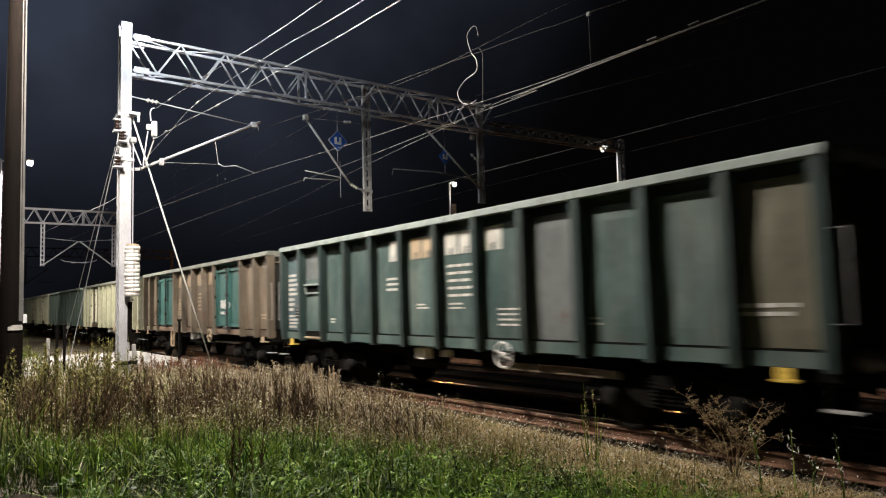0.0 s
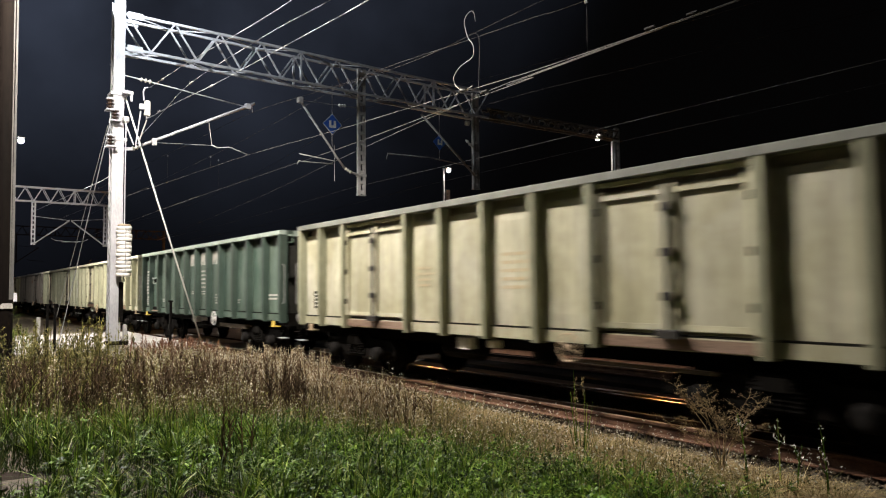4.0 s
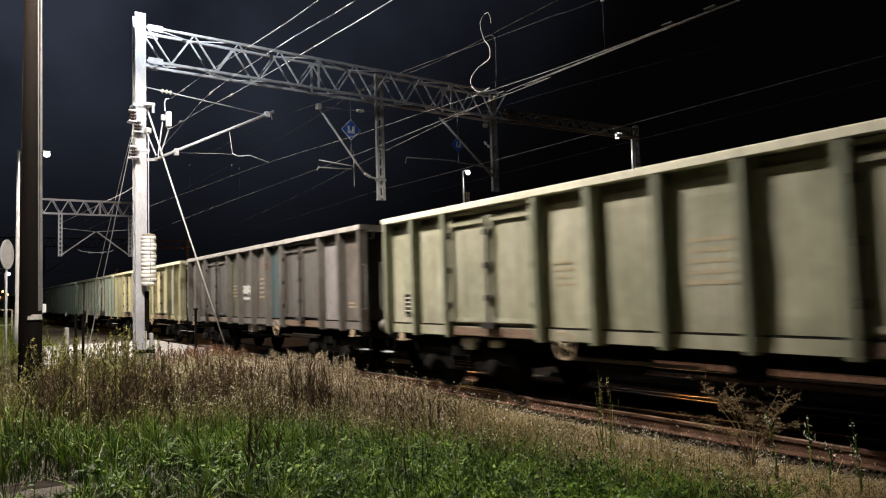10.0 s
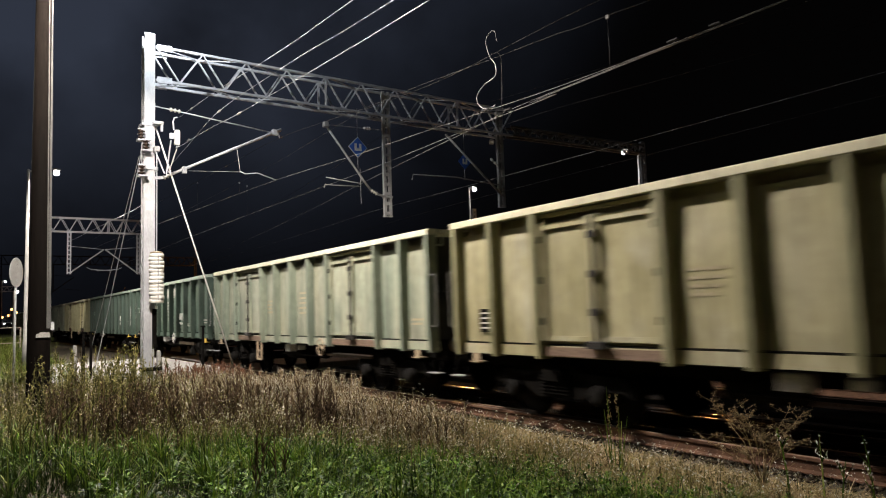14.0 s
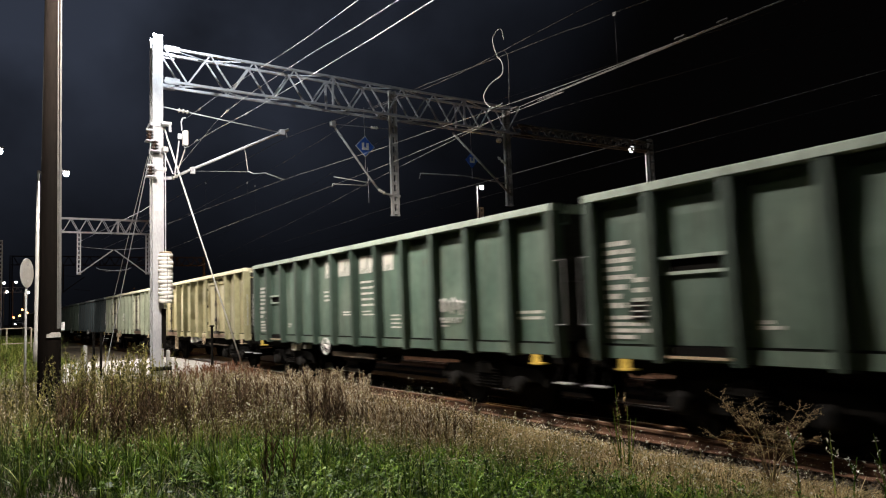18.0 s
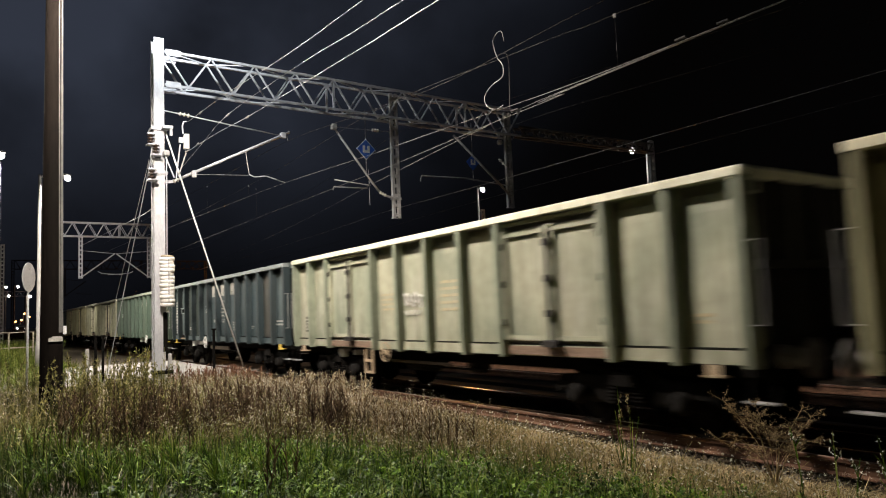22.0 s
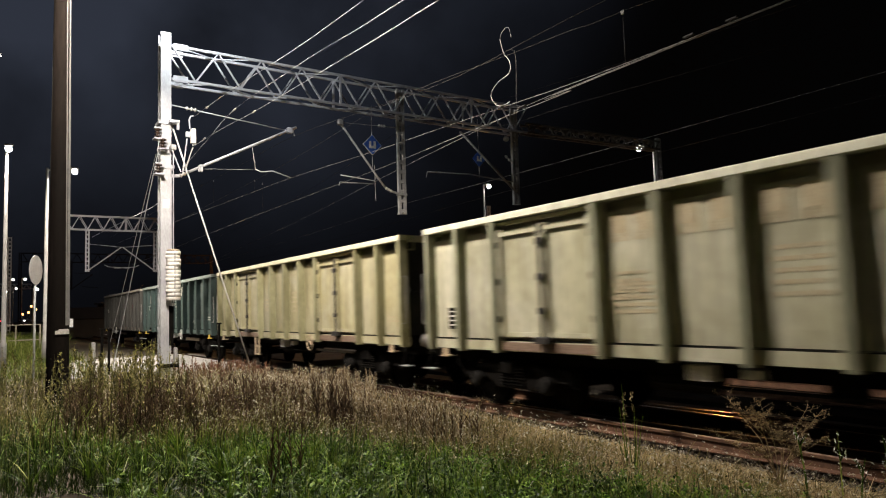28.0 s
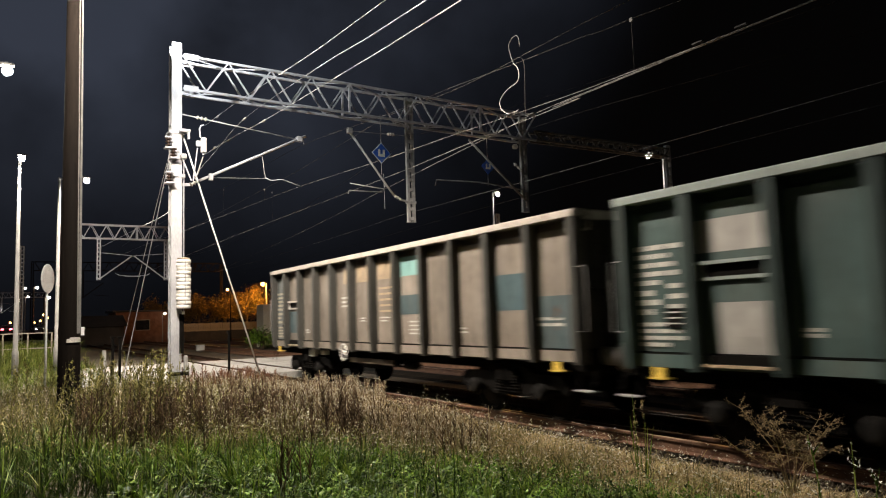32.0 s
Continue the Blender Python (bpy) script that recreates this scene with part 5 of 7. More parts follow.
TAN = [(0.135, 0.115, 0.095), (0.19, 0.163, 0.135), (0.25, 0.215, 0.18)]
P_TEALDOOR = wagon_paint("teal_door_paint", [(0.03, 0.105, 0.098), (0.05, 0.145, 0.13)], 0.1)
P_BLUEPATCH = wagon_paint("slate_blue_patch", [(0.045, 0.085, 0.098), (0.08, 0.12, 0.13)], 0.2, fade=((0.12, 0.12, 0.11), 0.5))
P_AQUA = wagon_paint("aqua_patch", [(0.16, 0.34, 0.33), (0.22, 0.40, 0.38)], 0.08)
P_GREY = wagon_paint("grey_primer_patch", [(0.34, 0.325, 0.30), (0.43, 0.415, 0.39)], 0.1)
P_OLIVE = wagon_paint("olive_patch", [(0.090, 0.088, 0.062), (0.135, 0.128, 0.088)], 0.2)

# kind, tones, rust, slip of its place from even spacing, label, options
TRAIN = [
    ("B", TEAL, 0.16, 0.00, "dark teal-blue open freight wagon with patched panels", dict(patch={0: "b", 8: "m", 11: "o"}, hatch=1)),
    ("A", BROWN, 0.30, -0.03, "rusty brown open freight wagon with teal doors", dict(door="t", scrawl=(9.35, 1.85, 0.085), rim="d", blocks=True)),
    ("A", CREAM, 0.10, -0.06, "cream-yellow open freight wagon with double side doors", dict(patch={9: "g"}, rim="d")),
    ("B", GREEN, 0.06, 0.14, "dark green open freight wagon with pale lettering", dict()),
    ("A", CREAM, 0.14, 0.0, "dusty cream open freight wagon with double side doors", dict()),
    ("A", [(0.25, 0.255, 0.175), (0.335, 0.33, 0.235), (0.42, 0.40, 0.295)], 0.16, -0.14, "pale green open freight wagon with a grey panel", dict(patch={8: "g"})),
    ("A", GREYBR, 0.36, 0.0, "grey-brown rusty open freight wagon with blue patches", dict(patch={3: "o", 6: "b", 8: "l"}, door="s", scrawl=(5.65, 1.95, 0.05))),
    ("A", CREAM_Y, 0.16, 0.13, "yellowish cream open freight wagon with a grey panel", dict(patch={8: "g"})),
    ("A", PALE_G, 0.12, 0.07, "pale grey-green open freight wagon with double doors", dict()),
    ("B", GREEN, 0.06, 0.0, "dark green open freight wagon with pale lettering and a scrawl", dict(scrawl=(8.95, 1.75, 0.05))),
    ("B", GREEN, 0.06, -0.16, "green open freight wagon with a white graffiti scrawl", dict(scrawl=(10.05, 1.75, 0.05), hw=5.1)),
    ("A", CREAM_Y, 0.10, -0.13, "ochre cream open freight wagon with double doors", dict()),
    ("A", CREAM_G, 0.08, 0.20, "greenish cream open freight wagon with double doors", dict(hw=4.95, scrawl=(5.65, 1.95, 0.05))),
    ("B", BLUE, 0.12, 0.01, "slate blue open freight wagon with pale lettering", dict(patch={10: "v", 2: "k", 3: "k"}, hw=5.1)),
    ("B", GREEN_L, 0.08, 0.0, "mid green open freight wagon with pale lettering", dict()),
    ("A", CREAM, 0.08, -0.13, "olive cream open freight wagon with double doors", dict(faint=True)),
    ("A", CREAM_Y, 0.06, 0.0, "yellow cream open freight wagon with a ladder step", dict()),
    ("B", TEAL, 0.06, 0.0, "dark teal open freight wagon with pale lettering", dict(hatch=2)),
    ("B", TAN, 0.20, 0.02, "faded tan last wagon with blue and aqua patches", dict(patch={0: "m"}, hw=5.1, aqua=6)),
]
P_SLATE = wagon_paint("slate_door_paint", [(0.082, 0.076, 0.070), (0.125, 0.115, 0.104)], 0.3)
P_DULL = wagon_paint("dull_brown_patch", [(0.058, 0.060, 0.053), (0.086, 0.085, 0.074)], 0.2)
P_DEEP = wagon_paint("deep_green_patch", [(0.020, 0.032, 0.028), (0.036, 0.050, 0.043)], 0.1)
P_LILAC = wagon_paint("lilac_grey_patch", [(0.19, 0.175, 0.172), (0.26, 0.24, 0.235)], 0.16)
P_MID = wagon_paint("mid_grey_patch", [(0.095, 0.108, 0.110), (0.145, 0.158, 0.155)], 0.15)
PATCH = {"k": P_DEEP, "m": P_MID, "v": P_DULL, "b": P_BLUEPATCH, "o": P_OLIVE, "g": P_GREY, "l": P_LILAC}
wagons, wheelsets = [], []
for n, (kind, tones, rust, slip, label, opt) in enumerate(TRAIN):
    y0 = PITCH_W * n + 16.573 + slip
    w = root("freight_wagon", (TX, y0, 0), label, "freight wagon", "wagons of the train")
    wagons.append((w, y0))
    mean = sum(tones[1]) / 3
    paint = wagon_paint("wagon_paint", tones, rust, fade=(tuple(0.75 * c + 0.30 * mean for c in tones[2]), 0.75 if kind == "A" or n == 0 else 0.5))
    # rim tones: the palest body tone, raised
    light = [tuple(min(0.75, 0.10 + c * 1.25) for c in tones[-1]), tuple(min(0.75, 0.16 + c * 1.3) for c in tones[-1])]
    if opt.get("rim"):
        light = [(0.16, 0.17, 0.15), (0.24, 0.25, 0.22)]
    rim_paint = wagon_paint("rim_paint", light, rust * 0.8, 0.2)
    # ribs take darkened body tones: the shade on them is put into the paint
    rib_shade = [tuple(0.5 * c for c in tones[0]), tuple(0.55 * c for c in tones[1])] if kind == "B" else [tuple(0.70 * c * k + 0.01 for c, k in zip(tones[0], (0.95, 1.0, 0.98))), tuple(0.80 * c * k + 0.015 for c, k in zip(tones[1], (0.95, 1.0, 0.98)))]
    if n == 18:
        rib_shade = [(0.034, 0.034, 0.031), (0.055, 0.053, 0.047)]
    rib_paint = wagon_paint("rib_paint", rib_shade, rust * 0.8)
    patches = {k: PATCH[v] for k, v in opt.get("patch", {}).items()}
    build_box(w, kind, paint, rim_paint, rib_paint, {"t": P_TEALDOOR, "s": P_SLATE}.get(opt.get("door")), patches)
    hw = opt.get("hw", 8.35 if kind == "B" else 4.95 if n in (4, 5) else 8.4)
    build_underframe(w, kind, hw, kind == "B", M_WHITE if kind == "B" else M_LETTER_O)
    for uc in (RIM_L / 2 - 4.5, RIM_L / 2 + 4.5):
        wheelsets += build_bogie(w, uc, kind)
    if kind == "B":
        # operator lettering stays plain blocks
        for a, b in ((4.98, 5.20), (5.24, 5.42), (5.72, 6.04), (6.10, 6.48), (6.80, 7.12), (7.18, 7.54), (7.86, 8.26))[:6 if n == 18 else 7]:
            lw = round(b - a, 2)
            put("emblem_block", shared("emblem_block/%.2f" % lw, lambda: Mesh().box(-0.016, 0, -lw, -lw * 0.60, -0.18, 0.20).box(-0.016, 0, -lw * 0.36, 0, -0.18, 0.20).box(-0.0155, 0, -lw * 0.60, -lw * 0.36, -0.06, 0.20)), M_LETTER_O if n == 18 or (n == 0 and 5.2 < a < 6.5) else M_LETTER, w, pose(-X_PANEL - bulge(kind, (a + b) / 2, 2.73) + 0.004, -a, 2.73))
        first = M_LETTER if n != 18 else M_LETTER_FAINT
        text_rows(w, kind, 0.22, 0.94, 2.50, 5, 0.112, first, n * 3 + 1, 0.062)
        text_rows(w, kind, 0.22, 0.62, 1.92, 3, 0.12, first, n * 3 + 41, 0.07)
        text_rows(w, kind, 0.70, 0.96, 2.00, 3, 0.13, first, n * 3 + 61, 0.06)
        text_rows(w, kind, 0.22, 0.94, 1.52, 4, 0.085, first, n * 3 + 21, 0.05)
        grid = put("data_plate", shared("small_plate", lambda: Mesh().box(-0.014, 0, -0.30, 0, -0.12, 0.12)), M_BLACK, w, pose(-X_PANEL - 0.024, -0.64, 1.60), "black data plate with pale lines")
        for i in range(3):
            put("lettering", shared("grid_row", lambda: Mesh().box(-0.006, 0, -0.26, -0.04, -0.008, 0.008)), M_LETTER, grid, pose(-0.014, 0, 0.07 - 0.07 * i))
        text_rows(w, kind, 4.85, 5.38, 2.22, 3, 0.10, M_LETTER, n * 3 + 2, 0.045)
        text_rows(w, kind, 6.84, 7.52, 2.36, 5, 0.125, M_LETTER if n != 18 else M_LETTER_O, n * 3 + 3, 0.045, ragged=False)
        text_rows(w, kind, 6.86, 7.40, 1.72, 2, 0.07, M_LETTER, n * 3 + 4, 0.03)
        text_rows(w, kind, 5.90, 6.30, 1.72, 2, 0.06, M_LETTER, n * 3 + 5, 0.03)
        text_rows(w, kind, 8.15, 8.60, 1.62, 4, 0.08, M_LETTER, n * 3 + 6, 0.03, ragged=False)
        text_rows(w, kind, 9.98, 10.3, 1.48, 2, 0.07, M_LETTER, n * 3 + 7, 0.03)
        text_rows(w, kind, 12.2, 12.8, 1.62, 2, 0.09, M_LETTER, n * 3 + 8, 0.045, ragged=False)
        text_rows(w, kind, 2.45, 2.7, 1.45, 2, 0.06, M_LETTER, n * 3 + 9, 0.04)
        # small inspection flap in the second bay
        flap = put("flap_frame", shared("flap_frame", lambda: Mesh().box(-0.08, 0, -0.90, 0, 0.17, 0.21).box(-0.05, 0, -0.90, 0, -0.02, 0.02).box(-0.05, 0, -0.90, -0.86, 0.02, 0.17).box(-0.05, 0, -0.04, 0, 0.02, 0.17)), rim_paint, w, pose(-X_PANEL - 0.012, -1.22, 2.05))
        put("flap_opening", shared("flap_opening", lambda: Mesh().box(-0.02, 0, -0.86, -0.04, 0.02, 0.17)), M_BLACK, flap, pose(0, 0, 0), "dark slot")
        put("hatch_slot", shared("hatch_slot", lambda: Mesh().box(-0.02, 0, -0.84, 0, 0, 0.10)), M_BLACK, w, pose(-X_PANEL - 0.035, -1.24, 1.06), "dark slot over the step")
        put("side_panel_step", shared("lower_step", lambda: Mesh().box(-0.07, 0.0, -0.82, 0.0, 0, 0.03)), M_LETTER_O, w, pose(-X_PANEL - 0.035, -1.25, 1.02), "tan step edge")
    else:
        faint = M_LETTER_O if n in (1, 6) else M_LETTER_CREAM
        text_rows(w, kind, 4.72, 5.25, 2.10, 4, 0.10, faint, n * 3 + 1, 0.04)
        text_rows(w, kind, 6.95, 7.55, 2.25, 5, 0.125, faint, n * 3 + 2, 0.05, ragged=False)
        text_rows(w, kind, 12.4, 12.9, 1.55, 2, 0.08, faint, n * 3 + 3, 0.04)
        plate = put("data_plate", shared("data_plate", lambda: Mesh().box(-0.02, 0, -0.34, 0, -0.19, 0.19)), M_BLACK, w, pose(-X_PANEL - 0.020, -0.60, 1.52), "black data plate with pale lines")
        for i in range(4):
            put("lettering", shared("plate_row", lambda: Mesh().box(-0.008, 0, -0.28, -0.04, -0.012, 0.012)), M_LETTER, plate, pose(-0.02, 0, 0.12 - 0.08 * i))
        if n in (1, 8, 11, 12, 16):
            put("ladder_step", shared("ladder_step", lambda: Mesh().box(-0.02, 0.02, -0.03, 0.03, 0, 0.52).box(-0.02, 0.02, 0.29, 0.35, 0, 0.52).box(-0.018, 0.018, 0.03, 0.29, 0.0, 0.05).box(-0.018, 0.018, 0.03, 0.29, 0.24, 0.29)), M_LETTER_O, w, pose(-1.38, -4.35, 0.46), "pale tan ladder step")
    if opt.get("scrawl"):
        su, sz, sx = opt["scrawl"]
        curl = [(-X_PANEL - sx, -su - 0.020 * i - 0.07 * math.sin(i * 0.9), sz + 0.03 * math.sin(i * 0.37) + (0.13 if i % 13 < 9 else 0.06) * math.cos(i * 0.9)) for i in range(40)]
        part("graffiti", Mesh().tube(curl, 0.014, 4), M_WHITE, w, "white graffiti scrawl")
        tail = [(-X_PANEL - sx, -su - 0.03 * i, sz - 0.24 + 0.05 * math.sin(i * 1.3)) for i in range(22)]
        part("graffiti", Mesh().tube(tail, 0.011, 4), M_WHITE, w, "white graffiti scrawl")
    if opt.get("blocks") or opt.get("faint"):
        for a in (4.62, 5.05, 5.72, 6.2, 6.85, 7.3, 8.0):
            put("emblem_block", shared("emblem_block/0.32", lambda: Mesh().box(-0.016, 0, -0.32, -0.22, -0.18, 0.18).box(-0.016, 0, -0.1, 0, -0.18, 0.18).box(-0.0155, 0, -0.22, -0.1, 0.06, 0.18)), M_LETTER_O if opt.get("blocks") else M_LETTER_CREAM, w, pose(-X_PANEL - bulge(kind, a + 0.16, 2.70) + 0.004, -a, 2.70))
        text_rows(w, kind, 4.60, 5.35, 1.95, 5, 0.09, M_LETTER_O if opt.get("blocks") else M_LETTER_CREAM, 91, 0.05, ragged=False)
    if opt.get("hatch"):
        paint_patch(w, 1, P_GREY if opt["hatch"] > 1 else P_MID, "pale primer patch", rows=(6, 8) if opt["hatch"] > 1 else (6, 9))
        if opt["hatch"] > 1:
            paint_patch(w, 1, P_GREY, "pale primer patch", (1, 5), (0, 3))
    if opt.get("aqua"):
        paint_patch(w, 7, P_AQUA, "aqua paint patch", rows=(7, 9))
        for bay, rows in ((7, (3, 5)), (10, (3, 6)), (11, (0, 4)), (1, (1, 4))):
            paint_patch(w, bay, P_BLUEPATCH, "slate blue paint patch", rows=rows)

# ------------------------------------------------------------------ masts and lamps beside the line
mast = root("lighting_mast", (1.245, 15.9, -0.15), "tall dark tapered lighting mast with a white plate", "mast")
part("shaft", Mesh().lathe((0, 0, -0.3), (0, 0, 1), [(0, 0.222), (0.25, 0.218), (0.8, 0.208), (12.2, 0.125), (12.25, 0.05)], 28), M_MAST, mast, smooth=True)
# pale bar stands for lamp light along the right edge of the mast
part("edge_strip", Mesh().bar((0.150, -0.115, 1.75), (0.092, -0.066, 11.8), 0.12, 0.02, (0.75, -0.66, 0)), M_LAMPPOST_D, mast, "pale cable duct along the mast")
plate = [math.radians(-108 + 10 * i) for i in range(9)]
part("foot_plate", Mesh().rings([[(math.cos(a) * 0.185, math.sin(a) * 0.185, 1.58), (math.cos(a) * 0.215, math.sin(a) * 0.215, 1.58), (math.cos(a) * 0.212, math.sin(a) * 0.212, 1.65 + (0.03 if 1 < i < 8 else 0.0)), (math.cos(a) * 0.185, math.sin(a) * 0.185, 1.65)] for i, a in enumerate(plate)]), M_CONCRETE, mast, "pale curved plate")
part("lamp_arm", Mesh().tube([(0, 0, 11.7), (0.4, -0.6, 11.5), (0.655, -3.0, 10.36)], 0.05), M_GALV, mast, smooth=True)
hd = part("lamp_head", Mesh().box(-0.3, 0.3, -0.16, 0.16, 0, 0.12, 0.03), M_GALV_D, mast, m=pose(0.655, -3.0, 10.28))
part("lens", Mesh().box(-0.22, 0.22, -0.10, 0.10, -0.015, 0), M_LED, hd)
part("lamp_arm", Mesh().tube([(0, 0, 11.9), (1.4, 1.6, 12.1), (3.05, 3.6, 11.55)], 0.05), M_GALV, mast, smooth=True)
hd2 = part("lamp_head", Mesh().box(-0.3, 0.3, -0.16, 0.16, 0, 0.12, 0.03), M_GALV_D, mast, m=pose(3.05, 3.6, 11.40))
part("lens", Mesh().box(-0.22, 0.22, -0.10, 0.10, -0.015, 0), M_LED, hd2)


def street_lamp(x, y, z, label, r=0.075, head_to=(0.4, 0.0), lens=M_LED, size=1.0, mat=None, group="street lamps"):
    """A tapered post with an arm and a flat head."""
    mat = mat or M_LAMPPOST
    hx, hy = head_to
    ob = root("street_lamp", (x - hx, y - hy, -0.2), label, "street lamp", group)
    h = z + 0.2
    part("post", Mesh().lathe((0, 0, 0), (0, 0, 1), [(0, r * 1.35), (1.1, r * 1.3), (1.15, r), (h - 0.1, r * 0.6), (h, r * 0.5)], 14), mat, ob, smooth=True)
    part("arm", Mesh().tube([(0, 0, h - 0.12), (hx * 0.4, hy * 0.4, h + 0.04), (hx, hy, h + 0.09)], r * 0.45), mat, ob, smooth=True)
    head = part("lamp_head", Mesh().box(-0.15 * size, 0.15 * size, -0.10 * size, 0.10 * size, 0.03, 0.09, 0.02), M_LAMPPOST_D, ob, m=pose(hx, hy, h))
    part("lens", Mesh().lathe((0, 0, 0.03), (0, 0, -1), [(0.12 * size * (1 - math.cos(a)), 0.12 * size * math.sin(a)) for a in [math.pi * (0.12 + 0.11 * i) for i in range(9)]], 18), lens, head, "glowing white lens")
    return ob


street_lamp(0.10, 19.3, 7.95, "tall grey street lamp with a glowing white head", 0.10, (0.25, 0.0))
street_lamp(0.69, 30.5, 8.2, "grey street lamp with a glowing white head", 0.085, (0.05, -0.3))
street_lamp(3.28, 34.6, 8.28, "pale street lamp post standing behind the dark mast", 0.09, (1.06, 0.0))
street_lamp(25.43, 33.8, 8.98, "white platform lamp lit beyond the train", 0.08, (0.38, 0.0), mat=M_WHITE, group="platform lamps")
street_lamp(25.87, 22.5, 9.0, "white platform lamp lit beyond the train", 0.07, (-1.0, 0.0), mat=M_WHITE, group="platform lamps")
for x, y, z in ((4.28, 144.0, 9.0), (6.01, 142.3, 9.0), (5.2, 158.0, 8.0), (4.0, 175.0, 8.0), (6.6, 120.0, 6.4)):
    street_lamp(x, y, z, "distant street lamp with a glowing white head", 0.12, (0.5, 0.0), M_LED_SMALL, 1.6)
for x, z in ((5.99, 3.0), (6.95, 3.3), (8.14, 3.8), (2.23, 3.1), (7.4, 4.4)):
    street_lamp(x, 150.0, z, "far small street lamp glowing orange", 0.08, (0.2, 0.0), M_SODIUM_SMALL, 1.5)
# lamp post added for the far gantry's light, hidden by the mast
street_lamp(3.97, 50.0, 8.05, "street lamp standing behind the dark mast", 0.09, (0.0, -0.3))
street_lamp(30.8, 95.1, 6.95, "distant sodium street lamp glowing orange", 0.10, (-0.5, 0.0), M_SODIUM, 1.8)
# near-black post: its own lamp would brighten it, so dark is painted in
street_lamp(19.8, 72.3, 5.1, "distant sodium street lamp glowing orange", 0.06, (-0.3, 0.0), M_SODIUM, 1.0, M_UNLIT_STEEL)
street_lamp(41.0, 56.9, 6.35, "sodium yard lamp glowing orange beyond the platform", 0.09, (0.0, -0.3), M_SODIUM, 1.0)
street_lamp(48.5, 35.6, 6.05, "sodium yard lamp glowing orange beyond the platform", 0.09, (0.0, -0.3), M_SODIUM, 1.0)
street_lamp(15.75, 82.5, 3.0, "small white yard lamp on the low building", 0.05, (0.2, -0.2), M_LED_SMALL, 0.9)

# round sign seen from behind and its neighbours
sg = root("road_sign", (1.32, 25.0, -0.1), "round road sign on a grey post seen from behind", "sign", "road signs")
part("post", Mesh().rod((0, 0, 0), (0, 0, 3.5), 0.035, n=10), M_SIGNBACK, sg, smooth=True)
part("disc", Mesh().lathe((0, -0.05, 3.35), (0.90, -0.44, 0), [(0, 0.44), (0.006, 0.45), (0.018, 0.45), (0.024, 0.44)], 30), M_SIGNBACK, sg, "grey disc")
for z in (3.1, 3.6):
    part("clamp", Mesh().box(-0.05, 0.05, -0.06, 0.04, z - 0.02, z + 0.02), M_GALV, sg)
sg2 = root("road_sign", (2.42, 27.0, -0.1), "small white square sign beside the crossing", "sign", "road signs")
part("post", Mesh().rod((0, 0, 0), (0, 0, 1.8), 0.02, n=8), M_SIGNBACK, sg2)
part("board", Mesh().box(-0.14, 0.14, -0.03, -0.02, 1.55, 1.83), M_SIGNWHITE, sg2, "blank white board")
bol = root("bollard", (2.83, 24.0, -0.15), "short pale concrete post by the crossing", "bollard", "crossing posts")
part("stem", Mesh().box(-0.055, 0.055, -0.055, 0.055, 0, 1.15, 0.015), M_CONCRETE, bol)
for x, y, h in ((3.04, 23.8, 1.55), (6.45, 23.4, 1.6), (3.24, 23.8, 1.55)):
    bb = root("marker_post", (x, y, -0.2), "thin dark marker post beside the crossing", "post", "crossing posts")
    part("stem", Mesh().box(-0.035, 0.035, -0.035, 0.035, 0, h, 0.01), M_BLACK, bb)
    part("cap", Mesh().box(-0.07, 0.07, -0.05, 0.05, h, h + 0.05, 0.01), M_BLACK, bb)
box = root("trackside_box", (11.5, 48.6, -0.05), "small pale trackside box beside the rails", "box")
part("body", Mesh().box(-0.25, 0.25, -0.2, 0.2, 0, 0.32, 0.03), M_CONCRETE, box)
part("lid", Mesh().box(-0.28, 0.28, -0.23, 0.23, 0.32, 0.37, 0.02), M_CONCRETE, box)

# tubular railing by the road
rl = root("road_railing", (-2.83, 41.1, -0.1), "yellowish tubular railing beside the road", "railing")
for i in range(6):
    part("post", Mesh().rod((i * 1.05, 0, 0), (i * 1.05, 0, 1.62), 0.035, n=8), M_FENCE, rl)
for z in (0.85, 1.60):
    part("rail", Mesh().rod((0, 0, z), (5.25, 0, z), 0.025, n=8), M_FENCE, rl)

# road on the left with distant traffic
rd = Mesh().box(-60, 12.0, 132, 146, -0.3, 1.0)
tagged(part("road", rd, M_ASPHALT), "dark asphalt road in the distance", "road", kind="structure")


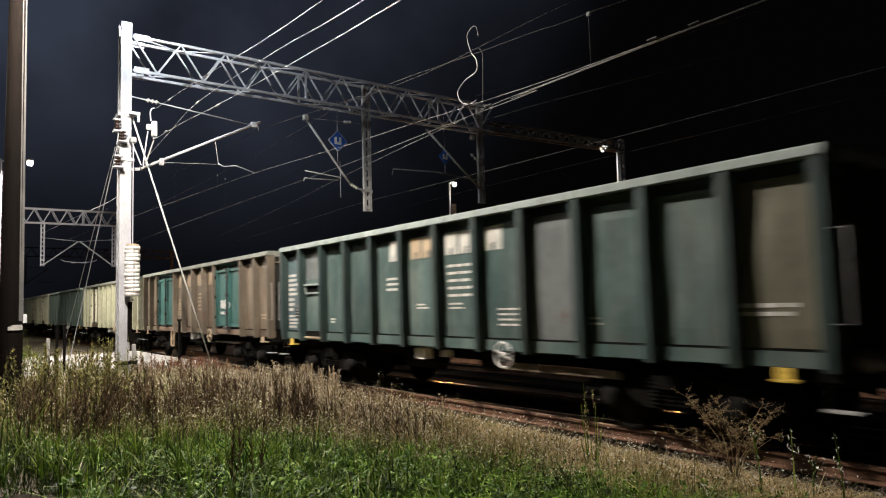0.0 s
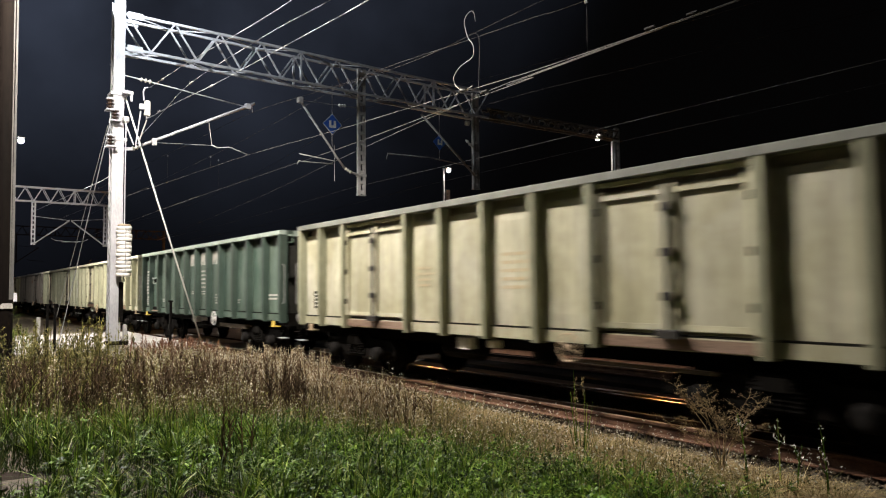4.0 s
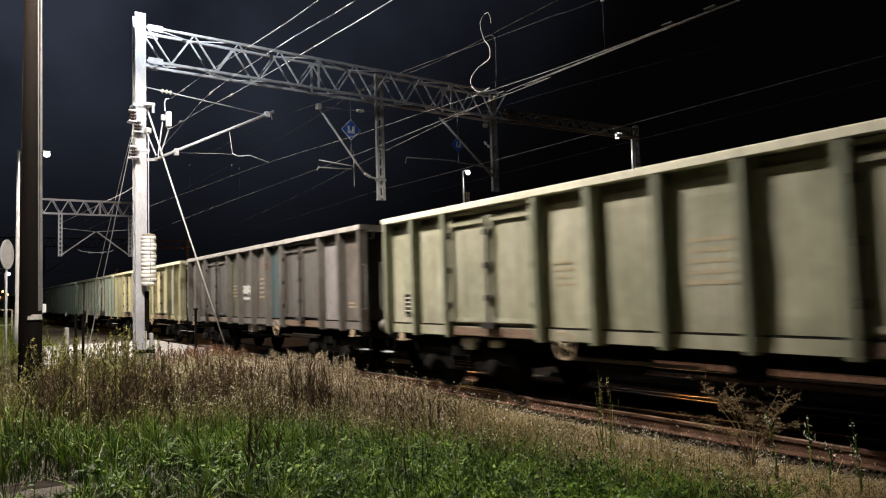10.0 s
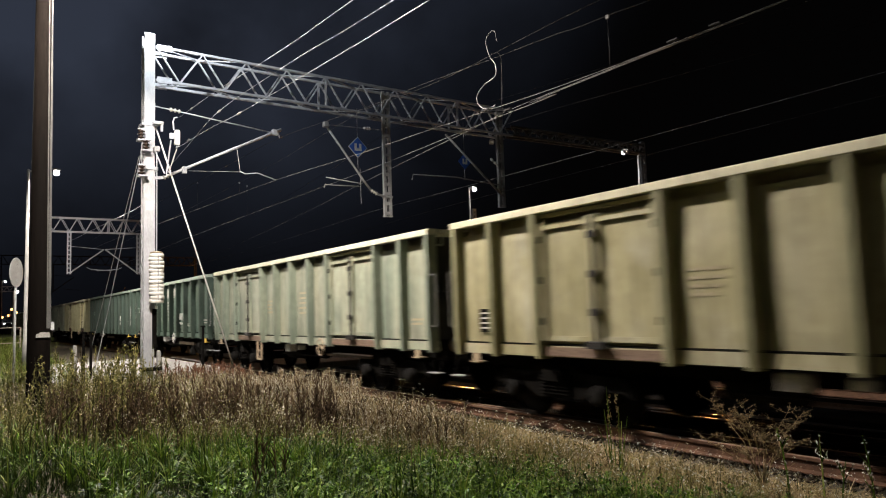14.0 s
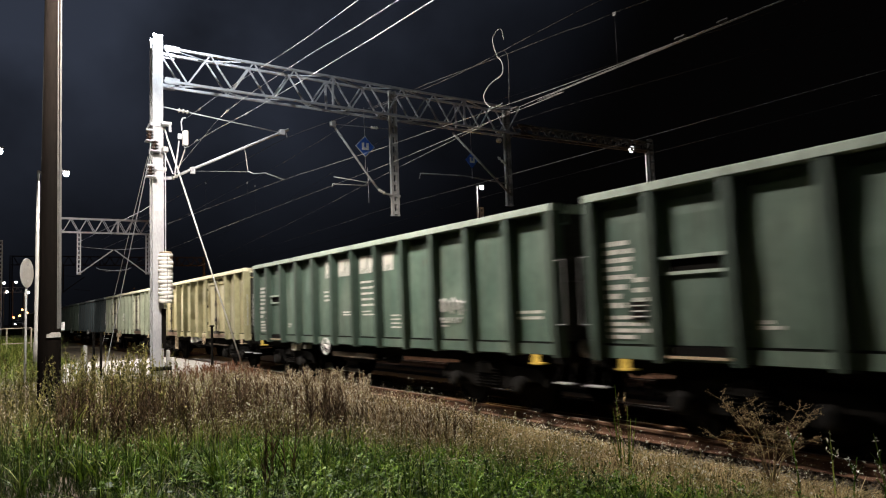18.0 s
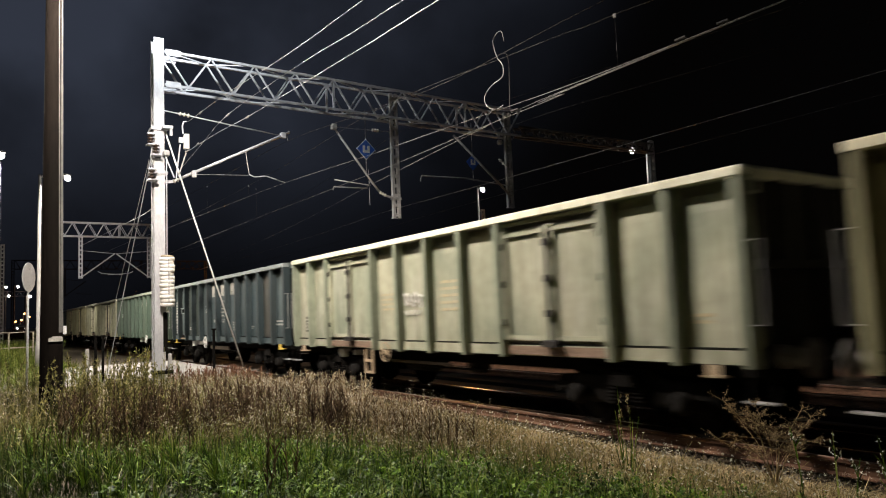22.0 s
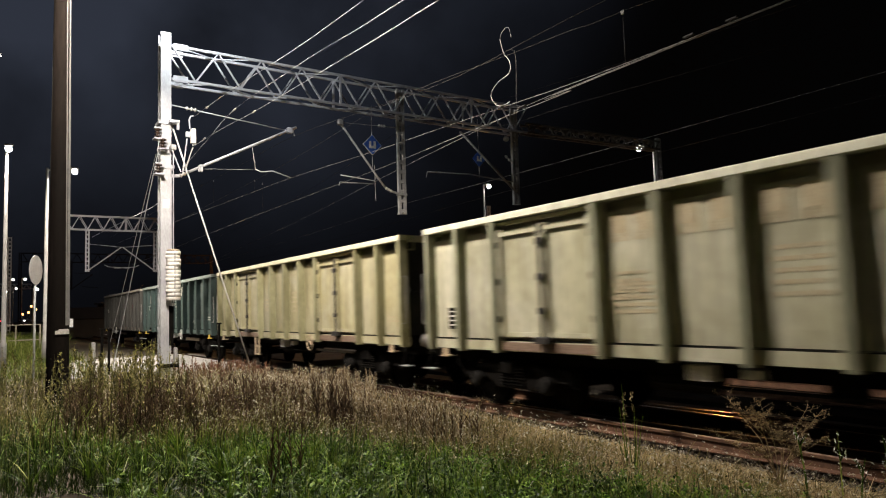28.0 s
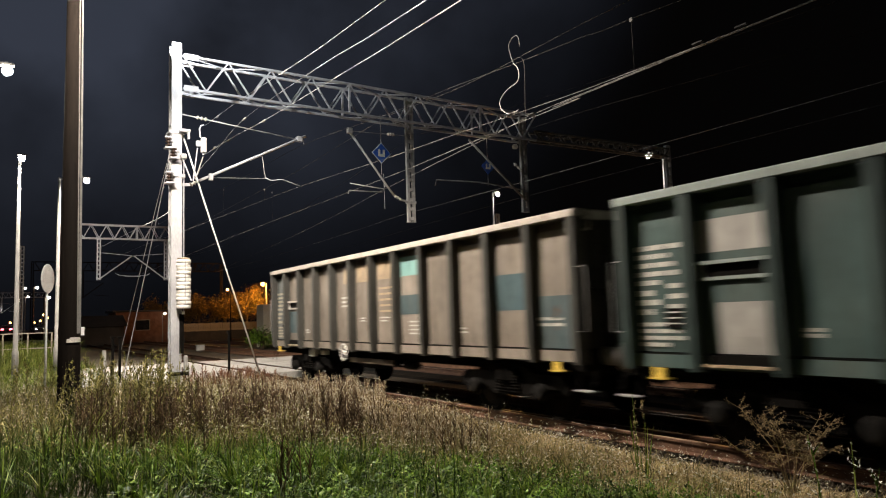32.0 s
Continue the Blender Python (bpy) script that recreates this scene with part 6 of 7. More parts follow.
def car(x, y, turn, body, label):
    ob = root("car", (x, y, 1.0), label, "car", "cars")
    ob.rotation_euler = (0, 0, radians(turn))
    shell = [(-2.1, 0.35), (-2.1, 0.85), (-1.45, 0.95), (-0.9, 1.42), (0.7, 1.45), (1.4, 0.98), (2.0, 0.85), (2.1, 0.35)]
    part("body", Mesh().rings([[(xx, yy, z) for xx, z in shell] for yy in (-0.85, 0.85)]), body, ob)
    glass = [(-1.3, 0.97), (-0.85, 1.36), (0.65, 1.39), (1.2, 1.0)]
    for s in (-1, 1):
        part("window", Mesh().rings([[(xx, s * 0.855, z) for xx, z in glass], [(xx, s * 0.865, z) for xx, z in glass]]), M_DARKGLASS, ob)
        for xx in (-1.3, 1.3):
            part("wheel", Mesh().lathe((xx, s * 0.75, 0.32), (0, s, 0), [(0, 0.05), (0, 0.32), (0.16, 0.32), (0.17, 0.2), (0.15, 0.05)], 16), M_BLACK, ob)
        part("tail_light", Mesh().box(-2.13, -2.09, s * 0.62 - 0.2, s * 0.62 + 0.2, 0.66, 0.90), M_TAIL, ob, "glowing red tail light")
        part("headlight", Mesh().box(2.06, 2.10, s * 0.6 - 0.12, s * 0.6 + 0.12, 0.62, 0.75), M_HEAD, ob, "glowing headlight")
    return ob


M_CAR = material("car_paint", [(0.02, 0.02, 0.025), (0.03, 0.03, 0.035)], 0.3, 0.2, scale=2, fine=10, bump=0)
car(1.57, 141.5, 90, M_CAR, "dark car with red tail lights on the road")
car(-1.4, 139.5, 84, M_CAR, "dark car with red tail lights on the road")
car(6.2, 139.0, -86, M_CAR, "dark car with headlights on in the distance")

# ------------------------------------------------------------------ beyond the tracks
def low_building(x, y, w, d, h, wall, label, windows, over=0.3, top=None):
    ob = root("station_building", (x, y, -0.2), label, "building", "yard buildings")
    part("wall", Mesh().box(0, w, 0, d, 0, h), wall, ob)
    part("roof", Mesh().rings([[(-over, -over, h), (w + over, -over, h), (w + over, d + over, h), (-over, d + over, h)], [(-over, -over, h + 0.4 * over), (w + over, -over, h + 0.4 * over), (w + over, d + over, h + over), (-over, d + over, h + over)]]), top or M_ROOF, ob, "flat roof")
    for a, b in windows:
        fr = part("window", Mesh().box(a - 0.08, b + 0.08, -0.05, -0.02, 1.35, 2.55), M_FENCE, ob)
        part("pane", Mesh().box(a, b, -0.06, -0.051, 1.43, 2.47), M_DARKGLASS, fr)
    return ob


low_building(11.0, 84.0, 5.6, 6.0, 3.4, M_BRICK, "low brick yard building with a flat dark roof", [(2.0, 3.4)])
low_building(16.72, 51.5, 0.88, 1.6, 3.15, M_CREAM, "narrow cream trackside hut beyond the tracks", [], 0.05, M_CREAM)
# shed with pitched roof
sh = root("shed", (6.6, 78.0, -0.2), "long dark shed with a pitched roof", "shed")
part("wall", Mesh().box(0, 4.4, 0, 6, 0, 1.9), M_ROOF, sh)
part("roof", Mesh().rings([[(-0.3, -0.4, 1.9), (4.7, -0.4, 1.9), (4.7, 3, 3.0), (-0.3, 3, 3.0)], [(-0.3, 6.4, 1.85), (4.7, 6.4, 1.85), (4.7, 3.1, 3.05), (-0.3, 3.1, 3.05)]]), M_ROOF, sh)

fence = root("slatted_fence", (16.5, 77.6, -0.2), "pale slatted fence along the far side of the yard", "fence")
slat = Mesh().box(-0.11, 0.11, -0.02, 0.02, 1.1, 1.95).mesh("slat")
for i in range(36):
    put("slat", slat, M_FENCE, fence, pose(i * 0.26, i * 0.02, 0.02 * math.sin(i * 1.7)))
part("base_wall", Mesh().box(0, 9.3, 0.3, 1.0, -0.1, 1.1), M_ROOF, fence, "dark low wall")
for z in (1.25, 1.8):
    part("rail", Mesh().bar((0, 0.05, z), (9.2, 0.8, z), 0.05, 0.08), M_FENCE, fence)

plat = Mesh().box(24.0, 29.5, -5, 45, -0.3, 0.55, 0.03)
tagged(part("platform", plat, M_CONCRETE), "concrete island platform beyond the tracks", "platform", kind="structure")


def tree(x, y, h, r, seed, leaves, label, mat=None, size=0.16):
    rg = np.random.default_rng(seed)
    ob = root("tree", (x, y, -0.2), label, "tree", "trees beyond the tracks")
    tr = Mesh()
    tr.tube([(0, 0, 0), (0.1, 0.05, h * 0.2), (-0.05, 0.1, h * 0.45), (0.1, 0, h * 0.75)], [0.22, 0.18, 0.13, 0.05], 8)
    part("trunk", tr, M_BARK, ob, smooth=True)
    ends = []
    for i in range(12):
        a = rg.uniform(0, 6.28)
        z0 = h * rg.uniform(0.25, 0.6)
        e = np.array([math.cos(a) * r * rg.uniform(0.5, 0.95), math.sin(a) * r * rg.uniform(0.5, 0.95), z0 + h * rg.uniform(0.1, 0.38)])
        part("limb", Mesh().tube([(0, 0, z0), (e[0] * 0.5, e[1] * 0.5, (z0 + e[2]) / 2 + 0.2), tuple(e)], [0.08, 0.05, 0.02], 6), M_BARK, ob)
        ends.append(e)
    crown = Mesh()
    for i in range(leaves):
        c = ends[rg.integers(len(ends))] * rg.uniform(0.7, 1.0) + rg.normal(0, r * 0.2, 3) * np.array([1, 1, 0.8])
        u, v = rg.normal(0, 1, 3), rg.normal(0, 1, 3)
        u = u / np.linalg.norm(u) * size * rg.uniform(0.6, 1.3)
        v = v / np.linalg.norm(v) * size * rg.uniform(0.5, 1.0)
        crown.add([c - u, c + v * 0.5, c + u, c - v * 0.5], [(0, 1, 2, 3)])
    part("crown", crown, mat or L_TREE, ob, "loose crown of small leaves")
    return ob


tree(23.2, 98.5, 6.6, 2.3, 1, 2600, "autumn tree lit orange by a sodium lamp")
tree(26.4, 97.5, 6.9, 2.4, 2, 2800, "autumn tree lit orange by a sodium lamp")
tree(29.6, 98.5, 7.8, 2.6, 3, 2800, "autumn tree lit orange by a sodium lamp")
tree(34.0, 104.0, 8.0, 3.2, 4, 2000, "dark tree beyond the slatted fence")
tree(20.0, 108.0, 6.5, 2.6, 5, 1800, "dark tree beyond the slatted fence")
tree(15.9, 49.4, 1.5, 1.1, 6, 1800, "low green bush beside the tracks", L_HERB, 0.10)

# far masts of the yard
for x, y in ((30.0, 40.0), (1.80, 70.0)):
    ob = root("catenary_mast", (x, y, -0.2), "plain steel catenary mast in the yard", "mast", "yard masts")
    ladder_post(ob, 0, 0, 9.0, 0.0, 0.22, M_GALV_D)

# ------------------------------------------------------------------ plants of the verge
def strips(name, base, height, lean, width, mat, label, category, segs=3, curl=0.5, seed=1, tip=0.15):
    """Grass blades: tapered bent strips. base: n x 3; lean: n x 2; one joined mesh."""
    n = len(base)
    rg = np.random.default_rng(seed)
    ang = rg.uniform(0, 2 * np.pi, n)
    side = np.stack([np.cos(ang), np.sin(ang), np.zeros(n)], 1)
    verts = np.zeros((n, (segs + 1) * 2, 3))
    for k in range(segs + 1):
        t = k / segs
        mid = base.copy()
        mid[:, :2] += lean * (t ** (1 + curl))[None] if np.ndim(t) else lean * (t ** (1 + curl))
        mid[:, 2] += height * (t - 0.25 * t * t * (np.linalg.norm(lean, axis=1) / np.maximum(height, 1e-3)).clip(0, 1.5))
        w = width * (1 - (1 - tip) * t**1.5)
        verts[:, 2 * k] = mid - side * w[:, None] / 2
        verts[:, 2 * k + 1] = mid + side * w[:, None] / 2
    per = (segs + 1) * 2
    f = np.array([[2 * k, 2 * k + 1, 2 * k + 3, 2 * k + 2] for k in range(segs)])
    faces = (f[None] + (np.arange(n) * per)[:, None, None]).reshape(-1, 4)
    return quads(name, verts.reshape(-1, 3), faces, mat, label, category)


def quads(name, verts, faces, mat, label, category):
    me = bpy.data.meshes.new(name)
    me.vertices.add(len(verts))
    me.vertices.foreach_set("co", np.asarray(verts, np.float32).ravel())
    nf = len(faces)
    me.loops.add(nf * 4)
    me.loops.foreach_set("vertex_index", np.asarray(faces, np.int32).ravel())
    me.polygons.add(nf)
    me.polygons.foreach_set("loop_start", np.arange(nf, dtype=np.int32) * 4)
    me.update(calc_edges=True)
    me.validate()
    me.materials.append(mat)
    return tagged(new(name, me), label, category, kind="stuff")


def verge_z(xy):
    return np.array([ground_z(x, y) for x, y in xy])


def dry_edge(y):
    """The x beyond which dry growth takes over from green grass."""
    return np.interp(y, [3.3, 4.95, 6.8, 8.9, 9.6, 12.0, 14.0], [5.3, 5.0, 4.25, 3.1, 1.9, 0.85, -3.0])


def scatter(n, x0, x1, y0, y1, seed, keep):
    rg = np.random.default_rng(seed)
    p = np.stack([rg.uniform(x0, x1, n), rg.uniform(y0, y1, n)], 1)
    # outside the lens's reach the verge stays thin
    az = np.degrees(np.arctan2(p[:, 0], p[:, 1]))
    p = p[(az > -4) & (az < 72)]
    on_path = (p[:, 0] < 1.15 + 0.25 * np.sin(p[:, 1] * 9.0)) & (p[:, 1] > 7.62 + 0.1 * np.sin(p[:, 0] * 7.0)) & (p[:, 1] < 8.42 + 0.12 * np.sin(p[:, 0] * 5.0))
    p = p[~on_path]
    return p[keep(p, rg)]


def tall_at(p):
    """Growth is rank in the middle of the verge and short along the rail and near the eye."""
    along = np.interp(p[:, 1], [3, 6, 9, 13, 19, 22], [0.6, 0.75, 1.05, 1.15, 0.85, 0.6])
    return along * np.interp(7.3 - p[:, 0], [0, 0.5, 1.3, 2.6, 4.0], [0.42, 0.58, 0.78, 0.93, 1.08])


def grow(p, seed, h, hv, w, lean, name, mat, label, category, segs=3, curl=0.6, tip=0.12, free=False):
    rg = np.random.default_rng(seed + 100)
    patch = np.array([noise.noise(Vector((x * 0.7, y * 0.7, seed))) for x, y in p])
    height = h * (1 + hv * rg.normal(0, 1, len(p)).clip(-1.6, 2.2)) * (1 + 0.45 * patch)
    a = rg.uniform(0, 2 * np.pi, len(p))
    ln = np.stack([np.cos(a), np.sin(a)], 1) * (np.abs(rg.normal(0, lean, len(p))) * height)[:, None]
    height = height * tall_at(p)
    # low enough along the near stretch of rail to leave it open
    room = 0.06 + 0.19 * (7.3 - p[:, 0])
    height = np.where((p[:, 1] < 9.5) & (not free), np.minimum(height, room * rg.uniform(0.5, 1.0, len(p))), height)
    base = np.concatenate([p, verge_z(p)[:, None] - 0.01], 1)
    return strips(name, base, height.clip(0.03), ln, w * rg.uniform(0.6, 1.3, len(p)), mat, label, category, segs, curl, seed, tip), base, height, ln


def tufts(p, count, seed, r=0.022):
    rg = np.random.default_rng(seed)
    q = np.repeat(p, count, 0)
    return q + rg.normal(0, r, q.shape)


thin_left = lambda p, rg: rg.random(len(p)) < np.interp(p[:, 0], [0.0, 1.8, 2.6, 3.4], [0.05, 0.14, 0.45, 1.0])
left_less = lambda p, rg: rg.random(len(p)) < np.interp(np.degrees(np.arctan2(p[:, 0], p[:, 1])), [4, 11, 14], [0.35, 0.5, 1.0])
green = scatter(62000, -0.6, 7.0, 3.2, 16.0, 11, lambda p, rg: p[:, 0] + rg.normal(0, 0.35, len(p)) < dry_edge(p[:, 1]) + 0.2)
grow(green, 21, 0.13, 0.45, 0.010, 0.9, "grass", L_TURF, "short dull turf under the taller grass", "grass")
tuft = scatter(6800, -0.6, 7.0, 3.2, 16.0, 12, lambda p, rg: (p[:, 0] + rg.normal(0, 0.25, len(p)) < dry_edge(p[:, 1]) + 0.1) & thin_left(p, rg) & (np.array([noise.noise(Vector((x * 1.3, y * 1.3, 4))) for x, y in p]) > -0.32))
grow(tufts(tuft, 22, 1), 22, 0.28, 0.40, 0.0165, 0.95, "grass", L_GRASS, "lush green grass tufts on the railway verge", "grass", 3, 0.9)
spear = scatter(2600, -0.6, 7.0, 3.2, 16.0, 20, lambda p, rg: (p[:, 0] + rg.normal(0, 0.3, len(p)) < dry_edge(p[:, 1]) + 0.2) & thin_left(p, rg))
grow(tufts(spear, 5, 2), 24, 0.40, 0.3, 0.010, 0.55, "grass", L_GRASS, "taller green grass blades on the verge", "grass", 3, 0.8)
dull = scatter(9000, -0.6, 2.6, 6.5, 16.0, 23, lambda p, rg: rg.random(len(p)) < np.interp(p[:, 0], [0.0, 1.0, 2.6], [1.0, 0.7, 0.1]))
grow(dull, 30, 0.20, 0.45, 0.010, 0.8, "grass", L_TURF, "dull olive grass at the trodden edge", "grass")


def leaves_at(base, count, r, size, z0, z1, mat, name, label, category, seed, up=0.5):
    """Small pointed leaves or heads scattered round each base point."""
    rg = np.random.default_rng(seed)
    n = len(base) * count
    c = np.repeat(base, count, 0) + np.stack([rg.normal(0, r, n), rg.normal(0, r, n), rg.uniform(z0, z1, n)], 1)
    u = rg.normal(0, 1, (n, 3)) * np.array([1, 1, up])
    u /= np.linalg.norm(u, axis=1)[:, None]
    v = np.cross(u, rg.normal(0, 1, (n, 3)))
    v /= np.linalg.norm(v, axis=1)[:, None]
    s = size * rg.uniform(0.6, 1.4, n)[:, None]
    vs = np.stack([c - u * s, c + v * s * 0.45, c + u * s, c - v * s * 0.45], 1).reshape(-1, 3)
    return quads(name, vs, np.arange(n * 4).reshape(-1, 4), mat, label, category)


def leafy_plants(p, count, h, length, mat, name, label, seed, droop=0.5):
    """Low herbs: pointed leaves set round an upright stem, the lower ones longer and flatter."""
    rg = np.random.default_rng(seed)
    n = len(p)
    hi = h * rg.uniform(0.55, 1.45, n) * tall_at(p)
    size = length * rg.uniform(0.7, 1.3, n)
    u = rg.uniform(0.05, 1.0, (n, count))
    az = rg.uniform(0, 2 * np.pi, (n, 1)) + np.arange(count)[None] * 2.4
    el = np.radians(10 + 55 * u + rg.normal(0, 12, u.shape))
    le = size[:, None] * (1.15 - 0.6 * u)
    way = np.stack([np.cos(az) * np.cos(el), np.sin(az) * np.cos(el), np.sin(el)], -1)
    side = np.stack([-np.sin(az), np.cos(az), rg.normal(0, 0.35, u.shape)], -1)
    lean = rg.normal(0, 0.12, (n, 1, 2)) * hi[:, None, None]
    foot = np.concatenate([p, verge_z(p)[:, None]], 1)[:, None] + np.concatenate([lean * u[..., None], (hi[:, None] * u)[..., None]], -1)
    rows = []
    for t, w in ((0.0, 0.06), (0.35, 0.21), (0.7, 0.16), (1.0, 0.012)):
        mid = foot + way * (le * t)[..., None]
        mid[..., 2] -= droop * le * t * t
        rows += [mid - side * (le * w)[..., None], mid + side * (le * w)[..., None]]
    verts = np.stack(rows, 2).reshape(-1, 3)
    f = np.array([[2 * k, 2 * k + 1, 2 * k + 3, 2 * k + 2] for k in range(3)])
    faces = (f[None] + (np.arange(n * count) * 8)[:, None, None]).reshape(-1, 4)
    return quads(name, verts, faces, mat, label, "weeds")


herb = scatter(12500, -0.4, 7.0, 3.2, 12.5, 13, lambda p, rg: (p[:, 0] + rg.normal(0, 0.4, len(p)) < dry_edge(p[:, 1]) + 0.25) & (np.array([noise.noise(Vector((x * 0.6, y * 0.6, 9))) for x, y in p]) + 0.10 * (p[:, 0] - 3) > -0.22) & thin_left(p, rg))
leafy_plants(herb, 13, 0.24, 0.085, L_HERB, "herb_leaves", "dark green leafy herbs among the grass", 31)
broad = scatter(900, 0.4, 6.6, 3.2, 9.5, 27, lambda p, rg: (p[:, 0] < dry_edge(p[:, 1]) + 0.1) & (np.array([noise.noise(Vector((x * 0.8, y * 0.8, 19))) for x, y in p]) > 0.0) & thin_left(p, rg))
leafy_plants(broad, 10, 0.20, 0.15, L_HERB, "herb_leaves", "broad-leaved green weeds in the grass", 35, 0.6)
fringe = scatter(2600, 0.0, 7.0, 7.0, 16.0, 28, lambda p, rg: (np.abs(p[:, 0] - dry_edge(p[:, 1]) - 0.6) < np.abs(rg.normal(0, 0.8, len(p)))) & (p[:, 0] > dry_edge(p[:, 1]) - 0.2))
leafy_plants(fringe, 12, 0.34, 0.075, L_OLIVE, "herb_leaves", "olive leafy weeds where grass and dry growth meet", 36)
fl = scatter(700, 3.5, 7.0, 3.2, 8.5, 14, lambda p, rg: p[:, 0] > dry_edge(p[:, 1]) - 0.9)
leaves_at(np.concatenate([fl, verge_z(fl)[:, None]], 1), 3, 0.010, 0.006, 0.20, 0.36, L_FLOWER, "small_flowers", "tiny pale flower heads on the verge", "flowers", 33)

# dry growth: thin stalks with pale seed heads, thick towards the track
dry = scatter(17000, -2.5, 7.25, 3.2, 23.0, 15, lambda p, rg: (p[:, 0] + rg.normal(0, 0.35, len(p)) > dry_edge(p[:, 1]) - 0.15) & (p[:, 0] < 7.15 - np.abs(rg.normal(0, 0.25, len(p)))) & (p[:, 1] < 22.2) & left_less(p, rg))
_, db, dh, dl = grow(dry, 25, 0.41, 0.36, 0.0065, 0.42, "dry_stalks", L_DRYSTEM, "dry pale brown stalks along the track", "weeds", 3, 0.4, 0.5)
rg = np.random.default_rng(40)
pick = rg.random(len(db)) < 0.92
heads = db[pick] + np.concatenate([dl[pick], (dh[pick] * 0.93)[:, None]], 1)
leaves_at(heads, 9, 0.026, 0.0105, -0.20, 0.02, L_SEED, "seed_heads", "pale fluffy seed heads on dry stalks", "weeds", 41, 1.0)
leaves_at(heads, 8, 0.04, 0.015, -0.34, -0.02, L_OLIVE, "weed_leaves", "small olive leaves on the dry weeds", "weeds", 42, 0.8)
under = scatter(60000, -2.5, 7.3, 3.2, 23.0, 16, lambda p, rg: (p[:, 0] > dry_edge(p[:, 1]) - 0.4) & (p[:, 1] < 22.4) & left_less(p, rg))
green_mat = np.array([noise.noise(Vector((x * 1.1, y * 0.9, 7))) for x, y in under]) - 0.10 * (under[:, 0] - 3.5) > 0.0
grow(under[~green_mat], 26, 0.20, 0.45, 0.0085, 0.9, "dry_grass", L_DRY, "matted dry grass beside the rails", "grass", 3, 0.6, 0.3)
grow(under[green_mat], 33, 0.24, 0.45, 0.0095, 0.8, "grass", L_OLIVE, "matted olive grass among the weeds", "grass", 3, 0.6, 0.2)
mixed = scatter(40000, -2.5, 7.2, 6.0, 23.0, 17, lambda p, rg: (p[:, 0] > dry_edge(p[:, 1]) - 0.3) & (np.array([noise.noise(Vector((x * 0.6, y * 0.4, 2))) for x, y in p]) - 0.10 * (p[:, 0] - 4.5) > -0.12) & left_less(p, rg))
grow(mixed, 27, 0.30, 0.45, 0.0080, 0.75, "grass", L_OLIVE, "olive green grass among the dry stalks", "grass")

short = scatter(66000, 5.0, 7.50, 3.0, 12.5, 18, lambda p, rg: rg.random(len(p)) < np.interp(p[:, 0], [5.0, 5.6, 7.1, 7.5], [0.5, 1.0, 1.0, 0.4]))
grow(short, 28, 0.18, 0.5, 0.0075, 1.0, "dry_grass", L_STRAW, "short straw-coloured grass reaching to the rail", "grass", 3, 0.6, 0.3)
yellow = scatter(9000, 4.6, 6.95, 3.0, 8.5, 24, lambda p, rg: np.array([noise.noise(Vector((x * 0.9, y * 0.9, 6))) for x, y in p]) > -0.05)
grow(yellow, 31, 0.30, 0.4, 0.007, 0.5, "grass", L_OLIVE, "yellow-green stems between grass and rail", "grass", 3, 0.6, 0.12, True)
puffs = scatter(420, 5.2, 6.8, 3.0, 9.0, 25, lambda p, rg: rg.random(len(p)) < 0.8)
_, pb, ph, pl = grow(puffs, 32, 0.52, 0.35, 0.005, 0.25, "dry_stalks", L_OLIVE, "thin stalks with white fluffy heads beside the rail", "weeds", 3, 0.5, 0.6, True)
leaves_at(pb + np.concatenate([pl, (ph * 0.95)[:, None]], 1), 6, 0.007, 0.008, -0.008, 0.008, L_FLOWER, "small_flowers", "white fluffy heads on thin stalks", "flowers", 44, 1.0)
lawn = scatter(26000, -5.0, 3.6, 23.0, 62.0, 19, lambda p, rg: rg.random(len(p)) < 0.95)
grow(lawn, 29, 0.40, 0.4, 0.022, 0.6, "grass", L_BANK, "bright green grass bank beside the road", "grass")
rough = scatter(18000, -9.0, 3.4, 38.0, 62.0, 26, lambda p, rg: rg.random(len(p)) < 0.95)
grow(rough, 34, 1.30, 0.25, 0.032, 0.4, "grass", L_BANK, "tall green grass behind the railing", "grass")


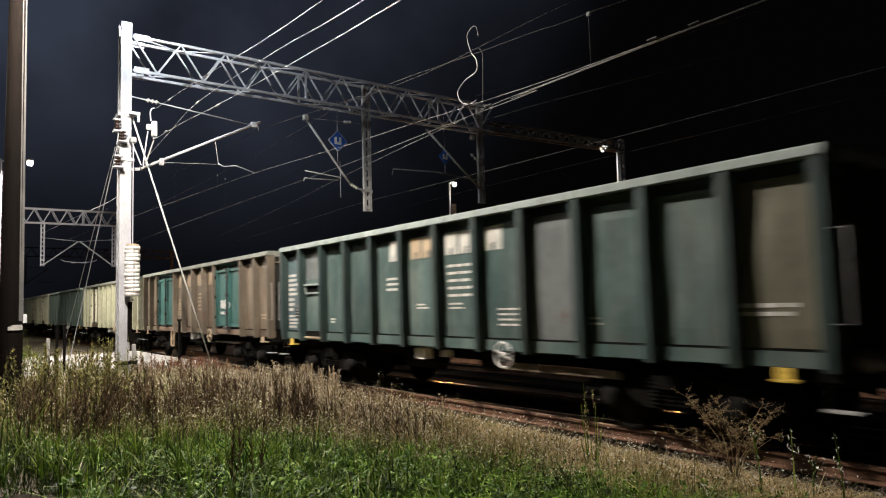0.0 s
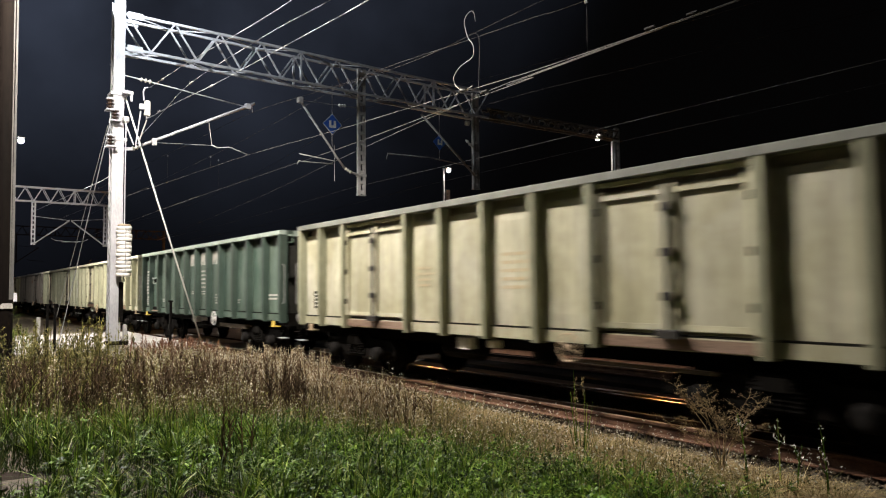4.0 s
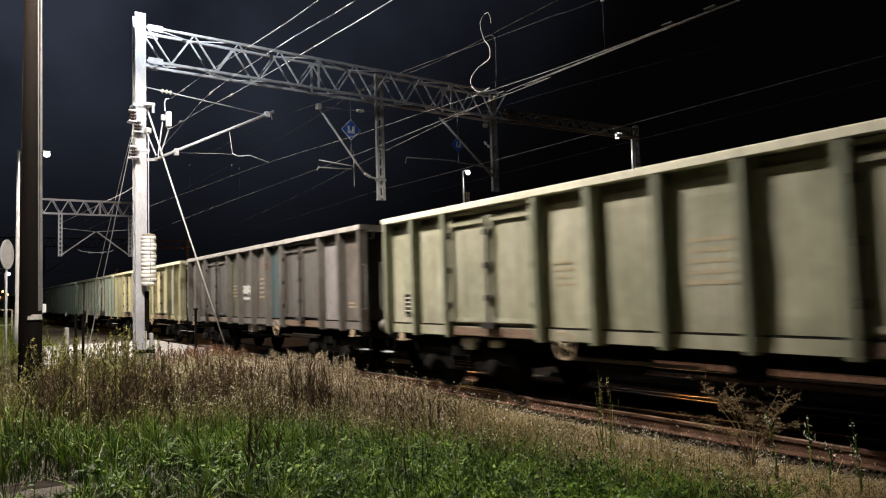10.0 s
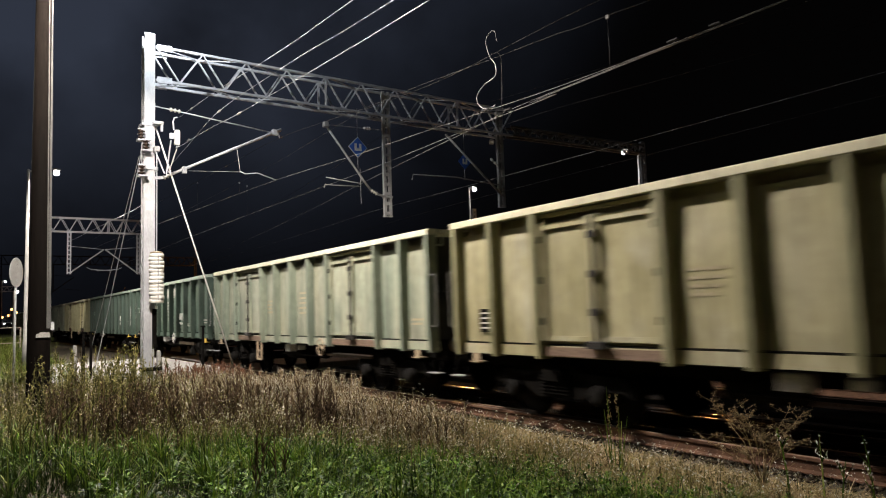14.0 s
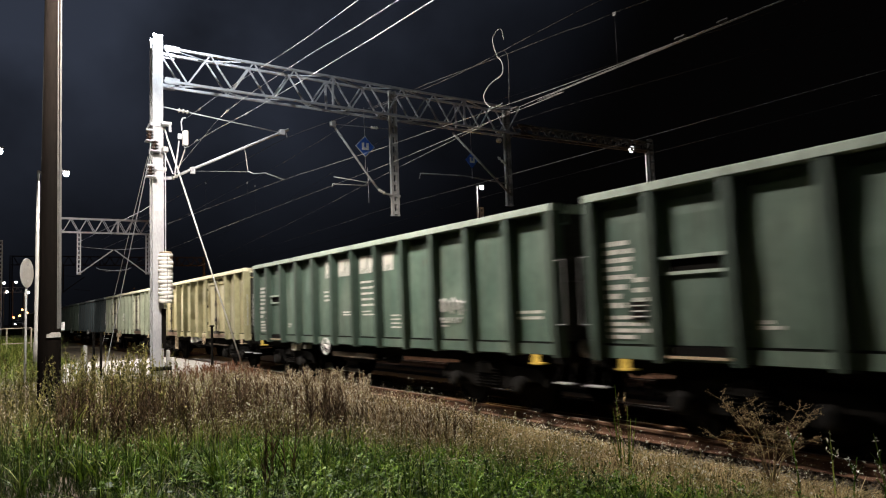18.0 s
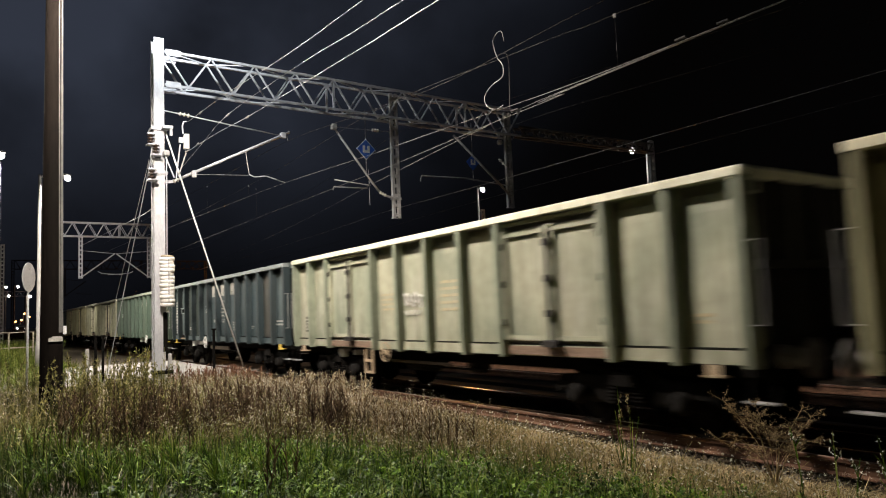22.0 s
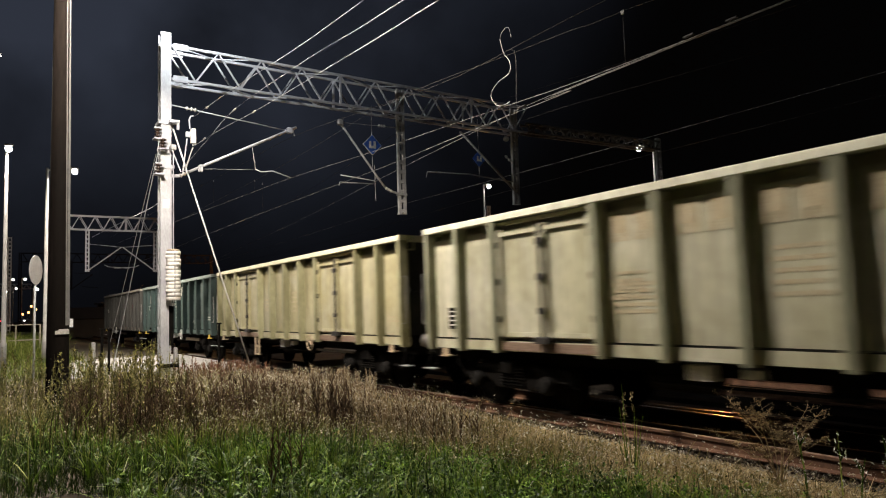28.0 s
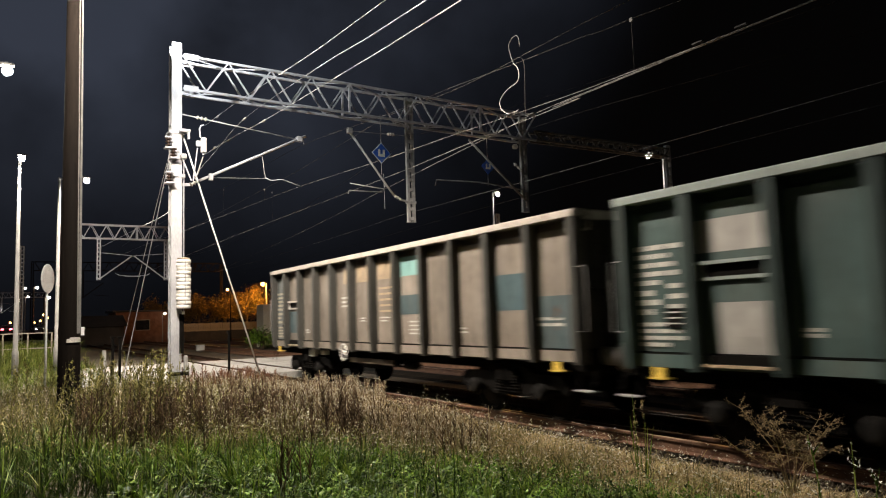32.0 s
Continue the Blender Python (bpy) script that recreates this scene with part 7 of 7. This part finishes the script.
# tall weeds: branching stems with small leaves, past counting, so joined kind by kind
def tall_weeds(places, name, stem, leaf, label, h0, h1, seed, leaf_n=40, leaf_size=0.02, branches=5):
    rg = np.random.default_rng(seed)
    b, lv = Mesh(), []
    for x, y in places:
        at = np.array([x, y, ground_z(x, y) - 0.01])
        h = rg.uniform(h0, h1)
        pts = []
        lean = rg.normal(0, 0.08, 2)
        line = lambda t: at + np.array([lean[0] * t * t * h, lean[1] * t * t * h, h * t])
        b.tube([tuple(line(t)) for t in (0, 0.35, 0.7, 1.0)], [0.009, 0.008, 0.006, 0.003], 4)
        for _ in range(branches):
            t = rg.uniform(0.25, 0.9)
            a = rg.uniform(0, 6.28)
            p = line(t)
            e = p + np.array([math.cos(a), math.sin(a), 1.6]) * rg.uniform(0.06, 0.16) * (1.2 - t)
            b.tube([tuple(p), tuple((p + e) / 2 + np.array([0, 0, 0.01])), tuple(e)], [0.006, 0.005, 0.003], 3)
            pts += [p + (e - p) * k for k in (0.5, 0.75, 1.0)]
        for _ in range(leaf_n):
            c = pts[rg.integers(len(pts))] + rg.normal(0, 0.012, 3) if rg.random() < 0.5 else line(rg.uniform(0.2, 1.0)) + rg.normal(0, 0.014, 3)
            u = rg.normal(0, 1, 3)
            u *= leaf_size * rg.uniform(0.5, 1.2) / np.linalg.norm(u)
            v = np.cross(u, rg.normal(0, 1, 3))
            v *= leaf_size * 0.35 / max(np.linalg.norm(v), 1e-6)
            lv += [c - u, c + v, c + u, c - v]
    tagged(part(name, b, stem), label, "weeds", kind="stuff")
    quads(name + "_leaves", np.array(lv), np.arange(len(lv)).reshape(-1, 4), leaf, label, "weeds")


rg = np.random.default_rng(77)
dark, olive = [], []
clumps = [(2.3, 11.6), (2.9, 11.2), (3.3, 11.0), (3.6, 10.7), (4.4, 9.2), (4.7, 8.8), (1.1, 12.8), (1.5, 12.3), (2.6, 11.9)] * 2 + [(rg.uniform(0.8, 5.0), rg.uniform(8.4, 15.5)) for _ in range(16)]
while len(dark) < 290:
    cx, cy = clumps[rg.integers(len(clumps))]
    x, y = cx + rg.normal(0, 0.28), cy + rg.normal(0, 0.35)
    az = math.degrees(math.atan2(x, y))
    if x > dry_edge(y) - 0.3 and 5 < az < 25.5:
        dark.append((x, y))
tall_weeds(dark, "tall_weed", L_DARKWEED, L_DARKWEED, "tall dark brown dead weed stalk on the verge", 0.50, 1.0, 51, 64, 0.016, 9)
near_dark = [(2.62 + 0.22 * math.sin(i * 2.3), 7.15 + 0.3 * math.cos(i * 1.7)) for i in range(6)]
tall_weeds(near_dark, "tall_weed", L_DARKWEED, L_DARKWEED, "dark brown dead weed stalk rising from the grass", 0.50, 0.80, 56, 34, 0.013, 9)
while len(olive) < 150:
    x, y = rg.uniform(0.0, 3.4), rg.uniform(10.5, 18.5)
    az = math.degrees(math.atan2(x, y))
    if 1 < az < 13.5 and rg.random() < (1.0 if 5.5 < az < 11 else 0.35):
        olive.append((x, y))
tall_weeds(olive, "tall_weed", L_OLIVE, L_OLIVE, "tall olive leafy weed near the dark mast", 0.75, 1.40, 52, 80, 0.024, 8)
edge = []
while len(edge) < 400:
    x, y = rg.uniform(4.6, 6.9), rg.uniform(7.0, 15.5)
    if x > dry_edge(y) and (y > 12.5 or x < 5.3):
        edge.append((x, y))
tall_weeds(edge, "tall_weed", L_DRY, L_SEED, "pale dry weed with fluffy seed heads by the track", 0.42, 0.74, 53, 70, 0.012, 8)
russet = [(rg.uniform(4.6, 6.8), rg.uniform(18.6, 22.6)) for _ in range(120)]
tall_weeds(russet, "tall_weed", L_RUSSET, L_RUSSET, "russet brown low weed beside the crossing panels", 0.30, 0.62, 57, 40, 0.022, 8)
plume = np.array([(5.87 + 0.05 * math.sin(i * 2.4), 5.42 + 0.07 * math.cos(i * 1.9)) for i in range(15)])
pz = np.concatenate([plume, verge_z(plume)[:, None] - 0.01], 1)
tall_by = np.array([0.96 if i == 0 else 0.72 if i in (7, 14) else 0.32 + 0.38 * ((i * 37) % 11) / 11 for i in range(15)])
lean_by = np.array([(0.10 * math.sin(i * 2.4), 0.10 * math.cos(i * 1.9)) for i in range(15)]) * (0.4 + 0.4 * (tall_by < 0.7))[:, None]
strips("grass_plume", pz, tall_by, lean_by, np.full(15, 0.012), L_GRASS, "upright yellow-green grass plume beside the rail", "grass", 5, 0.5, 9, 0.35)
leaves_at(np.concatenate([pz[[0, 7, 14]] + np.array([0, 0, 0.45])] * 5), 8, 0.008, 0.013, -0.05, 0.42, L_STRAW, "grass_plume", "straw seed spikes of the grass plume", "grass", 45, 2.5)
tall_weeds([(6.45, 3.08), (6.52, 3.55), (6.3, 3.75), (6.35, 3.30)], "tall_weed", L_GRASS, L_FLOWER, "green flowering weed beside the rail", 0.40, 0.75, 55, 26, 0.022, 5)


# the brown bush that stands between camera and rail
def bush(x, y, h, spread, seed):
    rg = np.random.default_rng(seed)
    ob = root("bush", (x, y, ground_z(x, y)), "dry brown bush with fine branches beside the rail", "bush")
    lv = Mesh()
    for i in range(16):
        a = 2.4 * i + rg.uniform(-0.3, 0.3)
        far = spread * rg.uniform(0.45, 1.0)
        e = np.array([math.cos(a) * far, math.sin(a) * far, h * rg.uniform(0.50, 1.0)])
        m = e * np.array([0.30, 0.30, 0.55]) + rg.normal(0, 0.02, 3)
        bough = part("branch", Mesh().tube([(0, 0, 0), tuple(m), tuple(e)], [0.006, 0.0042, 0.0018], 5), L_BUSH, ob)
        twig = Mesh()
        for k in range(13):
            t = rg.uniform(0.45, 1.0)
            p = m + (e - m) * (t - 0.3) / 0.7
            b = rg.uniform(0, 6.28)
            q = p + np.array([math.cos(b), math.sin(b), rg.uniform(0.0, 0.7)]) * rg.uniform(0.06, 0.17)
            twig.tube([tuple(p), tuple(q)], [0.0022, 0.0011], 3)
            for _ in range(13):
                c = p + (q - p) * rg.uniform(0.3, 1.1) + rg.normal(0, 0.012, 3)
                u = rg.normal(0, 1, 3)
                u *= 0.011 * rg.uniform(0.5, 1.3) / np.linalg.norm(u)
                v = np.cross(u, rg.normal(0, 1, 3))
                v *= 0.0055 / max(np.linalg.norm(v), 1e-6)
                lv.add([c - u, c + v, c + u, c - v], [(0, 1, 2, 3)])
        part("twig", twig, L_BUSH, bough)
    part("leaves", lv, L_BUSH, ob, "small brown leaves")


bush(6.62, 4.22, 0.90, 0.58, 61)


# ------------------------------------------------------------------ what moves
def motions():
    """The train rolls towards -y, and its wheels turn with it."""
    marks = [0.0] + [2.0 * k for k in range(1, 16)] + [32.0]
    for w, y0 in wagons:
        walk(w, [(t, pose(TX, y0 - distance_run(t), 0)) for t in marks])
    ticks = [k / 15 for k in range(481)]
    turns = {}
    for e in (-0.9, 0.9):
        turns[e] = [(t, pose(0, e, WHEEL_R) @ Matrix.Rotation(distance_run(t) / WHEEL_R, 4, "X")) for t in ticks]
    for ax, e in wheelsets:
        walk(ax, turns[e])


motions()
